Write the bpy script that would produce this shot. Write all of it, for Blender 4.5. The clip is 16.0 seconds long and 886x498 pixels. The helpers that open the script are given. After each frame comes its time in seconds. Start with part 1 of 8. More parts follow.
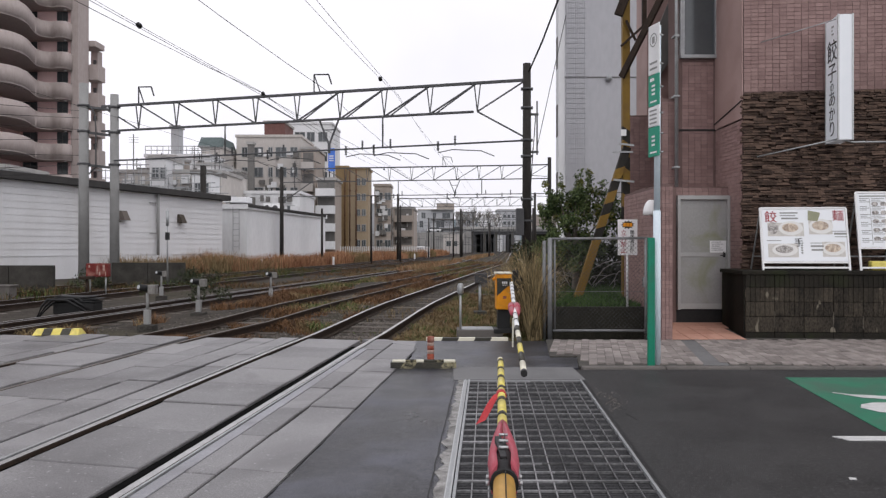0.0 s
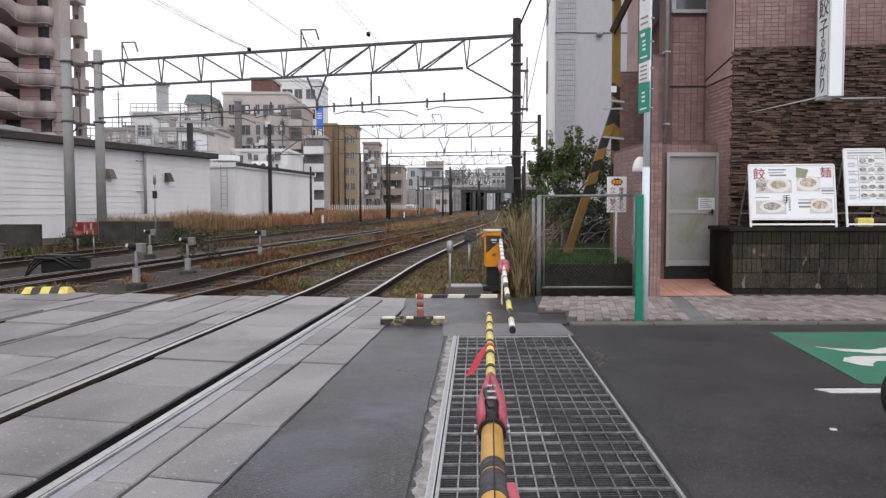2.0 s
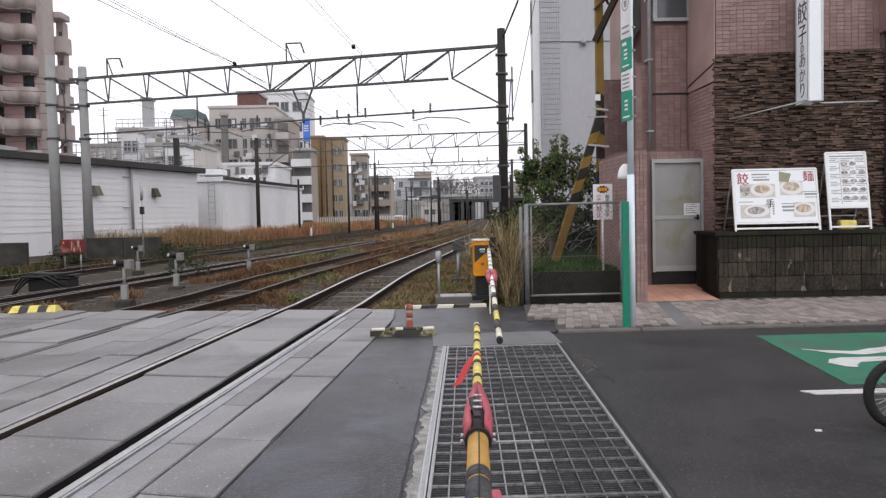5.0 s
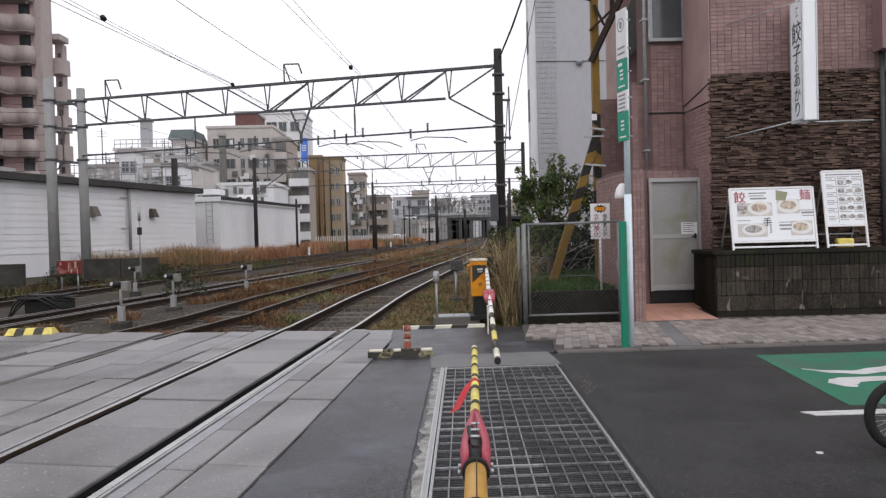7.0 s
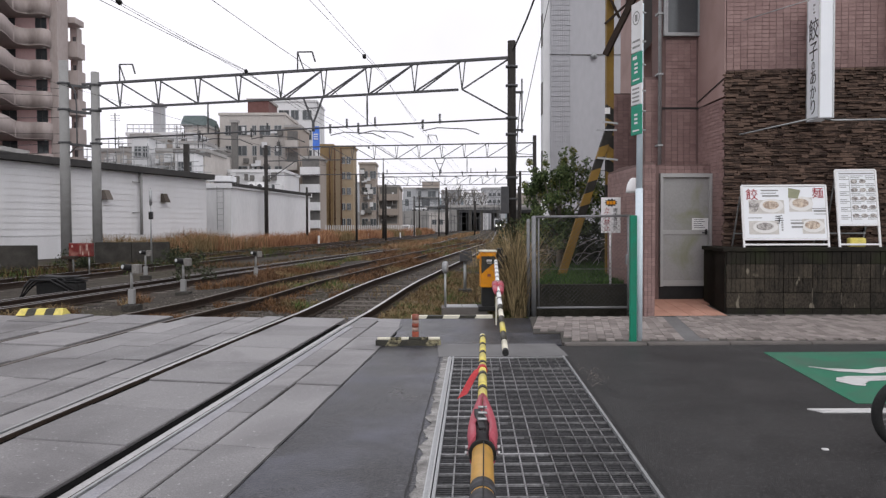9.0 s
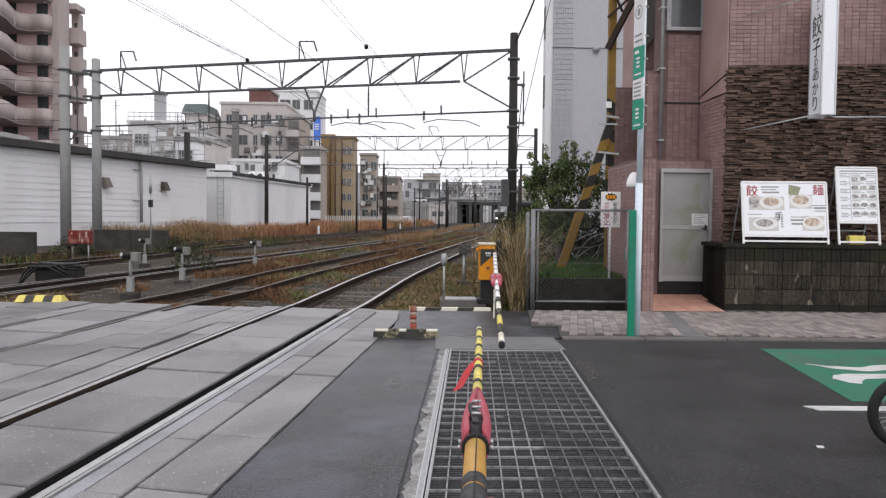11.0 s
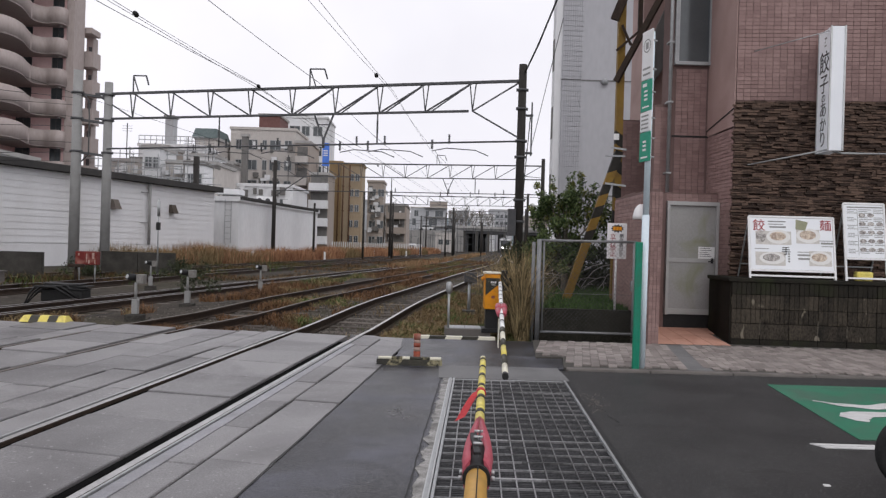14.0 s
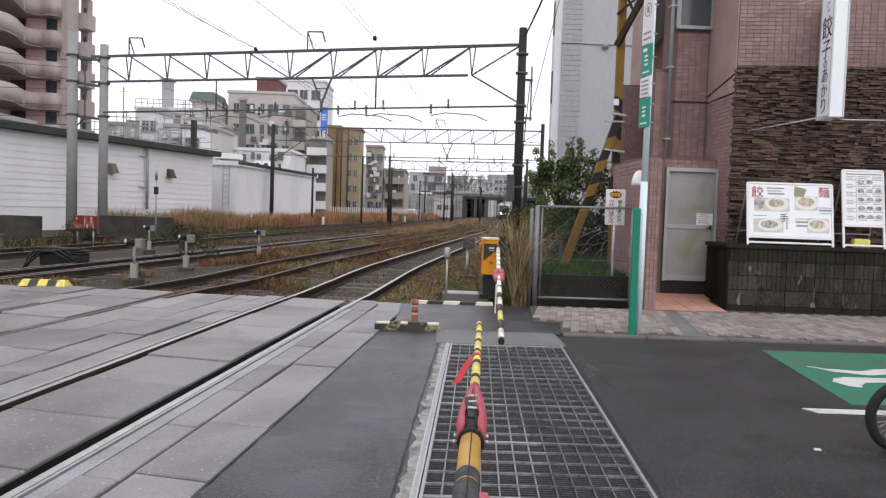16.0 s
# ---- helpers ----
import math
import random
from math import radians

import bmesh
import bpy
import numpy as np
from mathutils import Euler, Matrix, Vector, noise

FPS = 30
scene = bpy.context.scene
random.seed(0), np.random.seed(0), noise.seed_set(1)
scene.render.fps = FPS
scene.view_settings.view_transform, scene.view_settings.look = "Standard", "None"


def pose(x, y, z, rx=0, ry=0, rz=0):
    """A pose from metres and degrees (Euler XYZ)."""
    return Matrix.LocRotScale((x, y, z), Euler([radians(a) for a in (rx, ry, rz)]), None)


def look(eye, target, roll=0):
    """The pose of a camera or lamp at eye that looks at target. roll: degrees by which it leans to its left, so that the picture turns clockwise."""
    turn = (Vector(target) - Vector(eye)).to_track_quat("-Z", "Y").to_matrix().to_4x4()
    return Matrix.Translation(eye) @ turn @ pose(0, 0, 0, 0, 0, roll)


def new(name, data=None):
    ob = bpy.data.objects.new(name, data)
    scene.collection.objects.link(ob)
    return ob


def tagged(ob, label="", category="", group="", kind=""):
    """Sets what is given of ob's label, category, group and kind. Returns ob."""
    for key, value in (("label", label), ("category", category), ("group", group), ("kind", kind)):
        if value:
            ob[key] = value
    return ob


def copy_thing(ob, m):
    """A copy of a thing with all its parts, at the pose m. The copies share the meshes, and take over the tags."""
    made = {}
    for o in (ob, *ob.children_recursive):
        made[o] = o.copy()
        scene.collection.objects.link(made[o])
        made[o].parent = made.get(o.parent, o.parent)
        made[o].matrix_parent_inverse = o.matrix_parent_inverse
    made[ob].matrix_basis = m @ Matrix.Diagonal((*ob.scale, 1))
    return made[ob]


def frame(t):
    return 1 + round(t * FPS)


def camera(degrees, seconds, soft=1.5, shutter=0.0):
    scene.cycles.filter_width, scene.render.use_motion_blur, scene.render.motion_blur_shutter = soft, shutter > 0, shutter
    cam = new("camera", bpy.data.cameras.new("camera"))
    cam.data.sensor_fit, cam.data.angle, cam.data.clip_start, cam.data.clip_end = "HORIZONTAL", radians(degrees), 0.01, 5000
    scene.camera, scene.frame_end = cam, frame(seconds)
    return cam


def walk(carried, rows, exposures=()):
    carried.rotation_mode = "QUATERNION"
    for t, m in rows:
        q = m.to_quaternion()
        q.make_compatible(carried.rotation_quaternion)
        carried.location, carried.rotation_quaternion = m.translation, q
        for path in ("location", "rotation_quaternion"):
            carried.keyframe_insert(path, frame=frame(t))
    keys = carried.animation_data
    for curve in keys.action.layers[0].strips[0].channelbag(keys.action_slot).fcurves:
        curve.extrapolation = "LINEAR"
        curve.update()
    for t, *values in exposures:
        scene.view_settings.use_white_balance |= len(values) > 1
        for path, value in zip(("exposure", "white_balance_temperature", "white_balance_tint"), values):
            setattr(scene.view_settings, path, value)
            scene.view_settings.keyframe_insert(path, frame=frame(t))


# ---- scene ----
cam = camera(59.9, 16.0, 1.3)
PATH = [
    (0, (0.001, -0.01, 1.45), (0.001, 1.99, 1.446), -0.0),
    (0.5, (0.005, -0.033, 1.458), (-0.002, 1.967, 1.458), -0.6),
    (1, (0.001, -0.057, 1.452), (0.003, 1.943, 1.461), -1.1),
    (1.5, (0.004, -0.036, 1.432), (0.016, 1.964, 1.384), -0.8),
    (2, (0.004, -0.016, 1.435), (0.031, 1.98, 1.323), -0.1),
    (2.5, (0.007, -0.015, 1.438), (0.029, 1.983, 1.348), -0.2),
    (3, (0.013, -0.05, 1.441), (0.035, 1.949, 1.363), -0.6),
    (3.5, (0.016, -0.065, 1.448), (0.049, 1.933, 1.363), -0.7),
    (4, (0.019, -0.06, 1.446), (0.061, 1.937, 1.358), -0.9),
    (6.5, (0.024, -0.071, 1.455), (0.087, 1.927, 1.388), -1.4),
    (7, (0.028, -0.047, 1.473), (0.089, 1.952, 1.434), -1.5),
    (7.5, (0.034, -0.057, 1.476), (0.091, 1.942, 1.473), -1.4),
    (8, (0.026, -0.054, 1.463), (0.072, 1.946, 1.472), -1.1),
    (8.5, (0.022, -0.071, 1.446), (0.057, 1.929, 1.419), -0.6),
    (9, (0.019, -0.063, 1.448), (0.056, 1.936, 1.388), -0.2),
    (9.2, (0.021, -0.052, 1.448), (0.058, 1.947, 1.375), -0.1),
    (11.5, (0.033, -0.054, 1.456), (0.077, 1.944, 1.375), 0.8),
    (12, (0.035, -0.06, 1.469), (0.09, 1.939, 1.426), 0.9),
    (12.5, (0.032, -0.05, 1.464), (0.085, 1.95, 1.449), 1.0),
    (13, (0.034, -0.043, 1.463), (0.081, 1.956, 1.461), 1.2),
    (13.5, (0.031, -0.036, 1.461), (0.071, 1.964, 1.468), 1.3),
    (14, (0.034, -0.05, 1.45), (0.055, 1.95, 1.442), 1.7),
    (14.5, (0.045, -0.053, 1.449), (0.06, 1.944, 1.332), 1.6),
    (15, (0.044, -0.062, 1.451), (0.057, 1.934, 1.333), 1.6),
    (15.5, (0.048, -0.067, 1.457), (0.069, 1.93, 1.348), 1.7),
    (16, (0.044, -0.057, 1.455), (0.071, 1.941, 1.357), 1.9),
]
walk(cam, [(t, look(eye, target, roll)) for t, eye, target, roll in PATH],
     [(0, 0.0), (1.2, 0.0), (2.0, 0.27), (2.5, 0.28), (4.0, 0.24), (6.5, 0.19), (7.3, 0.03), (8.0, -0.05), (9.2, 0.08), (11.4, 0.25), (12.2, 0.04), (13.0, -0.03), (14.0, -0.08), (14.6, 0.26), (16.0, 0.32)])

# ---- light: an overcast day ----
world = bpy.data.worlds.new("sky")
scene.world = world
world.use_nodes = True
wn, wl = world.node_tree.nodes, world.node_tree.links
wn.clear()
w_out = wn.new("ShaderNodeOutputWorld")
w_bg = wn.new("ShaderNodeBackground")
w_sky = wn.new("ShaderNodeTexSky")
w_sky.sky_type = "NISHITA"
w_sky.sun_disc = False
w_sky.sun_elevation, w_sky.sun_rotation = radians(52), radians(150)
w_sky.air_density, w_sky.dust_density = 1.0, 4.0
w_grey = wn.new("ShaderNodeHueSaturation")
w_grey.inputs["Saturation"].default_value = 0.12
w_grey.inputs["Value"].default_value = 0.10
w_map = wn.new("ShaderNodeTexCoord")
w_noise = wn.new("ShaderNodeTexNoise")
w_noise.inputs["Scale"].default_value = 2.2
w_noise.inputs["Detail"].default_value = 5
w_ramp = wn.new("ShaderNodeValToRGB")
w_ramp.color_ramp.elements[0].position, w_ramp.color_ramp.elements[0].color = 0.30, (0.915, 0.900, 0.975, 1)
w_ramp.color_ramp.elements[1].position, w_ramp.color_ramp.elements[1].color = 0.70, (1.13, 1.11, 1.18, 1)
w_mix = wn.new("ShaderNodeMixRGB")
w_mix.inputs["Fac"].default_value = 0.85
wl.new(w_sky.outputs["Color"], w_grey.inputs["Color"])
wl.new(w_map.outputs["Generated"], w_noise.inputs["Vector"])
wl.new(w_noise.outputs["Fac"], w_ramp.inputs["Fac"])
wl.new(w_grey.outputs["Color"], w_mix.inputs["Color1"])
wl.new(w_ramp.outputs["Color"], w_mix.inputs["Color2"])
wl.new(w_mix.outputs["Color"], w_bg.inputs["Color"])
w_bg.inputs["Strength"].default_value = 1.12
wl.new(w_bg.outputs["Background"], w_out.inputs["Surface"])

sun = new("sun", bpy.data.lights.new("sun", "SUN"))
sun.data.energy, sun.data.angle, sun.data.color = 0.5, radians(40), (1.0, 0.97, 0.93)
sun.matrix_world = look((6, -12, 20), (0, 6, 0))


# ---- materials ----
def mat(name, a, b=None, rough=0.7, metal=0.0, scale=6.0, fine=80.0, bump=0.15, stain=None, stain_amt=0.5,
        stain_scale=0.8, island=0.0, stretch=(1, 1, 1), rough_var=0.12, spec=0.22, obrand=0.0, speck=None, speck_scale=38.0, speck_cut=0.66, hard=0.26):
    """Two tones mixed by coarse and fine noise, stains, relief and an uneven gloss."""
    m = bpy.data.materials.new(name)
    m.use_nodes = True
    n, l = m.node_tree.nodes, m.node_tree.links
    p = n["Principled BSDF"]
    b = b or tuple(c * 0.75 for c in a)
    tc = n.new("ShaderNodeNewGeometry")
    mp = n.new("ShaderNodeMapping")
    mp.inputs["Scale"].default_value = stretch
    l.new(tc.outputs["Position"], mp.inputs["Vector"])
    n1 = n.new("ShaderNodeTexNoise")
    n1.inputs["Scale"].default_value, n1.inputs["Detail"].default_value = scale, 6
    n1.inputs["Roughness"].default_value = 0.65
    n2 = n.new("ShaderNodeTexNoise")
    n2.inputs["Scale"].default_value, n2.inputs["Detail"].default_value = fine, 3
    for nn in (n1, n2):
        l.new(mp.outputs["Vector"], nn.inputs["Vector"])
    add = n.new("ShaderNodeMath")
    add.operation = "ADD"
    l.new(n1.outputs["Fac"], add.inputs[0])
    l.new(n2.outputs["Fac"], add.inputs[1])
    last = add.outputs[0]
    if island or obrand:
        src = n.new("ShaderNodeNewGeometry") if island else n.new("ShaderNodeObjectInfo")
        key = "Random Per Island" if island else "Random"
        ma = n.new("ShaderNodeMath")
        ma.operation = "MULTIPLY_ADD"
        l.new(src.outputs[key], ma.inputs[0])
        ma.inputs[1].default_value = 2 * (island or obrand)
        l.new(last, ma.inputs[2])
        sub = n.new("ShaderNodeMath")
        sub.operation = "SUBTRACT"
        l.new(ma.outputs[0], sub.inputs[0])
        sub.inputs[1].default_value = (island or obrand)
        last = sub.outputs[0]
    r = n.new("ShaderNodeMapRange")
    r.inputs["From Min"].default_value, r.inputs["From Max"].default_value = 1 - hard, 1 + hard
    l.new(last, r.inputs["Value"])
    mx = n.new("ShaderNodeMixRGB")
    mx.inputs["Color1"].default_value, mx.inputs["Color2"].default_value = (*a, 1), (*b, 1)
    l.new(r.outputs["Result"], mx.inputs["Fac"])
    col = mx.outputs["Color"]
    if stain:
        n3 = n.new("ShaderNodeTexNoise")
        n3.inputs["Scale"].default_value, n3.inputs["Detail"].default_value = stain_scale, 7
        n3.inputs["Distortion"].default_value = 0.6
        l.new(mp.outputs["Vector"], n3.inputs["Vector"])
        r3 = n.new("ShaderNodeMapRange")
        r3.inputs["From Min"].default_value, r3.inputs["From Max"].default_value = 0.48, 0.72
        r3.inputs["To Max"].default_value = stain_amt
        l.new(n3.outputs["Fac"], r3.inputs["Value"])
        m3 = n.new("ShaderNodeMixRGB")
        m3.inputs["Color2"].default_value = (*stain, 1)
        l.new(r3.outputs["Result"], m3.inputs["Fac"])
        l.new(col, m3.inputs["Color1"])
        col = m3.outputs["Color"]
    if speck:
        n4 = n.new("ShaderNodeTexNoise")
        n4.inputs["Scale"].default_value, n4.inputs["Detail"].default_value = speck_scale, 2
        l.new(mp.outputs["Vector"], n4.inputs["Vector"])
        r4 = n.new("ShaderNodeMapRange")
        r4.inputs["From Min"].default_value, r4.inputs["From Max"].default_value = speck_cut, speck_cut + 0.05
        l.new(n4.outputs["Fac"], r4.inputs["Value"])
        m4 = n.new("ShaderNodeMixRGB")
        m4.inputs["Color2"].default_value = (*speck, 1)
        l.new(r4.outputs["Result"], m4.inputs["Fac"])
        l.new(col, m4.inputs["Color1"])
        col = m4.outputs["Color"]
    l.new(col, p.inputs["Base Color"])
    rr = n.new("ShaderNodeMapRange")
    rr.inputs["To Min"].default_value, rr.inputs["To Max"].default_value = max(0.02, rough - rough_var), min(1, rough + rough_var)
    l.new(n1.outputs["Fac"], rr.inputs["Value"])
    l.new(rr.outputs["Result"], p.inputs["Roughness"])
    p.inputs["Metallic"].default_value = metal
    p.inputs["Specular IOR Level"].default_value = spec
    if bump:
        bp = n.new("ShaderNodeBump")
        bp.inputs["Strength"].default_value, bp.inputs["Distance"].default_value = bump, 0.01
        l.new(add.outputs[0], bp.inputs["Height"])
        l.new(bp.outputs["Normal"], p.inputs["Normal"])
    return m


M = {
    "soil": mat("soil", (0.034, 0.030, 0.026), (0.088, 0.078, 0.067), 0.95, spec=0.03, scale=1.6, fine=20, bump=0.7, stain=(0.062, 0.058, 0.034), stain_amt=0.7, stain_scale=0.25),
    "ballast": mat("ballast", (0.034, 0.030, 0.027), (0.105, 0.093, 0.083), 0.9, spec=0.05, scale=2.0, fine=22, bump=0.9, stain=(0.09, 0.055, 0.035), stain_amt=0.6, stain_scale=0.5),
    "stone_bit": mat("stone_bit", (0.045, 0.040, 0.036), (0.165, 0.147, 0.131), 0.85, scale=9, fine=60, island=0.35),
    "asphalt": mat("asphalt", (0.021, 0.0207, 0.0211), (0.040, 0.039, 0.039), 0.55, scale=1.4, fine=120, bump=0.6, stain=(0.052, 0.050, 0.050), stain_amt=0.6, stain_scale=0.9, rough_var=0.2, speck=(0.085, 0.085, 0.086), speck_scale=46, speck_cut=0.61, hard=0.14),
    # the bluish stain paints the sky's sheen onto the damp asphalt
    "asphalt_wet": mat("asphalt_wet", (0.006, 0.0065, 0.009), (0.050, 0.051, 0.060), 0.38, scale=1.3, fine=85, bump=0.75, stain=(0.095, 0.10, 0.128), stain_amt=0.75, stain_scale=1.3, rough_var=0.3, spec=0.38, speck=(0.10, 0.10, 0.107), speck_scale=40, speck_cut=0.63, hard=0.13),
    "panel": mat("panel", (0.150, 0.1455, 0.148), (0.255, 0.248, 0.251), 0.48, scale=1.1, fine=95, bump=0.2, stain=(0.088, 0.083, 0.086), stain_amt=0.8, stain_scale=0.75, obrand=0.16, rough_var=0.3, spec=0.4, speck=(0.31, 0.305, 0.305), speck_scale=24, speck_cut=0.655, hard=0.15),
    "drain_edge": mat("drain_edge", (0.19, 0.186, 0.178), (0.42, 0.41, 0.395), 0.8, scale=9, fine=90, hard=0.18, bump=0.5, stain=(0.05, 0.048, 0.044), stain_scale=7, stain_amt=0.7),
    "kerb": mat("kerb", (0.10, 0.091, 0.085), (0.17, 0.156, 0.146), 0.75, scale=4, fine=90, stain=(0.13, 0.12, 0.11), stain_scale=2.5),
    "paver": mat("paver", (0.18, 0.157, 0.146), (0.335, 0.297, 0.278), 0.6, scale=5, fine=90, stain=(0.125, 0.112, 0.106), stain_scale=0.9, obrand=0.30, spec=0.35),
    "joint": mat("joint", (0.085, 0.08, 0.072), None, 0.95, scale=6),
    "concrete": mat("concrete", (0.33, 0.32, 0.305), (0.42, 0.41, 0.40), 0.8, scale=1.2, fine=60, stain=(0.20, 0.19, 0.18), stain_scale=0.7),
    "concrete_old": mat("concrete_old", (0.06, 0.056, 0.05), (0.12, 0.114, 0.105), 0.9, scale=2, fine=50, stain=(0.04, 0.042, 0.035), stain_scale=1.2, stain_amt=0.8),
    "pole_concrete": mat("pole_concrete", (0.24, 0.24, 0.235), (0.31, 0.31, 0.305), 0.85, scale=3, fine=70),
    "steel": mat("steel", (0.42, 0.43, 0.43), (0.55, 0.56, 0.56), 0.42, 0.75, scale=5, fine=70),
    "galv": mat("galv", (0.30, 0.31, 0.315), (0.44, 0.45, 0.455), 0.5, 0.6, scale=7, fine=60),
    "galv_dark": mat("galv_dark", (0.05, 0.05, 0.053), (0.10, 0.10, 0.105), 0.65, 0.3, scale=7, fine=60),
    "rail_top": mat("rail_top", (0.50, 0.49, 0.49), (0.33, 0.325, 0.325), 0.36, 0.4, scale=5, fine=50, bump=0.05),
    "rust": mat("rust", (0.085, 0.045, 0.028), (0.16, 0.085, 0.05), 0.9, 0.1, scale=8, fine=70, bump=0.4),
    "rust_dark": mat("rust_dark", (0.022, 0.0175, 0.015), (0.062, 0.042, 0.031), 0.85, 0.2, scale=8, fine=70, bump=0.4),
    "sleeper": mat("sleeper", (0.07, 0.058, 0.048), (0.15, 0.13, 0.115), 0.9, scale=4, fine=60, stretch=(1, 6, 6), bump=0.5, obrand=0.3),
    "truss": mat("truss", (0.075, 0.078, 0.082), (0.13, 0.13, 0.135), 0.7, 0.2, scale=4, fine=40),
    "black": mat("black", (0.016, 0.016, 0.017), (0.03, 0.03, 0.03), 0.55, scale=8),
    "rubber": mat("rubber", (0.013, 0.013, 0.013), (0.024, 0.024, 0.024), 0.75, scale=12),
    "wire": mat("wire", (0.03, 0.03, 0.032), None, 0.8, 0.0, scale=5),
    "mast_dark": mat("mast_dark", (0.022, 0.020, 0.019), (0.05, 0.046, 0.042), 0.85, scale=3, fine=50, stretch=(1, 1, 0.3)),
    "siding": mat("siding", (0.62, 0.62, 0.632), (0.69, 0.69, 0.702), 0.6, scale=0.5, fine=30, bump=0.05, stain=(0.52, 0.51, 0.50), stain_scale=0.35, stain_amt=0.5, stretch=(1, 1, 0.3)),
    "roof_dark": mat("roof_dark", (0.035, 0.034, 0.034), (0.065, 0.062, 0.06), 0.75, scale=1, fine=30),
    "white": mat("white", (0.76, 0.76, 0.76), (0.82, 0.82, 0.82), 0.45, scale=4, fine=60, bump=0.03, stain=(0.6, 0.59, 0.57), stain_amt=0.35, stain_scale=2),
    "pipe_white": mat("pipe_white", (0.60, 0.70, 0.76), (0.70, 0.78, 0.83), 0.4, scale=3, fine=40, bump=0.04),
    "green_post": mat("green_post", (0.010, 0.185, 0.11), (0.02, 0.24, 0.15), 0.5, scale=4, fine=60, stain=(0.05, 0.12, 0.08), stain_scale=4),
    "green_sign": mat("green_sign", (0.02, 0.27, 0.17), (0.04, 0.33, 0.22), 0.45, scale=3, bump=0.03),
    "green_paint": mat("green_paint", (0.022, 0.140, 0.084), (0.048, 0.200, 0.122), 0.6, scale=3, fine=140, bump=0.25, stain=(0.080, 0.115, 0.092), stain_scale=1.6, stain_amt=0.8),
    "road_white": mat("road_white", (0.50, 0.50, 0.495), (0.64, 0.64, 0.63), 0.6, scale=5, fine=130, bump=0.2, stain=(0.25, 0.25, 0.25), stain_amt=0.5, stain_scale=6),
    "orange": mat("orange", (0.72, 0.27, 0.012), (0.80, 0.33, 0.02), 0.45, scale=4, bump=0.03, stain=(0.4, 0.15, 0.02), stain_amt=0.3, stain_scale=5),
    "pipe_yellow": mat("pipe_yellow", (0.66, 0.36, 0.07), (0.74, 0.44, 0.11), 0.4, scale=3, bump=0.03, stain=(0.4, 0.22, 0.06), stain_amt=0.45, stain_scale=5),
    "stripe_yellow": mat("stripe_yellow", (0.62, 0.52, 0.10), (0.74, 0.64, 0.2), 0.5, scale=5, bump=0.03, stain=(0.35, 0.3, 0.12), stain_amt=0.5, stain_scale=9),
    "pale": mat("pale", (0.68, 0.65, 0.52), (0.76, 0.73, 0.62), 0.5, scale=6, bump=0.03),
    "stripe_black": mat("stripe_black", (0.03, 0.03, 0.028), (0.07, 0.066, 0.05), 0.6, scale=6),
    "tower_yellow": mat("tower_yellow", (0.15, 0.088, 0.016), (0.24, 0.145, 0.027), 0.6, scale=3, stain=(0.15, 0.09, 0.04), stain_amt=0.7, stain_scale=2.5),
    "red": mat("red", (0.40, 0.025, 0.03), (0.52, 0.05, 0.055), 0.55, scale=6, bump=0.05, stain=(0.35, 0.05, 0.06), stain_scale=6),
    "pink_red": mat("pink_red", (0.36, 0.06, 0.085), (0.47, 0.11, 0.14), 0.5, scale=6, bump=0.06, stain=(0.30, 0.03, 0.05), stain_scale=6),
    "red_dull": mat("red_dull", (0.20, 0.04, 0.025), (0.32, 0.085, 0.05), 0.7, scale=6, stain=(0.5, 0.4, 0.33), stain_scale=5),
    "brick": mat("brick", (0.215, 0.136, 0.126), (0.305, 0.203, 0.186), 0.5, scale=3, fine=80, obrand=0.22, bump=0.1),
    "brick_bed": mat("brick_bed", (0.150, 0.100, 0.093), (0.19, 0.128, 0.118), 0.85, scale=3),
    "brick_pink": mat("brick_pink", (0.31, 0.21, 0.19), (0.38, 0.265, 0.242), 0.6, scale=1.5, fine=60, stain=(0.2, 0.12, 0.11), stain_scale=1),
    "ledge_stone": mat("ledge_stone", (0.043, 0.029, 0.023), (0.150, 0.100, 0.076), 0.85, scale=6, fine=40, obrand=0.3, bump=0.7),
    "plinth": mat("plinth", (0.013, 0.011, 0.009), (0.072, 0.060, 0.045), 0.85, scale=2.6, fine=45, stain=(0.012, 0.0115, 0.0095), stain_amt=0.97, stain_scale=1.9, obrand=0.09, stretch=(1, 1, 0.5), bump=0.7, hard=0.24, speck=(0.19, 0.168, 0.130), speck_scale=7.5, speck_cut=0.66),
    "door": mat("door", (0.30, 0.297, 0.29), (0.35, 0.347, 0.338), 0.45, scale=1.5, fine=40, bump=0.03, stain=(0.21, 0.225, 0.11), stain_amt=0.7, stain_scale=1.9),
    "door_frame": mat("door_frame", (0.36, 0.357, 0.35), (0.43, 0.427, 0.42), 0.4, scale=3, bump=0.03),
    "terracotta": mat("terracotta", (0.50, 0.27, 0.20), (0.60, 0.34, 0.26), 0.6, scale=4, fine=80, obrand=0.2, stain=(0.3, 0.13, 0.09), stain_scale=2),
    "glass": mat("glass", (0.045, 0.055, 0.06), (0.075, 0.085, 0.09), 0.12, scale=1.2, bump=0.0, rough_var=0.05, spec=0.8),
    "leaf": mat("leaf", (0.03, 0.055, 0.02), (0.135, 0.175, 0.065), 0.5, scale=3, island=0.45, bump=0.05),
    "leaf_yellow": mat("leaf_yellow", (0.11, 0.125, 0.03), (0.24, 0.235, 0.07), 0.6, scale=3, island=0.45, bump=0.05),
    "bark": mat("bark", (0.10, 0.085, 0.07), (0.2, 0.18, 0.155), 0.9, scale=9, fine=50, bump=0.5),
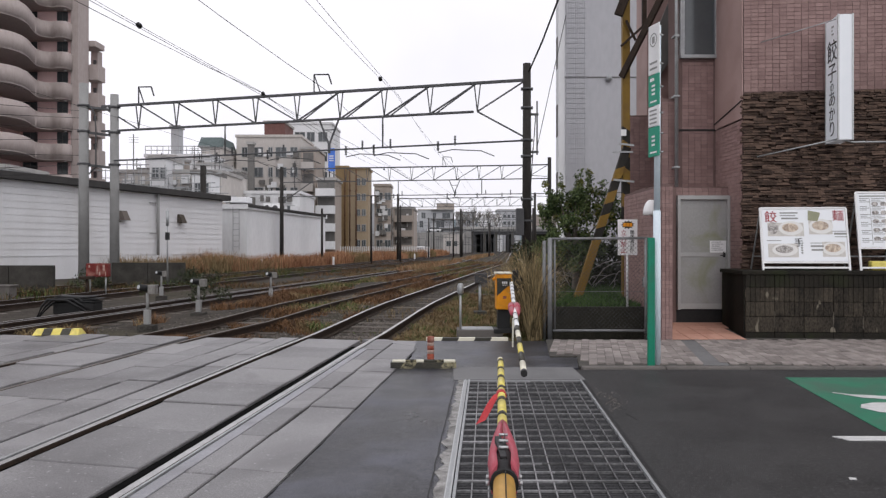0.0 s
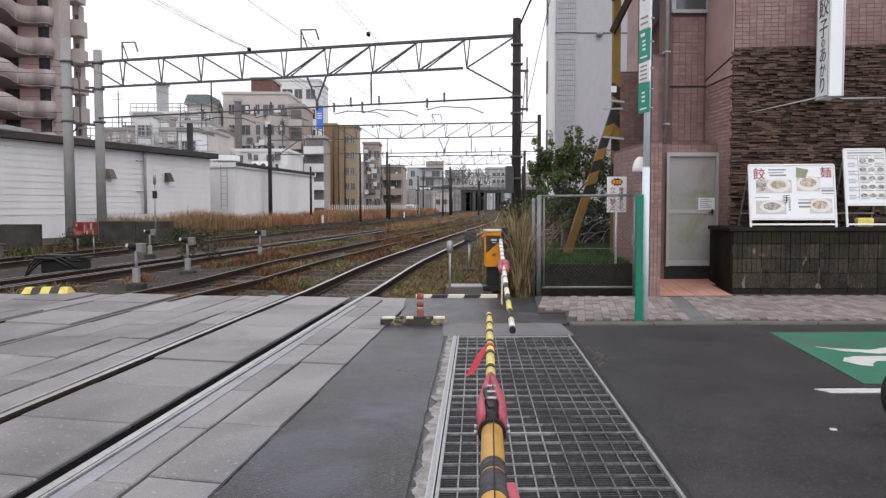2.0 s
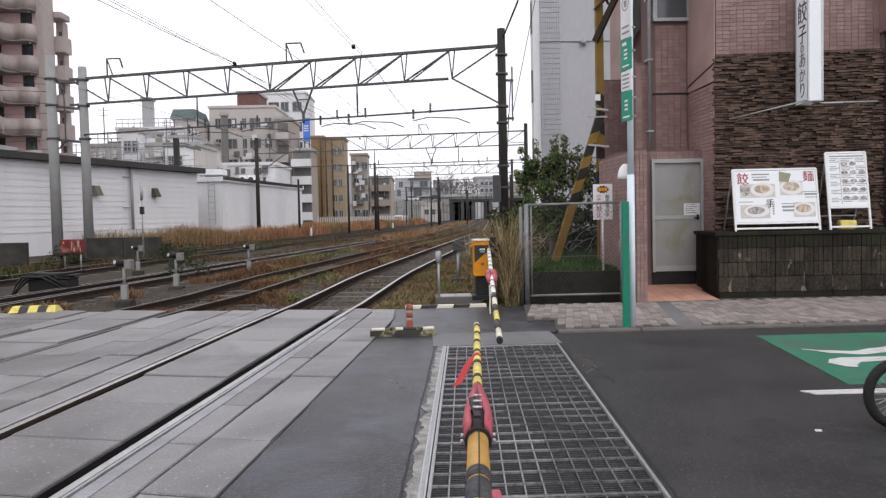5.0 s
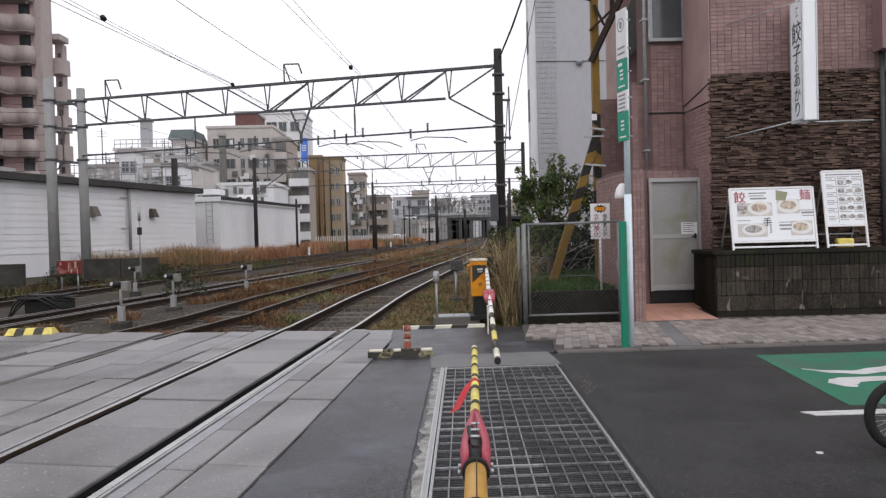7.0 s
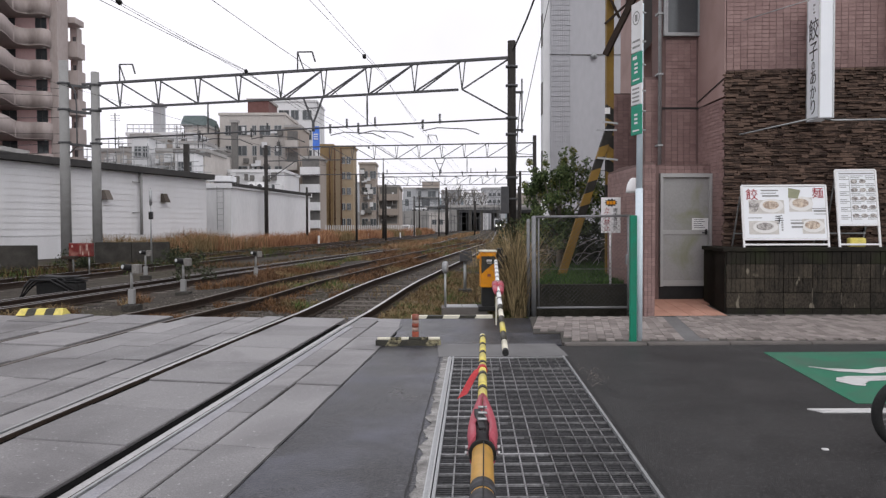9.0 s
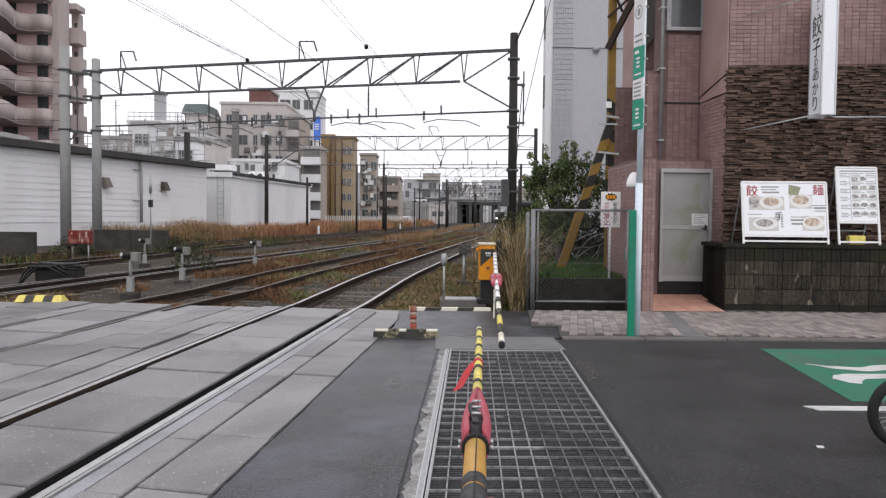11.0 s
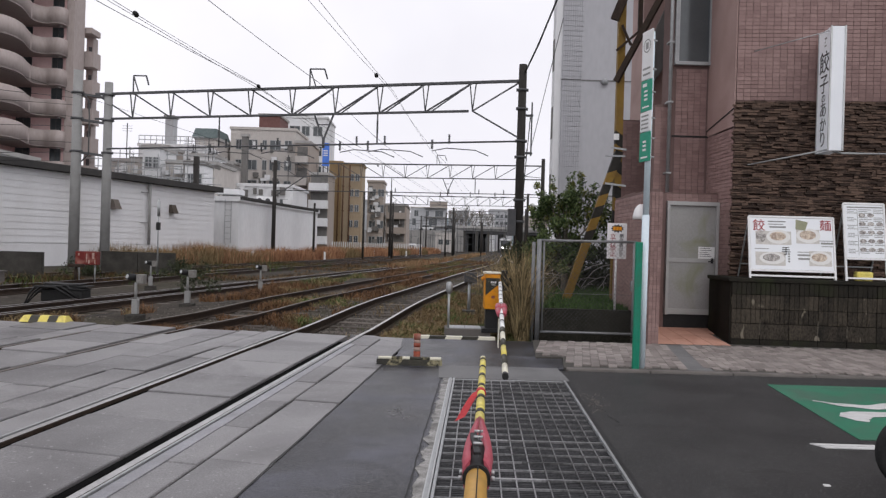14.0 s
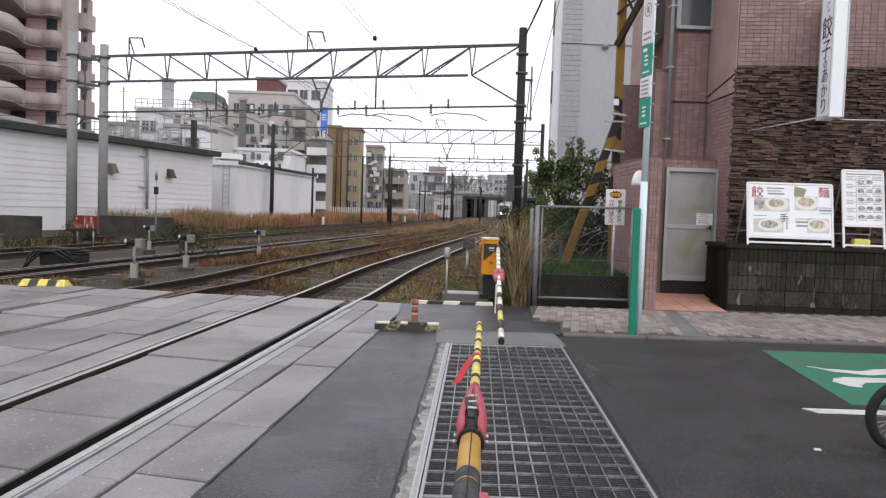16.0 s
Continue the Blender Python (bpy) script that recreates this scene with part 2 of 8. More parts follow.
    "grass_green": mat("grass_green", (0.035, 0.065, 0.016), (0.10, 0.15, 0.04), 0.8, scale=2, island=0.4, bump=0.0),
    "grass_rust": mat("grass_rust", (0.065, 0.035, 0.019), (0.215, 0.118, 0.058), 0.9, scale=0.35, fine=1.2, island=0.30, bump=0.0),
    "grass_tall": mat("grass_tall", (0.20, 0.090, 0.050), (0.48, 0.275, 0.155), 0.9, scale=0.35, fine=1.2, island=0.30, bump=0.0),
    "grass_dry": mat("grass_dry", (0.12, 0.085, 0.04), (0.30, 0.225, 0.12), 0.9, scale=0.5, fine=1.5, island=0.35, bump=0.0),
}

TILES = [
    ("apt_pink", (0.34, 0.29, 0.275), (0.41, 0.355, 0.335)), ("apt_pinker", (0.74, 0.52, 0.51), (0.80, 0.58, 0.56)),
    # far_grey is paled, which puts the distance haze into the colour
    ("apt_grey", (0.45, 0.42, 0.395), (0.54, 0.51, 0.48)), ("apt_white", (0.66, 0.665, 0.675), (0.74, 0.745, 0.755)), ("far_grey", (0.36, 0.37, 0.385), (0.46, 0.47, 0.485)),
    ("apt_tan", (0.25, 0.172, 0.088), (0.31, 0.22, 0.118)), ("apt_tanlight", (0.31, 0.245, 0.165), (0.37, 0.295, 0.205)),
    ("apt_brown", (0.33, 0.285, 0.25), (0.40, 0.355, 0.315)), ("tower_grey", (0.40, 0.40, 0.422), (0.45, 0.45, 0.473)),
    ("apt_dark", (0.13, 0.125, 0.12), (0.19, 0.185, 0.175)), ("roof_green", (0.10, 0.13, 0.13), (0.16, 0.195, 0.195)),
    ("maroon", (0.125, 0.06, 0.055), (0.17, 0.09, 0.082)), ("blue_sign", (0.06, 0.17, 0.62), (0.12, 0.25, 0.72)),
    # colour of the walls that paint the shade under the overpass
    ("shade_wall", (0.05, 0.05, 0.048), (0.08, 0.078, 0.075)),
    ("hill", (0.16, 0.20, 0.22), (0.22, 0.26, 0.28)),
]
for nm, ca, cb in TILES:
    M[nm] = mat(nm, ca, cb, 0.75, scale=0.25, fine=5, bump=0.05, stain=tuple(c * 0.72 for c in ca), stain_scale=0.18, stain_amt=0.5, stretch=(1, 1, 0.4))


# ---- mesh helpers ----
def box(bm, x0, x1, y0, y1, z0, z1, m=None, bev=0.0):
    r = bmesh.ops.create_cube(bm, size=1.0)
    mm = Matrix.LocRotScale(((x0 + x1) / 2, (y0 + y1) / 2, (z0 + z1) / 2), None, (abs(x1 - x0), abs(y1 - y0), abs(z1 - z0)))
    bmesh.ops.transform(bm, matrix=mm, verts=r["verts"])
    if bev:
        es = list({e for v in r["verts"] for e in v.link_edges})
        rb = bmesh.ops.bevel(bm, geom=es, offset=bev, segments=2, affect="EDGES", profile=0.6)
        vs = list({v for f in rb["faces"] for v in f.verts} | {v for v in r["verts"] if v.is_valid})
    else:
        vs = r["verts"]
    if m is not None:
        bmesh.ops.transform(bm, matrix=m, verts=vs)
    return vs


def rod(bm, a, b, r0, r1=None, seg=8):
    """A round bar from a to b, tapering from r0 to r1."""
    a, b = Vector(a), Vector(b)
    r1 = r0 if r1 is None else r1
    q = (b - a).to_track_quat("Z", "Y").to_matrix()
    rings = []
    for c, r in ((a, r0), (b, r1)):
        rings.append([bm.verts.new(c + q @ Vector((r * math.cos(2 * math.pi * i / seg), r * math.sin(2 * math.pi * i / seg), 0))) for i in range(seg)])
    for i in range(seg):
        f = bm.faces.new((rings[0][i], rings[0][(i + 1) % seg], rings[1][(i + 1) % seg], rings[1][i]))
        f.smooth = seg > 6
    bm.faces.new(rings[0][::-1])
    bm.faces.new(rings[1])


def bar(bm, a, b, w, h):
    """A square bar from a to b, w wide and h high."""
    a, b = Vector(a), Vector(b)
    q = (b - a).to_track_quat("Y", "Z").to_matrix().to_4x4()
    box(bm, -w / 2, w / 2, 0, (b - a).length, -h / 2, h / 2, Matrix.Translation(a) @ q)


def tube(bm, pts, r, seg=6):
    pts = [Vector(q) for q in pts]
    rings = []
    for i, c in enumerate(pts):
        d = (pts[min(i + 1, len(pts) - 1)] - pts[max(i - 1, 0)]).normalized()
        q = d.to_track_quat("Z", "Y").to_matrix()
        rings.append([bm.verts.new(c + q @ Vector((r * math.cos(2 * math.pi * k / seg), r * math.sin(2 * math.pi * k / seg), 0))) for k in range(seg)])
    for ra, rb in zip(rings, rings[1:]):
        best = min(range(seg), key=lambda o: (ra[0].co - rb[o].co).length)
        for k in range(seg):
            bm.faces.new((ra[k], ra[(k + 1) % seg], rb[(k + 1 + best) % seg], rb[(k + best) % seg])).smooth = True
    bm.faces.new(rings[0][::-1])
    bm.faces.new(rings[-1])


def prism(bm, pts, z0, z1):
    """An upright prism on a plan of points that run anticlockwise."""
    lo = [bm.verts.new((x, y, z0)) for x, y in pts]
    hi = [bm.verts.new((x, y, z1)) for x, y in pts]
    n = len(pts)
    for i in range(n):
        bm.faces.new((lo[i], lo[(i + 1) % n], hi[(i + 1) % n], hi[i]))
    bm.faces.new(hi)
    bm.faces.new(lo[::-1])


def lathe(bm, prof, seg=16, m=None):
    """A turned shape from (radius, z) pairs."""
    rings = [[bm.verts.new((r * math.cos(2 * math.pi * i / seg), r * math.sin(2 * math.pi * i / seg), z)) for i in range(seg)] for r, z in prof]
    for ra, rb in zip(rings, rings[1:]):
        for i in range(seg):
            bm.faces.new((ra[i], ra[(i + 1) % seg], rb[(i + 1) % seg], rb[i])).smooth = True
    bm.faces.new(rings[0][::-1])
    bm.faces.new(rings[-1])
    if m is not None:
        bmesh.ops.transform(bm, matrix=m, verts=[v for r in rings for v in r])


def mesh_of(bm, name, material):
    bmesh.ops.recalc_face_normals(bm, faces=bm.faces)
    me = bpy.data.meshes.new(name)
    bm.to_mesh(me)
    bm.free()
    for mm in (material if isinstance(material, (list, tuple)) else [material]):
        me.materials.append(mm)
    return me


def part(name, bm, material, parent=None, label=""):
    ob = new(name, mesh_of(bm, name, material))
    ob.parent = parent
    return tagged(ob, label)


def piece(name, me, parent, m=None):
    ob = new(name, me)
    ob.parent = parent
    if m is not None:
        ob.matrix_basis = m
    return ob


def thing(name, label, category, m=None, group="", kind=""):
    ob = new(name)
    ob.empty_display_size = 0.1
    if m is not None:
        ob.matrix_basis = m
    return tagged(ob, label, category, group, kind)


def one(name, bm, material, label, category, m=None, group="", kind=""):
    ob = part(name, bm, material)
    if m is not None:
        ob.matrix_basis = m
    return tagged(ob, label, category, group, kind)


def bmn():
    return bmesh.new()


def raw(name, verts, faces, material):
    me = bpy.data.meshes.new(name)
    me.from_pydata(verts, [], faces)
    me.materials.append(material)
    return me

# ---- ground, road, crossing ----
SL = 0.10  # how far the tracks drift to the right for each metre ahead


def rail_x(o, s, y):
    """Across-place of a line that starts at o, drifts by s, swings right past the crossing and straightens far off."""
    k = min(y, 65)
    u = max(0.0, k - 11)
    swing = 0.036 * u + 0.00012 * u * u
    if o < -8:
        swing *= 0.6
    elif o < -4.5:
        v = min(1.0, max(0.0, (k - 12) / 3.5))
        swing += 0.38 * v * v * (3 - 2 * v)
    return o + s * k + swing + 0.092 * max(0.0, y - 65)


def rise(x, y):
    """How far the bed of the nearer tracks climbs past the crossing."""
    u = min(1.0, max(0.0, (y - 11.5) / 7))
    o = x - rail_x(0.0, SL, y)
    a = min(1.0, max(0.0, (o + 8.6) / 1.6))
    b = min(1.0, max(0.0, (-0.8 - o) / 1.2))
    return 0.13 * u * u * (3 - 2 * u) * a * b


def thin(name, pts, z0, z1, material, label, category="", kind="structure", parent=None):
    bm = bmn()
    prism(bm, pts, z0, z1)
    if parent:
        return part(name, bm, material, parent)
    return one(name, bm, material, label, category, kind=kind)


def build_ground():
    bm = bmn()
    xs = [-900, -300, -120, -60] + [-40 + 2 * i for i in range(14)] + [-13 + 0.6 * i for i in range(46)] + [16, 18, 20] + [40, 80, 200, 500, 900]
    ys = [-60, -20, 0] + [12.5 + 2.5 * i for i in range(30)] + [95, 110, 140, 190, 300, 600, 1500]
    vs = [[bm.verts.new((x, y, -0.16 + rise(x, y) + (0.03 * noise.noise((x * 0.4, y * 0.4, 0)) if y > 15 else -0.01))) for x in xs] for y in ys]
    for i in range(len(ys) - 1):
        for j in range(len(xs) - 1):
            bm.faces.new((vs[i][j], vs[i][j + 1], vs[i + 1][j + 1], vs[i + 1][j])).smooth = True
    one("ground", bm, M["soil"], "brown soil and gravel with weeds between tracks", "ground", kind="structure")
    # the road that crosses the tracks, dark and damp
    thin("road", [(1.042 - 0.456, -8), (30, -8), (30, 9.12), (1.042 + 0.52, 9.12)], -0.14, -0.002, M["asphalt"],
         "dark grey worn asphalt road with faint cracks", "road")
    thin("road_end", [(-0.52, 9.28), (1.64, 9.28), (1.77, 10.14), (1.41, 10.14), (1.60, 11.95), (-0.42, 11.95), (-0.42, 10.2)], -0.14, -0.004, M["asphalt_wet"],
         "damp asphalt between the barrier and the gate machine", "road")
    thin("road_strip", [(-1.47 - 0.8, -8), (-0.27 - 0.456, -8), (-0.27 + 0.529, 9.28), (-0.52, 9.28), (-0.425, 11.3), (-0.36, 11.3), (-1.47 + 1.13, 11.3)], -0.14, -0.006, M["asphalt_wet"],
         "damp asphalt strip beside the crossing slabs, bluish sheen in its colour", "road")


build_ground()


def build_paint():
    # green patch with two white curved strokes, white line, stray dot
    bm = bmn()
    prism(bm, [(3.80, 8.47), (3.47, 6.05), (9.0, 6.05), (9.0, 8.47)], -0.002, 0.004)
    one("road_marking", bm, M["green_paint"], "green painted patch on the asphalt road", "road marking", kind="structure")
    bm = bmn()
    prism(bm, [(3.80, 8.475), (3.81, 8.54), (9, 8.57), (9, 8.475)], -0.002, 0.004)
    one("road_marking", bm, M["green_paint"], "thin pale green border line on the road", "road marking", kind="structure")
    bm = bmn()
    n = 22
    def stroke(f0, f1, x0, x1):
        lo = [bm.verts.new((x0 + (x1 - x0) * i / n, f0(i / n), 0.008)) for i in range(n + 1)]
        hi = [bm.verts.new((x0 + (x1 - x0) * i / n, f1(i / n), 0.008)) for i in range(n + 1)]
        for i in range(n):
            bm.faces.new((lo[i], lo[i + 1], hi[i + 1], hi[i]))
    def bend(*pts):
        """A smooth line through a few (along, depth) points."""
        def f(u):
            for (ua, ya), (ub, yb) in zip(pts, pts[1:]):
                if u <= ub:
                    k = (u - ua) / (ub - ua)
                    return ya + (yb - ya) * k * k * (3 - 2 * k)
            return pts[-1][1]
        return f
    n = 60
    stroke(bend((0, 7.60), (0.10, 7.36), (0.22, 7.26), (0.36, 7.34), (0.50, 7.42), (1, 7.3)), bend((0, 7.64), (0.10, 7.52), (0.22, 7.46), (0.36, 7.58), (0.50, 7.68), (1, 7.6)), 3.87, 5.84)
    stroke(bend((0, 6.90), (0.04, 6.72), (0.09, 6.69), (0.115, 6.80), (0.18, 6.91), (0.4, 6.97), (1, 6.95)), bend((0, 6.93), (0.06, 7.08), (0.14, 7.14), (0.4, 7.14), (1, 7.2)), 3.765, 5.545)
    one("road_marking", bm, M["road_white"], "worn white curved painted strokes on green", "road marking", kind="structure")
    bm = bmn()
    prism(bm, [(3.025, 5.81), (3.045, 5.755), (9, 5.72), (9, 5.785)], -0.002, 0.005)
    prism(bm, [(2.985, 5.88), (3.015, 5.822), (9, 5.797), (9, 5.86)], -0.002, 0.005)
    one("road_marking", bm, M["road_white"], "worn white painted line on the road", "road marking", kind="structure")
    bm = bmn()
    prism(bm, [(2.545, 4.79), (2.585, 4.785), (2.595, 4.82), (2.555, 4.83)], -0.002, 0.003)
    one("road_marking", bm, M["road_white"], "small stray fleck of white paint on the road", "road marking", kind="structure")


build_paint()


TRACKS = [(-3.48, 0.10, -2.346, "worn"), (-6.54, 0.113, -5.40, "rusty"), (-10.75, 0.142, -9.60, "dark"), (-14.3, 0.10, -13.15, "dark"), (-18.6, 0.125, -17.45, "dark")]


def rail_mesh(o, s, y0, y1, top):
    """A rail with head, web and foot along its line."""
    prof = [(-0.065, -0.15), (0.065, -0.15), (0.065, -0.138), (0.012, -0.12), (0.012, -0.045), (0.034, -0.035), (0.034, -0.006), (0.028, 0), (-0.028, 0), (-0.034, -0.006), (-0.034, -0.035), (-0.012, -0.045), (-0.012, -0.12), (-0.065, -0.138)]
    bm = bmn()
    ys = [y0 + (y1 - y0) * (i / 90) ** 1.7 for i in range(91)]
    rings = [[bm.verts.new((rail_x(o, s, y) + px, y, top + pz + rise(rail_x(o, s, y), y))) for px, pz in prof] for y in ys]
    k = len(prof)
    for ra, rb in zip(rings, rings[1:]):
        for i in range(k):
            f = bm.faces.new((ra[i], ra[(i + 1) % k], rb[(i + 1) % k], rb[i]))
            f.material_index = 1 if i == 7 else 0
    bm.faces.new(rings[0])
    bm.faces.new(rings[-1][::-1])
    return bm


M["ballast_dark"] = mat("ballast_dark", (0.017, 0.0155, 0.0145), (0.062, 0.056, 0.051), 0.9, spec=0.05, scale=3.0, fine=26, bump=0.9, stain=(0.10, 0.092, 0.085), stain_amt=0.5, stain_scale=1.4)
M["rust_top"] = mat("rust_top", (0.095, 0.085, 0.076), (0.175, 0.155, 0.14), 0.6, 0.3, scale=3, fine=40)
M["rail_far"] = mat("rail_far", (0.34, 0.33, 0.33), (0.22, 0.21, 0.21), 0.5, 0.4, scale=3)


def build_tracks():
    rng = random.Random(4)
    bm = bmn()
    box(bm, -1.0, 1.0, -0.11, 0.11, -0.27, -0.146, bev=0.012)
    sleeper = mesh_of(bm, "sleeper", M["sleeper"])
    for k, (oa, s, ob_, look_) in enumerate(TRACKS):
        shiny = {"worn": [M["rust_dark"], M["rail_top"]], "rusty": [M["rust_dark"], M["rust_top"]], "dark": [M["rust_dark"], M["rail_far"]]}[look_]
        tr = thing("railway_track", {"worn": "narrow-gauge railway track with worn shiny rails on wooden sleepers", "rusty": "rusty disused railway track half hidden by weeds",
                                     "dark": "far railway track with dark rails among dry weeds"}[look_], "railway track", group="parallel tracks")
        y0 = -8 if k < 2 else (10 if k == 2 else 12.5)
        for o in (oa, ob_) if k != 2 else (oa, oa + 0.22, ob_ - 0.2, ob_):
            part("rail", rail_mesh(o, s, y0, 260, 0.004 if look_ != "rusty" else -0.002), shiny, tr)
        cy, n = 12.9, (95, 60, 80, 30, 20)[k]
        for i in range(n):
            y = cy + 0.66 * i
            c = rail_x((oa + ob_) / 2, s, y)
            lead = math.degrees(math.atan((rail_x((oa + ob_) / 2, s, y + 0.5) - c) / 0.5))
            piece("sleeper", sleeper, tr, pose(c + rng.uniform(-0.03, 0.03), y, rise(c, y) + rng.uniform(-0.012, 0.004), 0, 0, -lead + rng.uniform(-1, 1)))
    # ballast shoulders: an uneven bed under every track
    for k, (oa, s, ob_, look_) in enumerate(TRACKS[:3]):
        bm = bmn()
        ys = [12.2 + 0.5 * i for i in range(40)] + [33 + 3 * i for i in range(30)]
        cols = [-1.9, -1.5, -1.2, -0.9, -0.6, -0.3, 0, 0.3, 0.6, 0.9, 1.2, 1.5, 1.9]
        vs = [[bm.verts.new((rail_x((oa + ob_) / 2, s, y) + c, y, ((-0.19 if k < 2 else -0.165) if abs(c) < 1.3 else -0.2 - 0.1 * (abs(c) - 1.3)) + 0.02 * noise.noise((c * 3, y * 2, k)) + rise(rail_x((oa + ob_) / 2, s, y) + c, y))) for c in cols] for y in ys]
        for a, b in zip(vs, vs[1:]):
            for j in range(len(cols) - 1):
                bm.faces.new((a[j], a[j + 1], b[j + 1], b[j])).smooth = True
        one("ballast", bm, M["ballast" if k < 2 else "ballast_dark"], "bed of dark brown ballast under the track", "ballast", kind="stuff")
    # loose stones on the bed
    verts, faces = [], []
    base = [(1, 0, 0), (-0.5, 0.85, 0), (-0.5, -0.85, 0), (0.1, 0.1, 0.8), (0, 0, -0.4)]
    ft = [(0, 1, 3), (1, 2, 3), (2, 0, 3), (1, 0, 4), (2, 1, 4), (0, 2, 4)]
    for _ in range(30000):
        y = 12.45 + 40 * rng.random() ** 2.0
        k = rng.choice((0, 0, 0, 0, 1, 1, 2))
        oa, s, ob_, _l = TRACKS[k]
        x = rail_x((oa + ob_) / 2, s, y) + rng.gauss(0, 0.85 if k < 2 else 1.5)
        r, a = rng.uniform(0.016, 0.038) * (1 + y / 60), rng.uniform(0, 6.28)
        z = -0.188 + rise(x, y) + rng.uniform(-0.01, 0.02)
        i0 = len(verts)
        ca, sa = math.cos(a) * r, math.sin(a) * r
        for bx, by, bz in base:
            verts.append((x + bx * ca - by * sa, y + bx * sa + by * ca, z + bz * r))
        faces += [tuple(i0 + q for q in f) for f in ft]
    tagged(new("ballast_stones", raw("ballast_stones", verts, faces, M["stone_bit"])), "loose grey-brown ballast stones on the track bed", "ballast", kind="stuff")


build_tracks()


M["flange_black"] = mat("flange_black", (0.006, 0.006, 0.006), (0.012, 0.012, 0.012), 0.95, scale=6, spec=0.0, bump=0.3)
M["strip_pale"] = mat("strip_pale", (0.21, 0.21, 0.23), (0.31, 0.31, 0.335), 0.45, scale=1.6, fine=70, hard=0.2, spec=0.4, stain=(0.16, 0.155, 0.16), stain_scale=1.4, stain_amt=0.8)


def build_slabs():
    """Concrete slabs of the level crossing, one metre long, in columns between the rails."""
    rng = random.Random(9)
    deck = thing("crossing_deck", "level crossing deck of grey concrete slabs, damp and stained", "level crossing", kind="structure")
    cols = [(-1.93, -1.47, SL), (-2.28, -1.94, SL), (-3.38, -2.50, SL), (-3.862, -3.53, SL), (-4.30, -3.898, SL), (-4.78, -4.31, SL),
            (-5.345, -4.83, 0.113), (-6.445, -5.495, 0.113), (-6.95, -6.585, 0.113), (-7.9, -6.96, 0.113), (-8.9, -7.91, 0.113), (-9.9, -8.91, 0.113), (-12.9, -9.91, 0.113)]
    for c, (x0, x1, s) in enumerate(cols):
        bm = bmn()
        ln = 1.0
        g = 0.007
        k = 0.24
        ya, yb = -k * (x0 - cols[2][0]), -k * (x1 - cols[2][0])
        ya, yb = (ya - yb) / 2, (yb - ya) / 2
        pts = [(x0 + g + s * ya, g + ya), (x1 - g + s * yb, g + yb), (x1 - g + s * (ln + yb), ln - g + yb), (x0 + g + s * (ln + ya), ln - g + ya)]
        lo = [bm.verts.new((x, y, -0.13)) for x, y in pts]
        m1 = [bm.verts.new((x, y, -0.008)) for x, y in pts]
        cx, cy = sum(p[0] for p in pts) / 4, sum(p[1] for p in pts) / 4
        hi = [bm.verts.new((x + math.copysign(0.008, cx - x), y + math.copysign(0.008, cy - y), 0)) for x, y in pts]
        for i in range(4):
            j = (i + 1) % 4
            bm.faces.new((lo[i], lo[j], m1[j], m1[i]))
            bm.faces.new((m1[i], m1[j], hi[j], hi[i]))
        bm.faces.new(hi)
        bm.faces.new(lo[::-1])
        me = mesh_of(bm, "slab", M["panel"])
        far = (10.98, 10.95, 11.155, 11.36, 11.36, 11.36, 11.5, 11.5, 11.7, 11.85, 11.85, 11.85, 11.85)[c]
        for i in range(18):
            y = far - i * ln
            piece("slab", me, deck, pose(s * y, y, rng.uniform(-0.005, 0.002), rng.uniform(-0.12, 0.12), rng.uniform(-0.15, 0.15), 0))
    # bedding coloured black so that the gaps above it read as shaded
    bm = bmn()
    prism(bm, [(-13 + 0, -6), (-1.49 - 0.6, -6), (-1.49 + 1.22, 12.2), (-13 + 2.5, 12.9)], -0.15, -0.10)
    part("bedding", bm, M["black"], deck, "black bedding that gives the slab gaps their shade")
    # steel strips along the first track's right rail
    bm = bmn()
    for o in (-2.283, -3.527):
        bar(bm, (o + SL * -6, -6, 0.0), (o + SL * 12.2, 12.2, 0.0), 0.02, 0.03)
    part("edge_strip", bm, M["galv"], deck, "galvanised steel edge strips")
    # near-black strips laid in the flangeways to stand in for their shade
    bm = bmn()
    prism(bm, [(-2.487 - 0.6, -6), (-2.392 - 0.6, -6), (-2.392 + 1.14, 11.4), (-2.497 + 1.14, 11.4)], -0.09, -0.022)
    prism(bm, [(-3.445 - 0.6, -6), (-3.383 - 0.6, -6), (-3.383 + 1.20, 12.0), (-3.445 + 1.20, 12.0)], -0.09, -0.03)
    for a, b in ((-6.505, -6.446), (-5.494, -5.435)):
        prism(bm, [(a - 0.678, -6), (b - 0.678, -6), (b + 1.40, 12.4), (a + 1.40, 12.4)], -0.09, -0.03)
    part("flangeway_filler", bm, M["flange_black"], deck, "near-black strip in place of the flangeway's shade")
    bm = bmn()
    prism(bm, [(-2.262 - 0.6, -6), (-2.150 - 0.6, -6), (-2.175 + 1.10, 11.0), (-2.262 + 1.10, 11.0)], -0.02, 0.0045)
    part("pale_strip", bm, M["strip_pale"], deck, "pale bluish worn cement strip beside the rail")
    # the light concrete wedge past the deck
    thin("concrete_apron", [(-1.45 + 0.0937 * 11.3, 11.3), (-0.42, 11.62), (-0.9, 12.15), (-1.28, 12.2)], -0.14, -0.004, M["panel"], "light grey concrete wedge beside the rail", "concrete")


build_slabs()


M["slab_grey"] = mat("slab_grey", (0.13, 0.13, 0.132), (0.19, 0.189, 0.19), 0.6, scale=3, fine=80, hard=0.2, stain=(0.09, 0.09, 0.09), stain_scale=2)
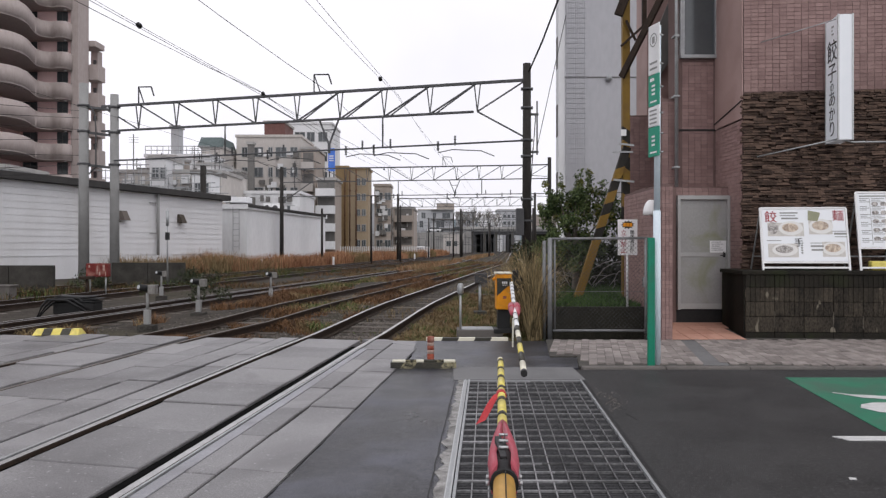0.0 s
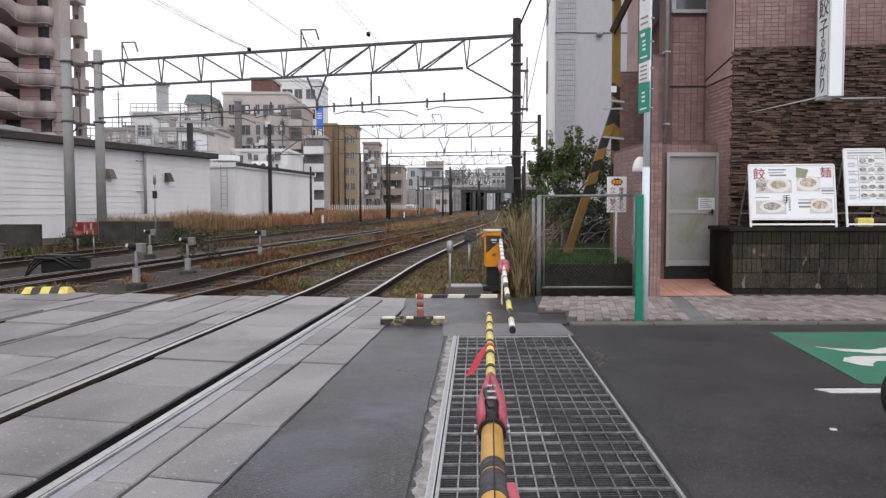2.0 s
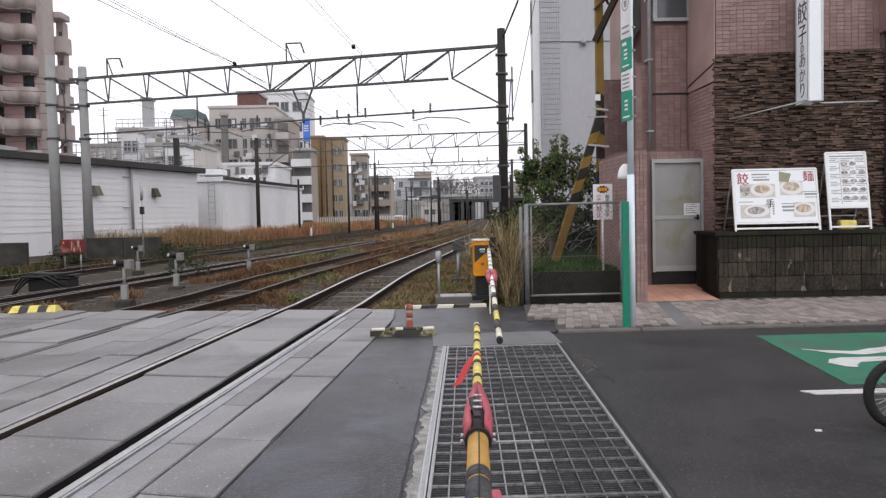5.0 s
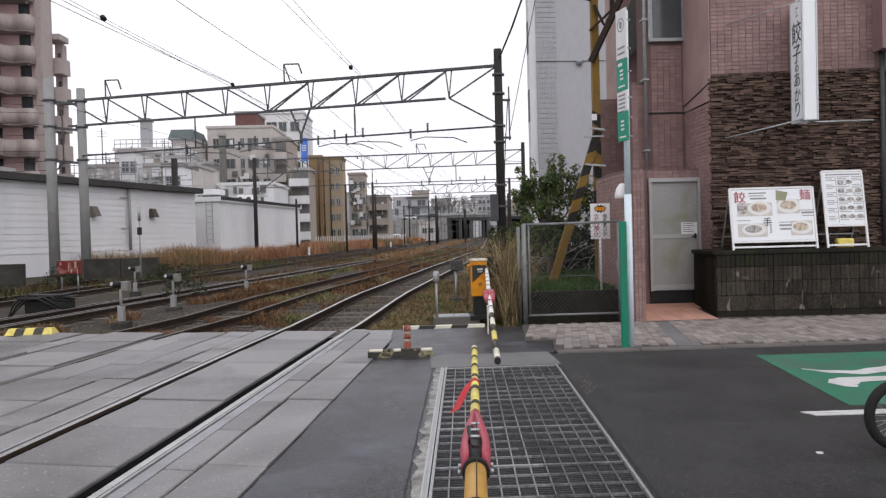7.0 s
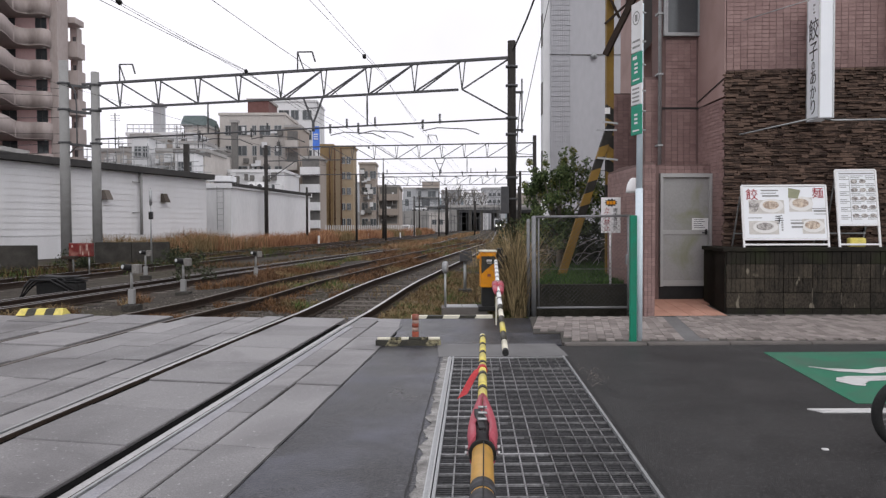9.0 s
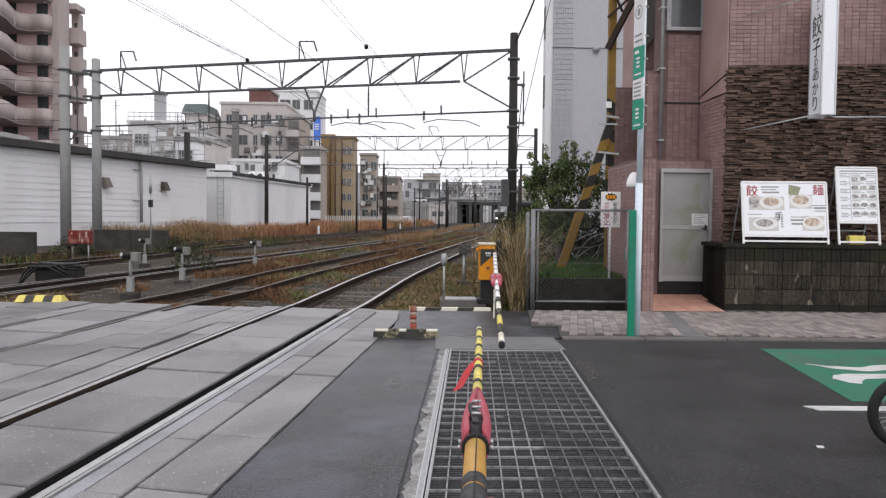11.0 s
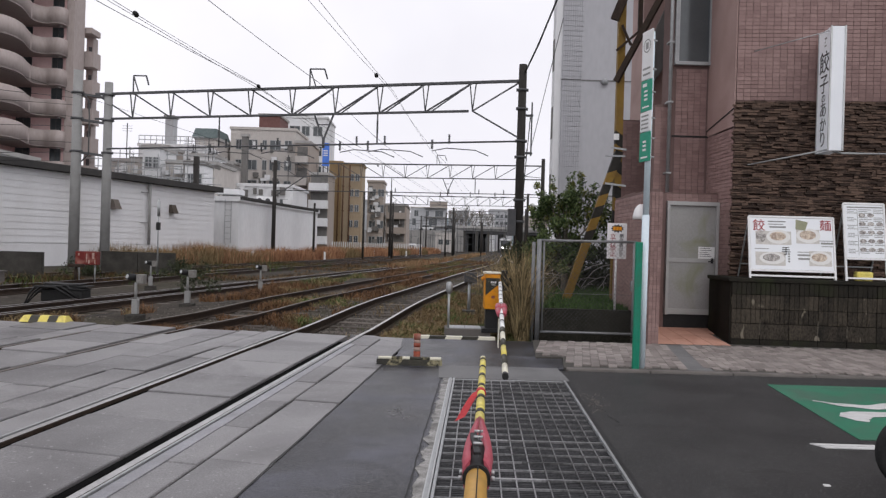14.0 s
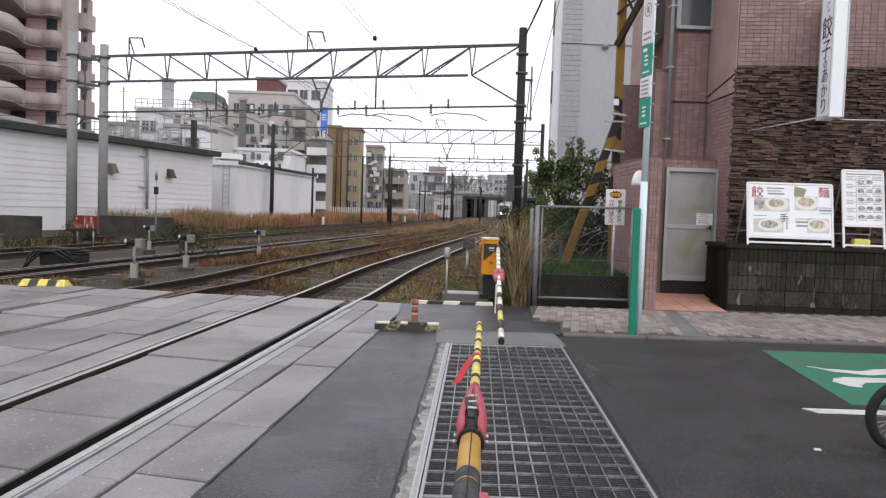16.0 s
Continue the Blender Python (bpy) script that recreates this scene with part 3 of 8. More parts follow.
M["grate_bar"] = mat("grate_bar", (0.14, 0.14, 0.143), (0.37, 0.37, 0.375), 0.5, 0.45, scale=1.2, fine=30, stain=(0.07, 0.07, 0.07), stain_amt=0.8, stain_scale=0.9)


M["grate_dim"] = mat("grate_dim", (0.10, 0.10, 0.102), (0.27, 0.27, 0.27), 0.6, 0.35, scale=1.6, fine=30, stain=(0.03, 0.03, 0.03), stain_amt=0.85, stain_scale=1.1)


def build_grate():
    """Steel grating over the drain: frame, bearing bars and cross bars."""
    gr = thing("drain_grate", "galvanised steel drain grating set in the road", "grating", kind="structure")
    a = 0.057
    xl, xr = -0.25, 1.042
    def at(u, y):
        return (u + a * y, y)
    # shallow black floor, its colour stands in for the shade of the drain
    bm = bmn()
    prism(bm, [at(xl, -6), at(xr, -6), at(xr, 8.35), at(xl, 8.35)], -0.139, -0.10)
    part("drain_bottom", bm, M["black"], gr, "black sheet for the drain's shade under the bars")
    bm = bmn()
    edge = [at(xl - 0.058 - 0.040 * noise.noise((0.0, 0.21 * i, 0)) - 0.022 * noise.noise((5, 0.83 * i, 0)), -6 + 0.04 * i) for i in range(361)]
    prism(bm, [at(xl + 0.012, -6), at(xl + 0.012, 8.4)] + edge[::-1], -0.13, 0.001)
    part("concrete_edge", bm, M["drain_edge"], gr, "cracked concrete edge of the drain")
    bm = bmn()
    for u in (xl + 0.02, xl + 0.06, xr - 0.02):
        bar(bm, (*at(u, -6), -0.012), (*at(u, 8.36), -0.012), 0.018, 0.05)
    bar(bm, (*at(xl, 8.36), -0.012), (*at(xr, 8.36), -0.012), 0.05, 0.018)
    part("grate_frame", bm, M["galv"], gr)
    bm = bmn()
    bar(bm, (*at(xl + 0.022, -6), -0.004), (*at(xl + 0.022, 8.36), -0.004), 0.040, 0.02)
    part("seat_angle", bm, M["steel"], gr, "bright worn steel angle along the drain")
    n = 12
    for lo, hi, mt in ((1, 7, "grate_bar"), (7, n, "grate_dim")):
        bm = bmn()
        for i in range(lo, hi):
            u = xl + 0.06 + (xr - xl - 0.08) * i / n
            bar(bm, (*at(u, -5.95), -0.008), (*at(u, 8.35), -0.008), 0.0085 if lo == 1 else 0.0065, 0.016)
        tagged(part("cross_bars", bm, M[mt], gr), kind="stuff")
    # panels about a metre long: broad end bars, cross bars, and close dark bearing bars between
    bm, bt, bd = bmn(), bmn(), bmn()
    y = 8.34
    marks = [7.64 - 0.96 * k for k in range(14)]
    while y > -5.9:
        bar(bm, (*at(xl + 0.05, y), -0.032), (*at(xr - 0.02, y), -0.032), 0.007, 0.045)
        y -= 0.032
    p = part("bearing_bars", bm, M["galv_dark"], gr)
    tagged(p, kind="stuff")
    for q in [8.30] + marks:
        for k in range(5):
            yy = q - 0.192 * k
            if yy > -5.9 and (q < 8 or yy > 7.7):
                cut = 0.40 + 0.12 * math.sin(3.1 * yy)
                wide = 0.034 if k == 0 else 0.010
                bar(bt, (*at(xl + 0.05, yy), -0.003), (*at(cut, yy), -0.003), wide, 0.014)
                bar(bd, (*at(cut, yy), -0.003), (*at(xr - 0.02, yy), -0.003), wide * 0.8, 0.014)
    tagged(part("bar_tops", bd, M["grate_dim"], gr, "dimmer bar tops on the right part"), kind="stuff")
    p = part("bar_tops", bt, M["grate_bar"], gr, "brighter bar tops on the left part")
    tagged(p, kind="stuff")
    # cover plate at the far end
    bm = bmn()
    box(bm, 0.12, 1.565, 8.40, 9.28, -0.12, 0.004, bev=0.004)
    one("cover_slab", bm, M["slab_grey"], "grey concrete cover slab at the grate's end", "slab", kind="structure")


build_grate()


def build_cracks():
    """Dark uneven cracks where the asphalt meets the slabs and the grate's frame."""
    rng = random.Random(31)
    for x0, s, ya, yb, w in ((-1.478, SL, 1.0, 11.0, 0.011), (1.07, 0.057, 1.5, 8.4, 0.014), (-0.342, 0.057, 1.5, 9.2, 0.008)):
        bm = bmn()
        n = 110
        row = []
        for i in range(n + 1):
            y = ya + (yb - ya) * i / n
            c = x0 + s * y + 0.006 * noise.noise((3.3 * y, x0, 0)) + 0.004 * rng.uniform(-1, 1)
            h = w * (0.45 + 0.6 * abs(noise.noise((2.1 * y, x0, 4))))
            row.append((bm.verts.new((c - h, y, 0.001)), bm.verts.new((c + h, y, 0.001))))
        for a, b in zip(row, row[1:]):
            bm.faces.new((a[0], a[1], b[1], b[0]))
        one("road_crack", bm, M["black"], "dark crack along the edge of the asphalt", "crack", kind="structure")


    # a broken-up corner by the grate with a crack running out of it, and loose crumbs
    bm = bmn()
    line = [(1.60, 7.15), (1.63, 6.9), (1.60, 6.7), (1.64, 6.45), (1.60, 6.3)]
    for (xa, ya), (xb, yb) in zip(line, line[1:]):
        bar(bm, (xa, ya, -0.001), (xb, yb, -0.001), rng.uniform(0.004, 0.009), 0.003)
    one("road_crack", bm, M["black"], "thin branching crack in the asphalt", "crack", kind="structure")
    v, f = [], []
    for i in range(260):
        if i < 110:
            x, y, r = rng.gauss(1.60, 0.07), rng.gauss(7.3, 0.25), rng.uniform(0.005, 0.016)
        else:
            x, y, r = rng.uniform(1.5, 5.0), rng.uniform(3.2, 8.9), rng.uniform(0.003, 0.008)
        i0, a = len(v), rng.uniform(0, 6.28)
        for q in range(5):
            w = r * rng.uniform(0.6, 1.1)
            v.append((x + w * math.cos(a + 1.257 * q), y + w * math.sin(a + 1.257 * q), -0.003))
        v.append((x, y, r * 0.35))
        f += [(i0 + q, i0 + (q + 1) % 5, i0 + 5) for q in range(5)]
    tagged(new("asphalt_crumbs", raw("asphalt_crumbs", v, f, M["stone_bit"])), "loose grey crumbs and grit on the asphalt", "grit", kind="stuff")


build_cracks()


def build_pavement():
    pv = thing("pavement", "pavement of grey-brown block pavers, damp, with pale blocks", "pavement", kind="structure")
    bm = bmn()
    prism(bm, [(1.60, 11.95), (1.41, 10.14), (1.77, 10.14), (1.64, 9.25), (30, 9.25), (30, 12.6), (3.3, 12.6), (3.2, 11.95)], -0.14, 0.018)
    part("bed", bm, M["joint"], pv, "dark joints")
    bm = bmn()
    for i in range(30):
        box(bm, 1.66 + i, 2.655 + i, 9.12, 9.245, -0.1, 0.030, bev=0.02)
    part("kerb", bm, M["kerb"], pv, "worn concrete kerb")
    tagged(pv.children[-1], kind="stuff")
    rng = random.Random(2)
    bm = bmn()
    box(bm, 0.004, 0.106, 0.004, 0.216, 0.0, 0.034)
    paver = mesh_of(bm, "paver", M["paver"])
    rest_v, rest_f = [], []
    cube = [(0.004, 0.004, 0), (0.106, 0.004, 0), (0.106, 0.216, 0), (0.004, 0.216, 0)]
    count = 0
    lean = radians(10.8)
    ca, sa = math.cos(lean), math.sin(lean)
    for c in range(-6, 126):
        for r in range(-3, 16):
            u, v = 0.11 * c, 0.22 * r - (0.11 if c % 2 else 0)
            x, y = 1.43 + u * ca + v * sa, 9.25 - u * sa + v * ca + 0.191 * u
            if y < 9.26 or y > 11.72 or (y < 10.14 and x < 1.66 + 0.146 * (y - 9.25)) or x < 1.41 + 0.105 * (y - 10.14):
                continue
            if 3.10 < x - 0.191 * (y - 9.12) < 3.31:
                continue
            dz = rng.uniform(-0.003, 0.003)
            if x < 4.4 and count < 300 and (x < 3.0 or y < 10.6):
                piece("paver", paver, pv, pose(x, y, dz, 0, 0, -10.8))
                count += 1
            else:
                i0 = len(rest_v)
                rest_v += [(x + a * ca + b * sa, y - a * sa + b * ca, h) for h in (0.034 + dz, 0.01) for a, b, _ in cube]
                rest_f += [(i0, i0 + 1, i0 + 2, i0 + 3)] + [(i0 + k, i0 + 4 + k, i0 + 4 + (k + 1) % 4, i0 + (k + 1) % 4) for k in range(4)]
    bm = bmn()
    prism(bm, [(3.15, 9.255), (3.46, 9.255), (3.93, 11.72), (3.62, 11.72)], 0.01, 0.031)
    part("drain_cover", bm, M["slab_grey"], pv, "grey concrete strip let into the pavers")
    ob = new("paver_field", raw("paver_field", rest_v, rest_f, M["paver_far"]))
    ob.parent = pv
    tagged(ob, kind="stuff")


M["paver_far"] = mat("paver_far", (0.18, 0.157, 0.146), (0.335, 0.297, 0.278), 0.6, scale=5, fine=90, stain=(0.125, 0.112, 0.106), stain_scale=0.9, island=0.30, spec=0.35)
build_pavement()

# ---- the tiled corner building ----
FACE = pose(5.05, 12.9, 0, 0, 0, -7.0)  # the front facade, its left corner at the origin, x along the wall


def tile_field(parent, m, x0, x1, z0, z1, w, h, gap, name="brick", limit=300, material="brick", keep=None, depth=0.008):
    """Facing tiles on a wall that lies in the plane y = 0 of m; the first ones as parts, the rest joined."""
    bm = bmn()
    box(bm, 0, w - gap, -depth, 0.004, 0, h - gap)
    me = mesh_of(bm, name, M[material])
    verts, faces, n = [], [], 0
    rows = int((z1 - z0) / h + 0.01)
    cols = int((x1 - x0) / w + 0.01)
    for r in range(rows):
        for c in range(cols):
            x, z = x0 + c * w, z0 + r * h
            if keep and not keep(x + w / 2, z + h / 2):
                continue
            if n < limit:
                piece(name, me, parent, m @ pose(x, 0, z))
                n += 1
            else:
                i0 = len(verts)
                for yy in (-depth, 0.004):
                    verts += [m @ Vector(q) for q in ((x, yy, z), (x + w - gap, yy, z), (x + w - gap, yy, z + h - gap), (x, yy, z + h - gap))]
                faces += [(i0, i0 + 1, i0 + 2, i0 + 3)] + [(i0 + k, i0 + 4 + k, i0 + 4 + (k + 1) % 4, i0 + (k + 1) % 4) for k in range(4)]
    if verts:
        ob = new(name + "_field", raw(name + "_field", [tuple(v) for v in verts], faces, M[material + "_far"]))
        ob.parent = parent
        tagged(ob, kind="stuff")


M["brick_far"] = mat("brick_far", (0.232, 0.147, 0.137), (0.325, 0.217, 0.200), 0.5, scale=3, fine=80, island=0.22, bump=0.1)
M["ledge_stone_far"] = mat("ledge_stone_far", (0.043, 0.029, 0.023), (0.150, 0.100, 0.076), 0.85, scale=6, fine=40, island=0.30, bump=0.7)


def build_corner_house():
    hs = thing("corner_building", "corner building clad in red-brown tiles and rough brown stone", "building")
    # front block
    bm = bmn()
    box(bm, 0, 9, 0, 7, -0.1, 11, FACE)
    part("wall", bm, M["brick_bed"], hs)
    # tiles above, ledge stone below
    tile_field(hs, FACE, 0.0, 4.2, 4.06, 9.0, 0.115, 0.066, 0.006, limit=150)
    rng = random.Random(5)
    me_list = []
    for k in range(14):
        bm = bmn()
        box(bm, 0, rng.uniform(0.07, 0.21), -rng.uniform(0.02, 0.085), 0.0, 0, rng.uniform(0.028, 0.044), bev=0.007)
        me_list.append(mesh_of(bm, "ledge_stone", M["ledge_stone"]))
    verts_n, sv, sf = 0, [], []
    z = 1.0
    while z < 4.04:
        x = -0.03 + rng.uniform(-0.04, 0.02)
        while x < 3.0:
            me = rng.choice(me_list)
            pm = FACE @ pose(x, 0, z + rng.uniform(-0.007, 0.007), 0, rng.uniform(-1.5, 1.5), 0)
            if verts_n < 300:
                piece("ledge_stone", me, hs, pm)
            else:
                i0 = len(sv)
                sv += [tuple(pm @ v.co) for v in me.vertices]
                sf += [tuple(i0 + q for q in pl.vertices) for pl in me.polygons]
            x += max(v.co.x for v in me.vertices) * 0.97
            verts_n += 1
        z += 0.040
    ob = new("ledge_stone_field", raw("ledge_stone_field", sv, sf, M["ledge_stone_far"]))
    ob.parent = hs
    tagged(ob, kind="stuff")
    # return wall of the front block beside the entrance, plain pinkish above a slanted joint
    bm = bmn()
    box(bm, -0.02, 0.0, 0.0, 1.6, 3.62, 11, pose(5.04, 12.9, 0))
    part("side_panel", bm, M["brick_pink"], hs, "smooth pinkish side wall")
    tile_field(hs, pose(5.04, 14.3, 0) @ pose(0, 0, 0, 0, 0, -90), 0.0, 1.38, 0.3, 3.64, 0.115, 0.066, 0.006, limit=60)
    bm = bmn()
    bar(bm, (5.012, 12.9, 3.92), (5.012, 14.3, 3.70), 0.012, 0.018)
    part("joint_line", bm, M["black"], hs)
    # window bay, set back
    bm = bmn()
    box(bm, 4.28, 5.04, 14.2, 14.6, 2.5, 11)
    part("bay_wall", bm, M["brick_bed"], hs)
    tile_field(hs, pose(4.30, 14.195, 0), 0.12, 0.72, 2.5, 4.92, 0.115, 0.066, 0.006, limit=80)
    bm = bmn()
    for x in (4.385, 4.42, 5.02):
        box(bm, x - 0.02, x + 0.02, 14.12, 14.2, 4.95, 9)
    box(bm, 4.37, 5.04, 14.10, 14.2, 4.93, 4.99)
    wf = part("window", bm, M["galv"], hs, "tall grey aluminium window")
    bm = bmn()
    box(bm, 4.44, 5.0, 14.165, 14.185, 4.99, 9)
    part("pane", bm, M["glass"], wf)
    bm = bmn()
    box(bm, 4.36, 5.03, 14.17, 14.19, 3.60, 3.63)
    part("joint_line", bm, M["black"], hs)
    # entrance wall and door
    bm = bmn()
    box(bm, 3.55, 4.10, 13.5, 14.3, -0.1, 2.5)
    box(bm, 5.04, 5.35, 13.5, 14.2, -0.1, 2.5)
    box(bm, 4.10, 5.04, 13.56, 14.2, 2.36, 2.52)
    box(bm, 4.05, 4.3, 14.2, 14.6, 2.5, 4.2)
    part("entrance_wall", bm, M["brick_bed"], hs)
    tile_field(hs, pose(3.58, 13.495, 0), 0.0, 0.53, 0.05, 2.5, 0.115, 0.066, 0.006, limit=90)
    tile_field(hs, pose(4.11, 13.555, 0), 0.0, 0.93, 2.37, 2.52, 0.115, 0.066, 0.006, limit=20)
    tile_field(hs, pose(4.05, 14.195, 0), 0.0, 0.23, 2.5, 4.2, 0.115, 0.066, 0.006, limit=90)
    bm = bmn()
    box(bm, 4.10, 5.04, 13.50, 13.6, 0.10, 0.36)
    part("door_step", bm, M["black"], hs, "dark step under the door")
    # downpipe
    bm = bmn()
    rod(bm, (4.27, 14.05, 2.5), (4.27, 14.05, 10), 0.035)
    for z in (2.9, 4.2, 5.3):
        box(bm, 4.22, 4.32, 14.0, 14.2, z, z + 0.03)
    part("downpipe", bm, M["galv"], hs, "grey downpipe")
    # stairs behind: dull wall, dark plates paint the shade of its slanted openings
    bm = bmn()
    box(bm, 3.86, 4.95, 16.0, 16.4, -0.1, 4.2)
    part("stair_base", bm, M["brick_bed"], hs)
    tile_field(hs, pose(3.86, 15.995, 0), 0.0, 1.05, 1.8, 4.2, 0.115, 0.066, 0.006, limit=90)
    bm = bmn()
    box(bm, 4.33, 5.2, 16.3, 17.2, 4.2, 11)
    part("stair_wall", bm, M["brick_pink"], hs, "pinkish stair wall")
    for z in (4.75, 7.6):
        bm = bmn()
        vs = [bm.verts.new(q) for q in ((4.50, 16.2, z + 0.2), (4.86, 16.2, z + 0.75), (4.86, 16.2, z + 2.1), (4.50, 16.2, z + 1.25))]
        vb = [bm.verts.new(v.co + Vector((0, 0.12, 0))) for v in vs]
        bm.faces.new(vs)
        bm.faces.new(vb[::-1])
        for i in range(4):
            bm.faces.new((vs[i], vs[(i + 1) % 4], vb[(i + 1) % 4], vb[i]))
        part("stair_opening", bm, M["apt_dark"], hs, "dark slanted plate for the shade in a stair opening")
    # rear corner column seen at the facade's far end
    bm = bmn()
    box(bm, 2.62, 3.2, -0.35, 0.0, 4.3, 9, FACE)
    part("end_column", bm, M["brick"], hs, "tiled projecting column")
    bm = bmn()
    rod(bm, FACE @ Vector((2.72, -0.1, 1.1)), FACE @ Vector((2.72, -0.1, 4.3)), 0.04)
    part("downpipe", bm, M["galv_dark"], hs)


build_corner_house()


def build_door():
    dr = thing("door_1", "grey steel service door with a paper notice", "door", pose(4.11, 13.47, 0.36), kind="structure")
    bm = bmn()
    for x0, x1, z0, z1 in ((0, 0.05, 0, 2.0), (0.87, 0.92, 0, 2.0), (0.05, 0.87, 1.93, 2.0)):
        box(bm, x0, x1, -0.03, 0.09, z0, z1, bev=0.004)
    part("door_frame", bm, M["door_frame"], dr)
    bm = bmn()
    box(bm, 0.052, 0.868, 0.02, 0.06, 0.01, 1.925)
    leaf = part("door_leaf", bm, M["door"], dr)
    bm = bmn()
    box(bm, 0.055, 0.865, 0.008, 0.02, 0.01, 0.105, bev=0.003)
    box(bm, 0.055, 0.865, 0.008, 0.02, 0.93, 1.0, bev=0.003)
    part("door_rail", bm, M["door_frame"], leaf, "paler kick plate and middle rail")
    bm = bmn()
    box(bm, 0.57, 0.86, 0.0, 0.004, 1.0, 1.21)
    part("paper_notice", bm, M["white"], leaf, "white paper notice")
    bm = bmn()
    for i in range(5):
        box(bm, 0.60, 0.80 - 0.03 * (i % 3), -0.003, 0.0, 1.04 + 0.035 * i, 1.048 + 0.035 * i)
    part("print", bm, M["galv_dark"], leaf)
    bm = bmn()
    rod(bm, (0.82, 0.01, 0.96), (0.82, -0.05, 0.96), 0.012)
    rod(bm, (0.82, -0.045, 0.96), (0.74, -0.045, 0.95), 0.010)
    box(bm, 0.80, 0.84, 0.0, 0.01, 0.92, 1.02, bev=0.004)
    part("door_handle", bm, M["black"], leaf)
    # tiled ramp in front
    rp = thing("door_ramp", "sloping step of terracotta tiles before the door", "step", kind="structure")
    bm = bmn()
    vs = [bm.verts.new(q) for q in ((3.56, 11.92, 0), (4.72, 11.92, 0), (5.04, 13.5, 0.12), (3.56, 13.5, 0.12), (3.56, 11.92, -0.1), (4.72, 11.92, -0.1), (5.04, 13.5, -0.1), (3.56, 13.5, -0.1))]
    for q in ((0, 1, 2, 3), (0, 4, 5, 1), (1, 5, 6, 2), (2, 6, 7, 3), (3, 7, 4, 0)):
        bm.faces.new([vs[i] for i in q])
    part("ramp_bed", bm, M["joint"], rp)
    bm = bmn()
    box(bm, 0.004, 0.286, 0.004, 0.52, 0.0, 0.016, bev=0.003)
    me = mesh_of(bm, "tile", M["terracotta"])
    tilt = math.degrees(math.atan2(0.12, 1.58))
    for i in range(5):
        for j in range(3):
            y = 11.92 + 0.526 * j
            if 3.58 + 0.29 * (i + 1) < 4.76 + 0.32 * (j + 0.9) / 3:
                piece("tile", me, rp, pose(3.575 + 0.29 * i, y, 0.076 * (y - 11.92), tilt, 0, 0))


build_door()


def build_low_wall():
    lw = thing("low_wall", "low red-brown tiled wall running back from the pavement", "wall", kind="structure")
    bm = bmn()
    box(bm, 3.385, 3.545, 11.88, 14.3, -0.1, 2.43)
    part("core", bm, M["brick_bed"], lw)
    tile_field(lw, pose(3.383, 11.875, 0), 0.0, 0.17, 0.02, 2.43, 0.056, 0.066, 0.005, limit=120)
    tile_field(lw, pose(3.38, 14.3, 0) @ pose(0, 0, 0, 0, 0, -90), 0.0, 2.42, 0.02, 2.43, 0.115, 0.066, 0.006, limit=120)
    lp = thing("wall_lamp", "white dome wall lamp on the low tiled wall", "lamp")
    bm = bmn()
    n = 14
    rings = []
    for i in range(7):
        a = i / 6 * math.pi / 2
        rings.append([bm.verts.new((0.13 * math.cos(a) * math.cos(t), 0.13 * math.cos(a) * math.sin(t), 0.25 * math.sin(a))) for t in [2 * math.pi * k / n for k in range(n)]] if i < 6 else None)
    for ra, rb in zip(rings[:-2], rings[1:-1]):
        for k in range(n):
            bm.faces.new((ra[k], ra[(k + 1) % n], rb[(k + 1) % n], rb[k])).smooth = True
    bm.faces.new(rings[0][::-1])
    bm.faces.new(rings[-2])
    p = part("shade", bm, M["white"], lp)
    bm = bmn()
    rod(bm, (0.0, 0, 0.1), (0.13, 0, 0.1), 0.03)
    part("bracket", bm, M["galv"], lp)
    lp.matrix_basis = pose(3.33, 12.3, 1.97)


build_low_wall()


M["plinth_black"] = mat("plinth_black", (0.008, 0.0075, 0.006), (0.029, 0.025, 0.019), 0.85, scale=2.5, fine=60, obrand=0.05, bump=0.5, stain=(0.024, 0.030, 0.012), stain_scale=2, stain_amt=0.8)


M["lime"] = mat("lime", (0.075, 0.066, 0.052), (0.17, 0.153, 0.125), 0.9, scale=14, fine=60)


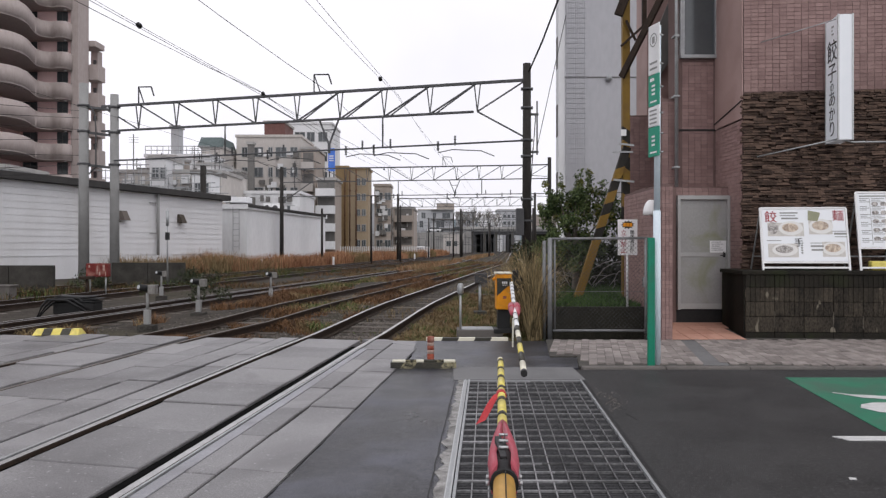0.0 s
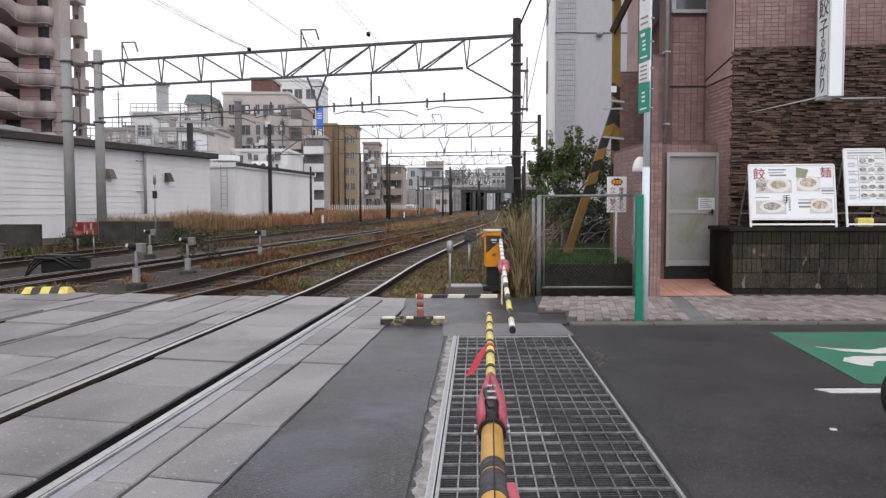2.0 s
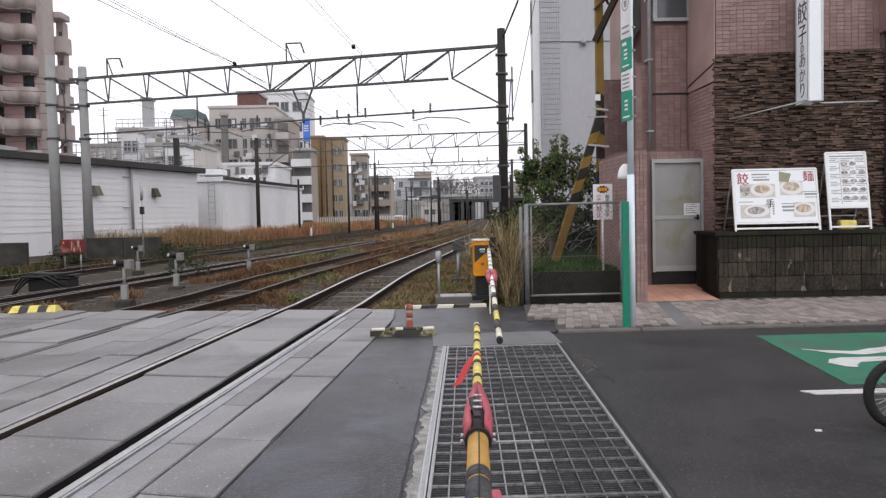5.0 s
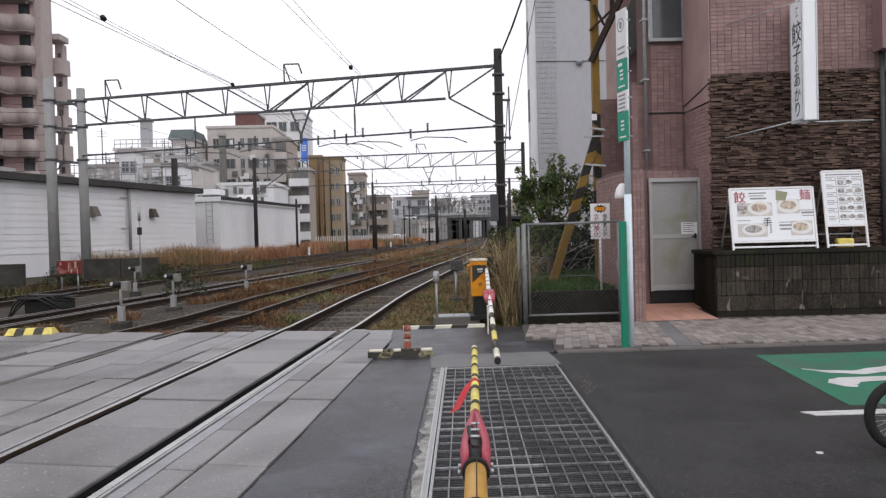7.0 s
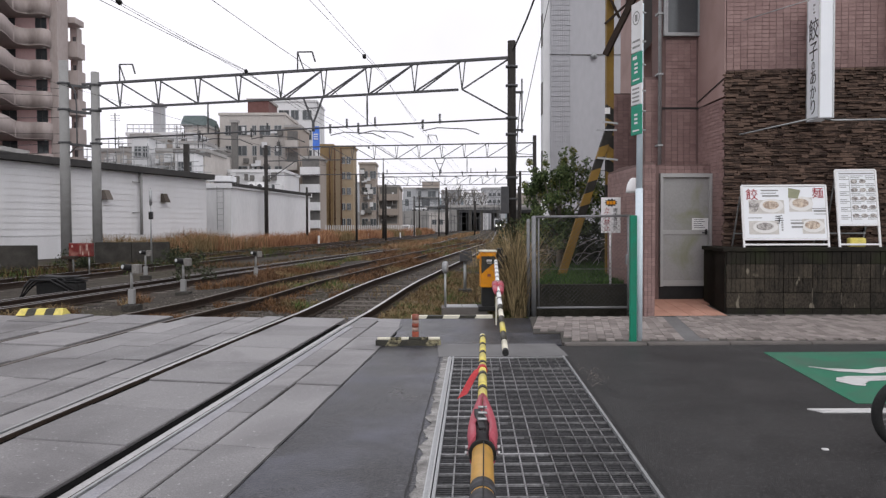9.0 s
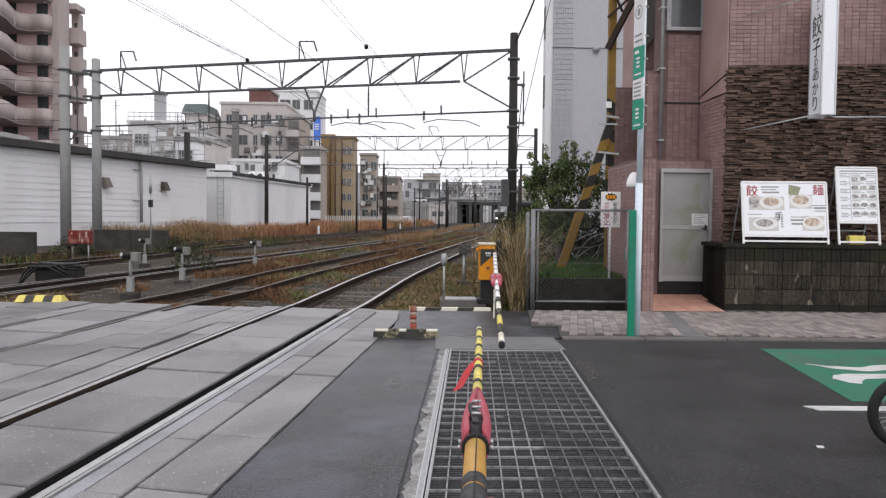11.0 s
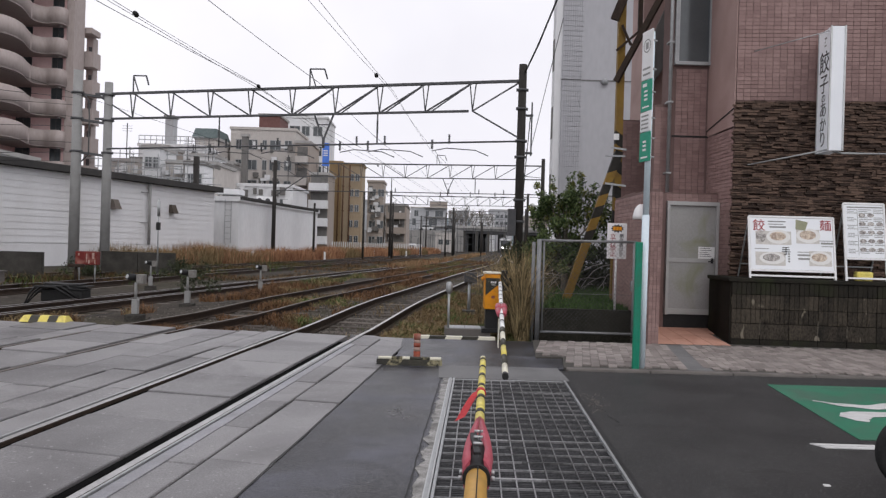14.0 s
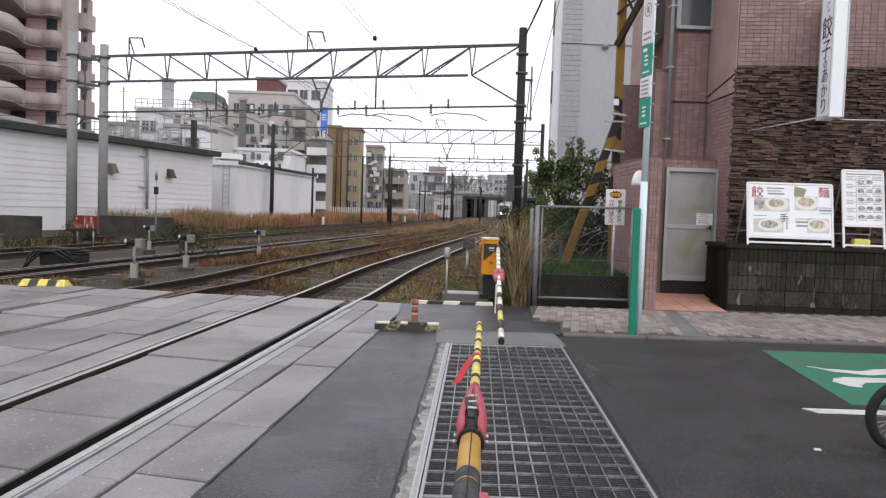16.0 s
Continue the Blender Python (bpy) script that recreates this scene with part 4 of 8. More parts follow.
def build_plinth():
    pl = thing("plinth", "dark stained ribbed concrete block plinth with a cap", "plinth", kind="structure")
    m = pose(4.74, 12.16, 0, 0, 0, -4.0)
    bm = bmn()
    box(bm, 0.03, 7.5, 0.03, 1.2, -0.1, 1.02, m)
    part("core", bm, M["plinth_black"], pl)
    bm = bmn()
    box(bm, -0.012, 7.5, -0.02, 1.2, 1.02, 1.085, m, bev=0.012)
    part("cap", bm, M["plinth_black"], pl, "dark weathered cap")
    def ribbed(material, ribs):
        b2 = bmn()
        w = 0.45 / ribs
        for k in range(ribs):
            box(b2, w * k + (0.004 if k == 0 else 0.002), w * (k + 1) - (0.004 if k == ribs - 1 else 0.002), 0.005 * (k % 2), 0.05, 0.004, 0.196, bev=0.005)
        return mesh_of(b2, "block", M[material])
    moss, plain, rib, dark = ribbed("plinth_black", 1), ribbed("plinth", 1), ribbed("plinth", 6), ribbed("plinth_black", 6)
    z = 0.0
    for h, kind in ((0.11, moss), (0.25, plain), (0.23, rib), (0.23, rib), (0.20, dark)):
        for c in range(16):
            piece("block", kind, pl, m @ pose(0.05 + 0.45 * c, 0, z) @ Matrix.Diagonal((1, 1, h / 0.2, 1)))
        for c in range(2):
            piece("block", moss, pl, m @ pose(0.03, 0.95 - 0.45 * c, z, 0, 0, -90) @ Matrix.Diagonal((1, 1, h / 0.2, 1)))
        z += h
    # lime that has run out of the joints
    rl = random.Random(6)
    for c in (1, 3, 4, 6, 7):
        bm = bmn()
        x = 0.05 + 0.45 * c
        top, low = rl.uniform(0.36, 0.46), rl.uniform(0.10, 0.2)
        for q in range(5):
            za, zb = low + (top - low) * q / 5, low + (top - low) * (q + 1) / 5
            w = rl.uniform(0.002, 0.008)
            box(bm, x - w, x + w * rl.uniform(0.3, 1), -0.002, 0.02, za, zb, m)
        part("lime_streak", bm, M["lime"], pl, "pale lime streak")


build_plinth()


def text_part(name, body, size, material, parent, m, label=""):
    cu = bpy.data.curves.new(name, "FONT")
    cu.body, cu.size, cu.extrude = body, size, 0.001
    cu.align_x, cu.align_y = "CENTER", "CENTER"
    cu.materials.append(material)
    ob = new(name, cu)
    ob.parent = parent
    ob.matrix_basis = m
    return tagged(ob, label)


M["ink"] = mat("ink", (0.03, 0.028, 0.028), None, 0.6, bump=0)
M["ink_red"] = mat("ink_red", (0.38, 0.03, 0.04), None, 0.6, bump=0)
M["ink_grey"] = mat("ink_grey", (0.34, 0.34, 0.33), None, 0.6, bump=0)
M["ink_olive"] = mat("ink_olive", (0.25, 0.26, 0.17), (0.34, 0.34, 0.23), 0.6, bump=0)
M["food"] = mat("food", (0.30, 0.225, 0.185), (0.72, 0.62, 0.50), 0.6, scale=17, hard=0.14, bump=0)
M["food_dark"] = mat("food_dark", (0.16, 0.145, 0.14), (0.60, 0.57, 0.54), 0.6, scale=22, hard=0.14, bump=0)
M["photo"] = mat("photo", (0.50, 0.48, 0.45), (0.66, 0.63, 0.59), 0.5, scale=9, fine=40, bump=0)
M["plate"] = mat("plate", (0.70, 0.69, 0.67), (0.78, 0.77, 0.75), 0.5, scale=8, bump=0)
M["sign_white"] = mat("sign_white", (0.80, 0.82, 0.85), (0.84, 0.86, 0.88), 0.4, scale=1.5, bump=0, stain=(0.7, 0.73, 0.77), stain_amt=0.4)


M["sign_glow"] = mat("sign_glow", (0.80, 0.82, 0.85), (0.84, 0.86, 0.88), 0.4, scale=1.5, bump=0, stain=(0.7, 0.73, 0.77), stain_amt=0.4)
# faint emission added to brighten the faces of the box
M["sign_glow"].node_tree.nodes["Principled BSDF"].inputs["Emission Color"].default_value = (0.85, 0.9, 1, 1)
M["sign_glow"].node_tree.nodes["Principled BSDF"].inputs["Emission Strength"].default_value = 0.06


def build_wall_sign():
    sg = thing("wall_sign", "white projecting box sign with brushed dark lettering", "sign", FACE @ pose(1.245, -0.70, 3.14))
    bm = bmn()
    box(bm, 0, 0.215, 0.0, 0.52, 0, 1.97, bev=0.012)
    part("sign_box", bm, M["sign_glow"], sg, "white plastic box with a faint added glow")
    bm = bmn()
    for x in (0.0, 0.215):
        for y in (0.0, 0.52):
            box(bm, x - 0.012, x + 0.012, y - 0.012, y + 0.012, -0.005, 1.975)
    part("edge_trim", bm, M["steel"], sg, "bright metal edges")
    for i, ch in enumerate("餃子のあかり"):
        z = (1.42, 1.08, 0.86, 0.67, 0.43, 0.19)[i]
        text_part("lettering", ch, (0.38, 0.33, 0.16, 0.27, 0.25, 0.28)[i], M["ink"], sg, pose(-0.004, 0.25, z) @ pose(0, 0, 0, 90, 0, -90) @ Matrix.Diagonal((1.12, 1, 1, 1)))
    bm = bmn()
    for i in range(3):
        box(bm, -0.005, 0, 0.19 + 0.05 * (i % 2), 0.27, 1.70 + 0.06 * i, 1.725 + 0.06 * i)
    part("small_print", bm, M["ink_grey"], sg)
    for pts, r in (([(-1.05, 0.62, -0.18), (0.02, 0.05, 0.02)], 0.014), ([(-1.0, 0.62, 1.72), (0.02, 0.08, 1.92)], 0.008), ([(0.1, 0.1, 0.0), (0.25, 0.08, -0.03), (1.1, 0.10, -0.03)], 0.016)):
        bm = bmn()
        tube(bm, pts, r)
        part("brace", bm, M["galv"], sg, "thin steel brace to the wall")
    for z in (0.3, 1.4):
        bm = bmn()
        box(bm, 0.04, 0.16, 0.5, 0.72, z, z + 0.12)
        part("bracket", bm, M["galv"], sg)


build_wall_sign()


def disc(bm, x, z, rx, rz, y, seg=18):
    vs = [bm.verts.new((x + rx * math.cos(2 * math.pi * i / seg), y, z + rz * math.sin(2 * math.pi * i / seg))) for i in range(seg)]
    bm.faces.new(vs)


def board_stand(name, label, w, h, foot, m):
    """A tilted A-frame board: face, frame, two front legs with a cross bar, and two back legs."""
    bd = thing(name, label, "sign board", m, group="menu boards on the plinth")
    t = 0.17
    tilt = pose(0, 0, 0, math.degrees(-math.atan(t)), 0, 0)
    bm = bmn()
    box(bm, -w / 2 + 0.02, w / 2 - 0.02, -0.008, 0.012, foot + 0.02, foot + h - 0.02, tilt)
    face = part("board_face", bm, M["sign_white"], bd)
    bm = bmn()
    for x in (-w / 2, w / 2):
        box(bm, x - 0.016, x + 0.016, -0.015, 0.02, 0.0, foot + h, tilt, 0.005)
    for z in (foot, foot + h):
        box(bm, -w / 2, w / 2, -0.015, 0.02, z - 0.016, z + 0.016, tilt, 0.005)
    box(bm, -w / 2, w / 2, -0.012, 0.012, 0.03, 0.06, tilt, 0.004)
    part("board_frame", bm, M["white"], bd, "white aluminium frame")
    bm = bmn()
    for x in (-w / 2, w / 2):
        bar(bm, (x, 0.60, 0.01), (x, 0.18 + 0.02, foot + h * 0.85), 0.02, 0.025)
    bar(bm, (-w / 2, 0.48, 0.22), (w / 2, 0.48, 0.22), 0.012, 0.02)
    part("back_leg", bm, M["galv"], bd)
    return bd, face, tilt


def build_boards():
    m = pose(4.74, 12.16, 1.085, 0, 0, -4.0)
    w, h = 1.33, 0.88
    bd, face, tilt = board_stand("menu_board", "white menu board on an aluminium stand with pictures of dishes", w, h, 0.13, m @ pose(1.01, 0.06, 0))
    z0, x0 = 0.13, -w / 2
    def sub(nm, matl, fill, label=""):
        b = bmn()
        fill(b)
        bmesh.ops.transform(b, matrix=tilt, verts=b.verts)
        q = part(nm, b, M[matl], face, label)
        if nm == "print":
            tagged(q, kind="stuff")
    for px0, px1, pz0, pz1 in ((0.10, 0.66, 0.42, 0.64), (0.74, 1.10, 0.45, 0.68), (0.09, 0.56, 0.08, 0.30), (0.93, 1.28, 0.09, 0.33)):
        sub("photo_patch", "photo", lambda b: box(b, x0 + px0, x0 + px1, -0.0095, -0.0085, z0 + pz0, z0 + pz1), "printed photograph patch")
    for (cx, cz, rx, rz, f) in ((0.46, 0.55, 0.19, 0.115, "food"), (0.93, 0.58, 0.19, 0.12, "food"), (0.35, 0.20, 0.20, 0.10, "food_dark"), (1.10, 0.22, 0.18, 0.11, "food")):
        sub("dish_picture", "plate", lambda b: disc(b, x0 + cx, z0 + cz, rx, rz, -0.010), "printed picture of a dish")
        sub("dish_picture", f, lambda b: disc(b, x0 + cx - 0.01, z0 + cz + 0.01, rx * 0.68, rz * 0.62, -0.012), "printed picture of food")
    sub("dish_picture", "food_dark", lambda b: disc(b, x0 + 0.18, z0 + 0.55, 0.08, 0.10, -0.011), "printed picture of a small dish")
    def olive(b):
        b.faces.new([b.verts.new((x0 + x, -0.0115, z0 + z)) for x, z in ((0.73, 0.68), (0.88, 0.66), (0.93, 0.80), (0.74, 0.84))])
    sub("colour_patch", "ink_olive", olive, "olive printed patch")
    def bars(b):
        for (x, z, l, t) in ((0.30, 0.80, 0.28, 0.02), (0.30, 0.755, 0.24, 0.014), (0.32, 0.71, 0.26, 0.026), (1.10, 0.50, 0.22, 0.012), (1.12, 0.46, 0.2, 0.03), (1.13, 0.41, 0.2, 0.012), (0.75, 0.31, 0.18, 0.012), (0.75, 0.26, 0.2, 0.03), (0.76, 0.20, 0.18, 0.03), (0.08, 0.35, 0.22, 0.012)):
            box(b, x0 + x, x0 + x + l, -0.0112, -0.0102, z0 + z - t / 2, z0 + z + t / 2)
        for z in (0.14, 0.18, 0.22, 0.26):
            box(b, x0 + 0.60, x0 + 0.63, -0.0122, -0.0112, z0 + z, z0 + z + 0.025)
    sub("print", "ink_grey", bars)
    for ch, x, z, sz, c in (("餃", 0.155, 0.72, 0.20, "ink_red"), ("麺", 1.20, 0.74, 0.19, "ink_red"), ("手", 0.57, 0.31, 0.15, "ink")):
        text_part("lettering", ch, sz, M[c], face, tilt @ pose(x0 + x, -0.013, z0 + z, 90, 0, 0))
    w, h = 0.63, 0.90
    bd, face, tilt = board_stand("menu_board", "tall white menu board full of small print, on a stand", w, h, 0.36, m @ pose(2.16, 0.06, 0))
    x0, z0 = -w / 2, 0.36
    def cells(b):
        for r in range(6):
            for (x, l) in ((0.05, 0.15), (0.23, 0.20), (0.46, 0.19)):
                for q in range(3):
                    box(b, x0 + x, x0 + x + l * (0.7 + 0.3 * ((r + q) % 2)), -0.0112, -0.0102, z0 + 0.09 + 0.13 * r + 0.028 * q, z0 + 0.10 + 0.13 * r + 0.028 * q)
        box(b, x0 + 0.05, x0 + 0.6, -0.0112, -0.0102, z0 + 0.83, z0 + 0.85)
        box(b, x0 + 0.205, x0 + 0.212, -0.0112, -0.0102, z0 + 0.05, z0 + 0.8)
    sub("print", "ink_grey", cells)
    for k in range(14):
        sub("dish_picture", "food_dark", lambda b: disc(b, x0 + 0.28 + 0.135 * (k % 3), z0 + 0.15 + 0.14 * (k // 3), 0.054, 0.034, -0.0118))
    bm = bmn()
    box(bm, -0.13, 0.13, -0.07, 0.07, 0.0, 0.15, bev=0.03)
    b = one("yellow_box", bm, M["stripe_yellow"], "small yellow plastic box under the tall board", "box", m @ pose(2.15, 0.17, 0.0))


build_boards()

# ---- crossing gate, masts and lineside things ----
def striped_pole(parent, pts, r0, r1, first, step, mats, names, seg=12):
    """A tapering round pole from pts[0] to pts[1] in bands of the given materials."""
    a, b = Vector(pts[0]), Vector(pts[1])
    ln = (b - a).length
    s, k = first, 0
    cuts = [0.0]
    while s < ln:
        cuts.append(s)
        s += step[k % len(step)]
        k += 1
    cuts.append(ln)
    for k, (u, v) in enumerate(zip(cuts, cuts[1:])):
        bm = bmn()
        fu, fv = u / ln, v / ln
        grow = 0.0008 if k % 2 else 0.0
        rod(bm, a.lerp(b, fu), a.lerp(b, fv), r0 + (r1 - r0) * fu + grow, r0 + (r1 - r0) * fv + grow, seg)
        part(names[k % len(names)], bm, M[mats[k % len(mats)]], parent)


def build_near_boom():
    bo = thing("gate_boom", "lowered crossing gate boom, yellow pipe with a striped slender tip", "gate boom")
    way = Vector((0.0705, 1.0, -0.0065))
    p = lambda y: Vector((0.172, 2.14, 0.800)) + way * (y - 2.14)
    bm = bmn()
    rod(bm, p(-1.2), p(2.30), 0.031, 0.030, 24)
    pipe = part("pipe", bm, M["pipe_yellow"], bo, "yellow steel pipe with grime")
    for y, ln in ((1.735, 0.07), (1.58, 0.14)):
        bm = bmn()
        rod(bm, p(y), p(y + ln), 0.0318, 0.0318, 24)
        part("band", bm, M["galv_dark"], pipe, "dark tape band")
    bm = bmn()
    tube(bm, [p(0.2) + Vector((0.002, 0, 0.034)), p(1.2) + Vector((0.0, 0, 0.034)), p(2.2) + Vector((0.004, 0, 0.036)), p(2.45) + Vector((0.005, 0, 0.055))], 0.002, 5)
    part("cable", bm, M["black"], pipe)
    bm = bmn()
    box(bm, 0.075, 0.10, 1.58, 1.68, 0.785, 0.815, pose(0.09, 0, 0), 0.006)
    part("clip", bm, M["pink_red"], pipe, "red plastic clip")
    # breakaway joint: red shell in two cheeks round a black clamp
    bm = bmn()
    for sx in (-1, 1):
        ring = []
        for i in range(9):
            u = i / 8
            y = 2.12 + 0.70 * u
            wd = 0.0145 + 0.030 * max(0.0, math.cos(1.57 * max(0.0, (u - 0.25) / 0.75))) ** 1.2 - 0.035 * max(0.0, 0.25 - u)
            hh = 0.046 * (1 - 0.55 * u)
            c = p(y)
            ring.append([bm.verts.new(c + Vector((sx * wd * fx, 0, hh * fz))) for fx, fz in ((0.02 if u > 0.45 else (0.22 if u > 0.3 else 0.50), 1.12), (1.0, 0.55), (1.08, 0.0), (1.0, -0.7), (0.5, -0.95), (0.35, -0.6), (0.78, -0.3), (0.60, 0.5))])
        for ra, rb in zip(ring, ring[1:]):
            for k in range(8):
                bm.faces.new((ra[k], ra[(k + 1) % 8], rb[(k + 1) % 8], rb[k])).smooth = True
        bm.faces.new(ring[0])
        bm.faces.new(ring[-1][::-1])
    joint = part("joint_shell", bm, M["pink_red"], bo, "red plastic shell of the breakaway joint")
    bm = bmn()
    rod(bm, p(2.10), p(2.40), 0.0395, 0.036, 16)
    box(bm, -0.011, 0.011, 0, 0.24, 0.0, 0.045, Matrix.Translation(p(2.22)), 0.004)
    for sx in (-0.034, 0.034):
        box(bm, sx - 0.005, sx + 0.005, -0.02, 0.08, -0.03, 0.01, Matrix.Translation(p(2.16)), 0.003)
    part("clamp", bm, M["black"], joint, "black rubber clamp")
    ends = [(p(y - 0.06) + Vector((-0.014, 0, 0.05)), p(y - 0.06) + Vector((0.014, 0, 0.05)), 0.005) for y in (2.36, 2.44, 2.52)]
    ends += [(p(y) + Vector((sx * 0.9, 0, -0.01)), p(y) + Vector((sx * 1.12, 0, -0.01)), 0.007) for sx in (-0.046, 0.046) for y in (2.14, 2.20)]
    for a, b, r in ends:
        bm = bmn()
        rod(bm, a, b, r)
        part("bolt", bm, M["steel"], joint)
    striped_pole(bo, (p(2.70), p(4.52)), 0.0185, 0.0165, 0.24, (0.06, 0.24, 0.07, 0.22), ("stripe_yellow", "stripe_black", "stripe_yellow", "stripe_black"), ("pole_section", "band"))
    bm = bmn()
    lathe(bm, [(0.0165, 0), (0.0175, 0.02), (0.014, 0.035)], 12, Matrix.Translation(p(4.52)) @ pose(0, 0, 0, -90, 0, 0))
    part("tip_cap", bm, M["pale"], bo)
    # red flag strip that hangs from the slender part
    bm = bmn()
    a = p(3.42)
    n = 8
    lo, hi = [], []
    for i in range(n + 1):
        u = i / n
        c = a + Vector((-0.015 - 0.085 * u, -0.12 * u, 0.010 - 0.10 * u + 0.006 * math.sin(5 * u)))
        wv = Vector((0.021, 0.0, 0.010))
        lo.append(c - wv)
        hi.append(c + wv)
    th = Vector((0.002, 0.003, 0.0))
    ring = [[bm.verts.new(q) for q in (l, h, h + th, l + th)] for l, h in zip(lo, hi)]
    for ra, rb in zip(ring, ring[1:]):
        for k in range(4):
            bm.faces.new((ra[k], ra[(k + 1) % 4], rb[(k + 1) % 4], rb[k]))
    bm.faces.new(ring[0])
    bm.faces.new(ring[-1][::-1])
    rod(bm, a - Vector((0, 0.02, 0)), a + Vector((0, 0.035, 0)), 0.0215, 0.0215, 12)
    part("flag", bm, M["red"], bo, "red cloth flag strip")


build_near_boom()

FAR_TIP = Vector((0.435 - 1.155, 4.1 - 12.95, 0.775 - 0.845))


def far_boom_pose(deg):
    return pose(1.155, 12.95, 0.845) @ Matrix.Rotation(radians(deg), 4, Vector((1, 0.08, 0)))


def build_far_boom():
    bo = thing("gate_boom", "lowered crossing gate boom in white, yellow and black bands", "gate boom", far_boom_pose(0))
    a, b = Vector((0, 0, 0)), FAR_TIP
    q = lambda f: a.lerp(b, f) + Vector((0, 0, -0.05 * math.sin(math.pi * f)))
    r = lambda f: 0.031 - 0.0140 * f
    f, k = -0.02, 0
    while f < 0.999:
        white = f < 0.66
        step = ((0.062, 0.012) if white else (0.055, 0.045))[k % 2]
        g = min(1.0, f + step)
        bm = bmn()
        rod(bm, q(f), q(g), r(f), r(g), 14)
        part("band" if k % 2 else "pole_section", bm, M["galv_dark" if white and k % 2 else ("stripe_black" if k % 2 else ("white" if white else ("pale", "stripe_yellow")[(k // 2) % 2]))], bo)
        f, k = g, k + 1
    bm = bmn()
    rod(bm, q(0.992), q(1.0) + (b - a).normalized() * 0.006, 0.0178, 0.0178, 14)
    part("tip_cap", bm, M["black"], bo)
    bm = bmn()
    for sx in (-1, 1):
        c0, c1, c2 = q(0.44), q(0.50), q(0.56)
        for u, v in ((c0, c1), (c1, c2)):
            rod(bm, u + Vector((sx * 0.03, 0, 0)), v + Vector((sx * 0.03, 0, 0.0)), 0.042 if u is c0 else 0.038, 0.038 if u is c0 else 0.02, 10)
    part("joint_shell", bm, M["pink_red"], bo, "red plastic shell of the breakaway joint")
    bm = bmn()
    c = q(0.62)
    for i in range(3):
        box(bm, -0.03 - 0.002 * i, -0.022 - 0.002 * i, -0.06 + 0.01 * i, 0.06 - 0.012 * i, -0.09 * (i + 1), -0.09 * i + 0.004, Matrix.Translation(c))
    part("pennant", bm, M["pale"], bo, "pale hanging warning strip")
    return bo


far_boom = build_far_boom()
BOOM_ROWS = [(0.0, 0.0), (0.5, 0.13), (1.0, 0.25), (1.5, 0.12), (2.0, 0.08), (2.5, 0.29), (3.0, 0.25), (3.5, 0.10), (4.0, 0.12), (4.6, 0.24), (5.2, 0.08), (5.8, 0.2), (6.5, 0.19), (7.0, 0.0), (7.5, 0.04), (8.0, 0.17),
             (8.5, 0.17), (9.0, 0.13), (9.8, 0.2), (10.6, 0.06), (11.5, 0.14), (12.0, 0.1), (12.5, 0.08), (13.0, 0.15), (13.5, 0.1), (14.0, 0.14), (14.5, 0.1), (15.0, 0.13), (15.5, 0.1), (16.0, 0.12)]


def build_machine():
    mc = thing("gate_machine", "orange and black crossing gate machine on a black post", "gate machine", pose(1.02, 13.0, 0.0))
    bm = bmn()
    box(bm, -0.15, 0.17, -0.02, 0.38, 0.40, 1.0, bev=0.015)
    body = part("housing", bm, M["orange"], mc)
    body.matrix_basis = Matrix.Translation((0.004, 0, 0)) @ Matrix.Diagonal((0.80, 1, 1, 1))
    bm = bmn()
    vs = [bm.verts.new((x, -0.024, z)) for x, z in ((-0.14, 0.63), (0.10, 0.80), (0.16, 0.80), (0.16, 0.93), (-0.14, 0.93))]
    bm.faces.new(vs)
    bmesh.ops.solidify(bm, geom=bm.faces[:], thickness=0.004)
    part("stripe", bm, M["stripe_black"], body, "black slanted stripe")
    bm = bmn()
    for i in range(3):
        box(bm, -0.03 + 0.04 * i, 0.0 + 0.04 * i, -0.034, -0.03, 0.84, 0.875)
    box(bm, -0.02, 0.08, -0.034, -0.03, 0.81, 0.82)
    part("marking", bm, M["white"], body)
    bm = bmn()
    box(bm, -0.01, 0.06, -0.028, -0.02, 0.585, 0.63)
    part("plate", bm, M["red_dull"], body)
    bm = bmn()
    box(bm, -0.17, 0.19, -0.04, 0.40, 1.0, 1.03, bev=0.01)
    part("lid", bm, M["pale"], body, "pale cream lid")
    bm = bmn()
    rod(bm, (-0.16, 0.1, 0.93), (-0.22, 0.1, 0.90), 0.03)
    part("knob", bm, M["orange"], body)
    bm = bmn()
    box(bm, -0.09, 0.12, 0.05, 0.30, 0.06, 0.40, bev=0.01)
    box(bm, -0.16, 0.24, -0.03, 0.40, 0.0, 0.07, bev=0.01)
    part("post", bm, M["black"], mc)
    bm = bmn()
    box(bm, 0.17, 0.26, 0.0, 0.22, 0.72, 1.06, bev=0.012)
    rod(bm, (0.17, 0.1, 0.85), (0.30, 0.1, 0.85), 0.06)
    box(bm, 0.26, 0.36, 0.16, 0.34, 0.70, 0.93, bev=0.01)
    part("boom_head", bm, M["black"], mc)
    bm = bmn()
    box(bm, -0.78, 0.0, 0.0, 0.55, -0.12, 0.05, bev=0.01)
    one("concrete_slab", bm, M["kerb"], "grey concrete base slab among dry grass", "slab", pose(1.02, 13.0, 0))
    bm = bmn()
    for k in range(2):
        box(bm, -0.70 + 0.275 * k, -0.435 + 0.275 * k, 0.04, 0.48, 0.0, 0.014, bev=0.003)
    one("cover_plate", bm, M["galv"], "two steel cover plates on the slab", "plate", pose(1.02, 13.0, 0.051))
    return mc


gate_machine = build_machine()
copy_thing(gate_machine, pose(-0.24, -1.45, 0.0))


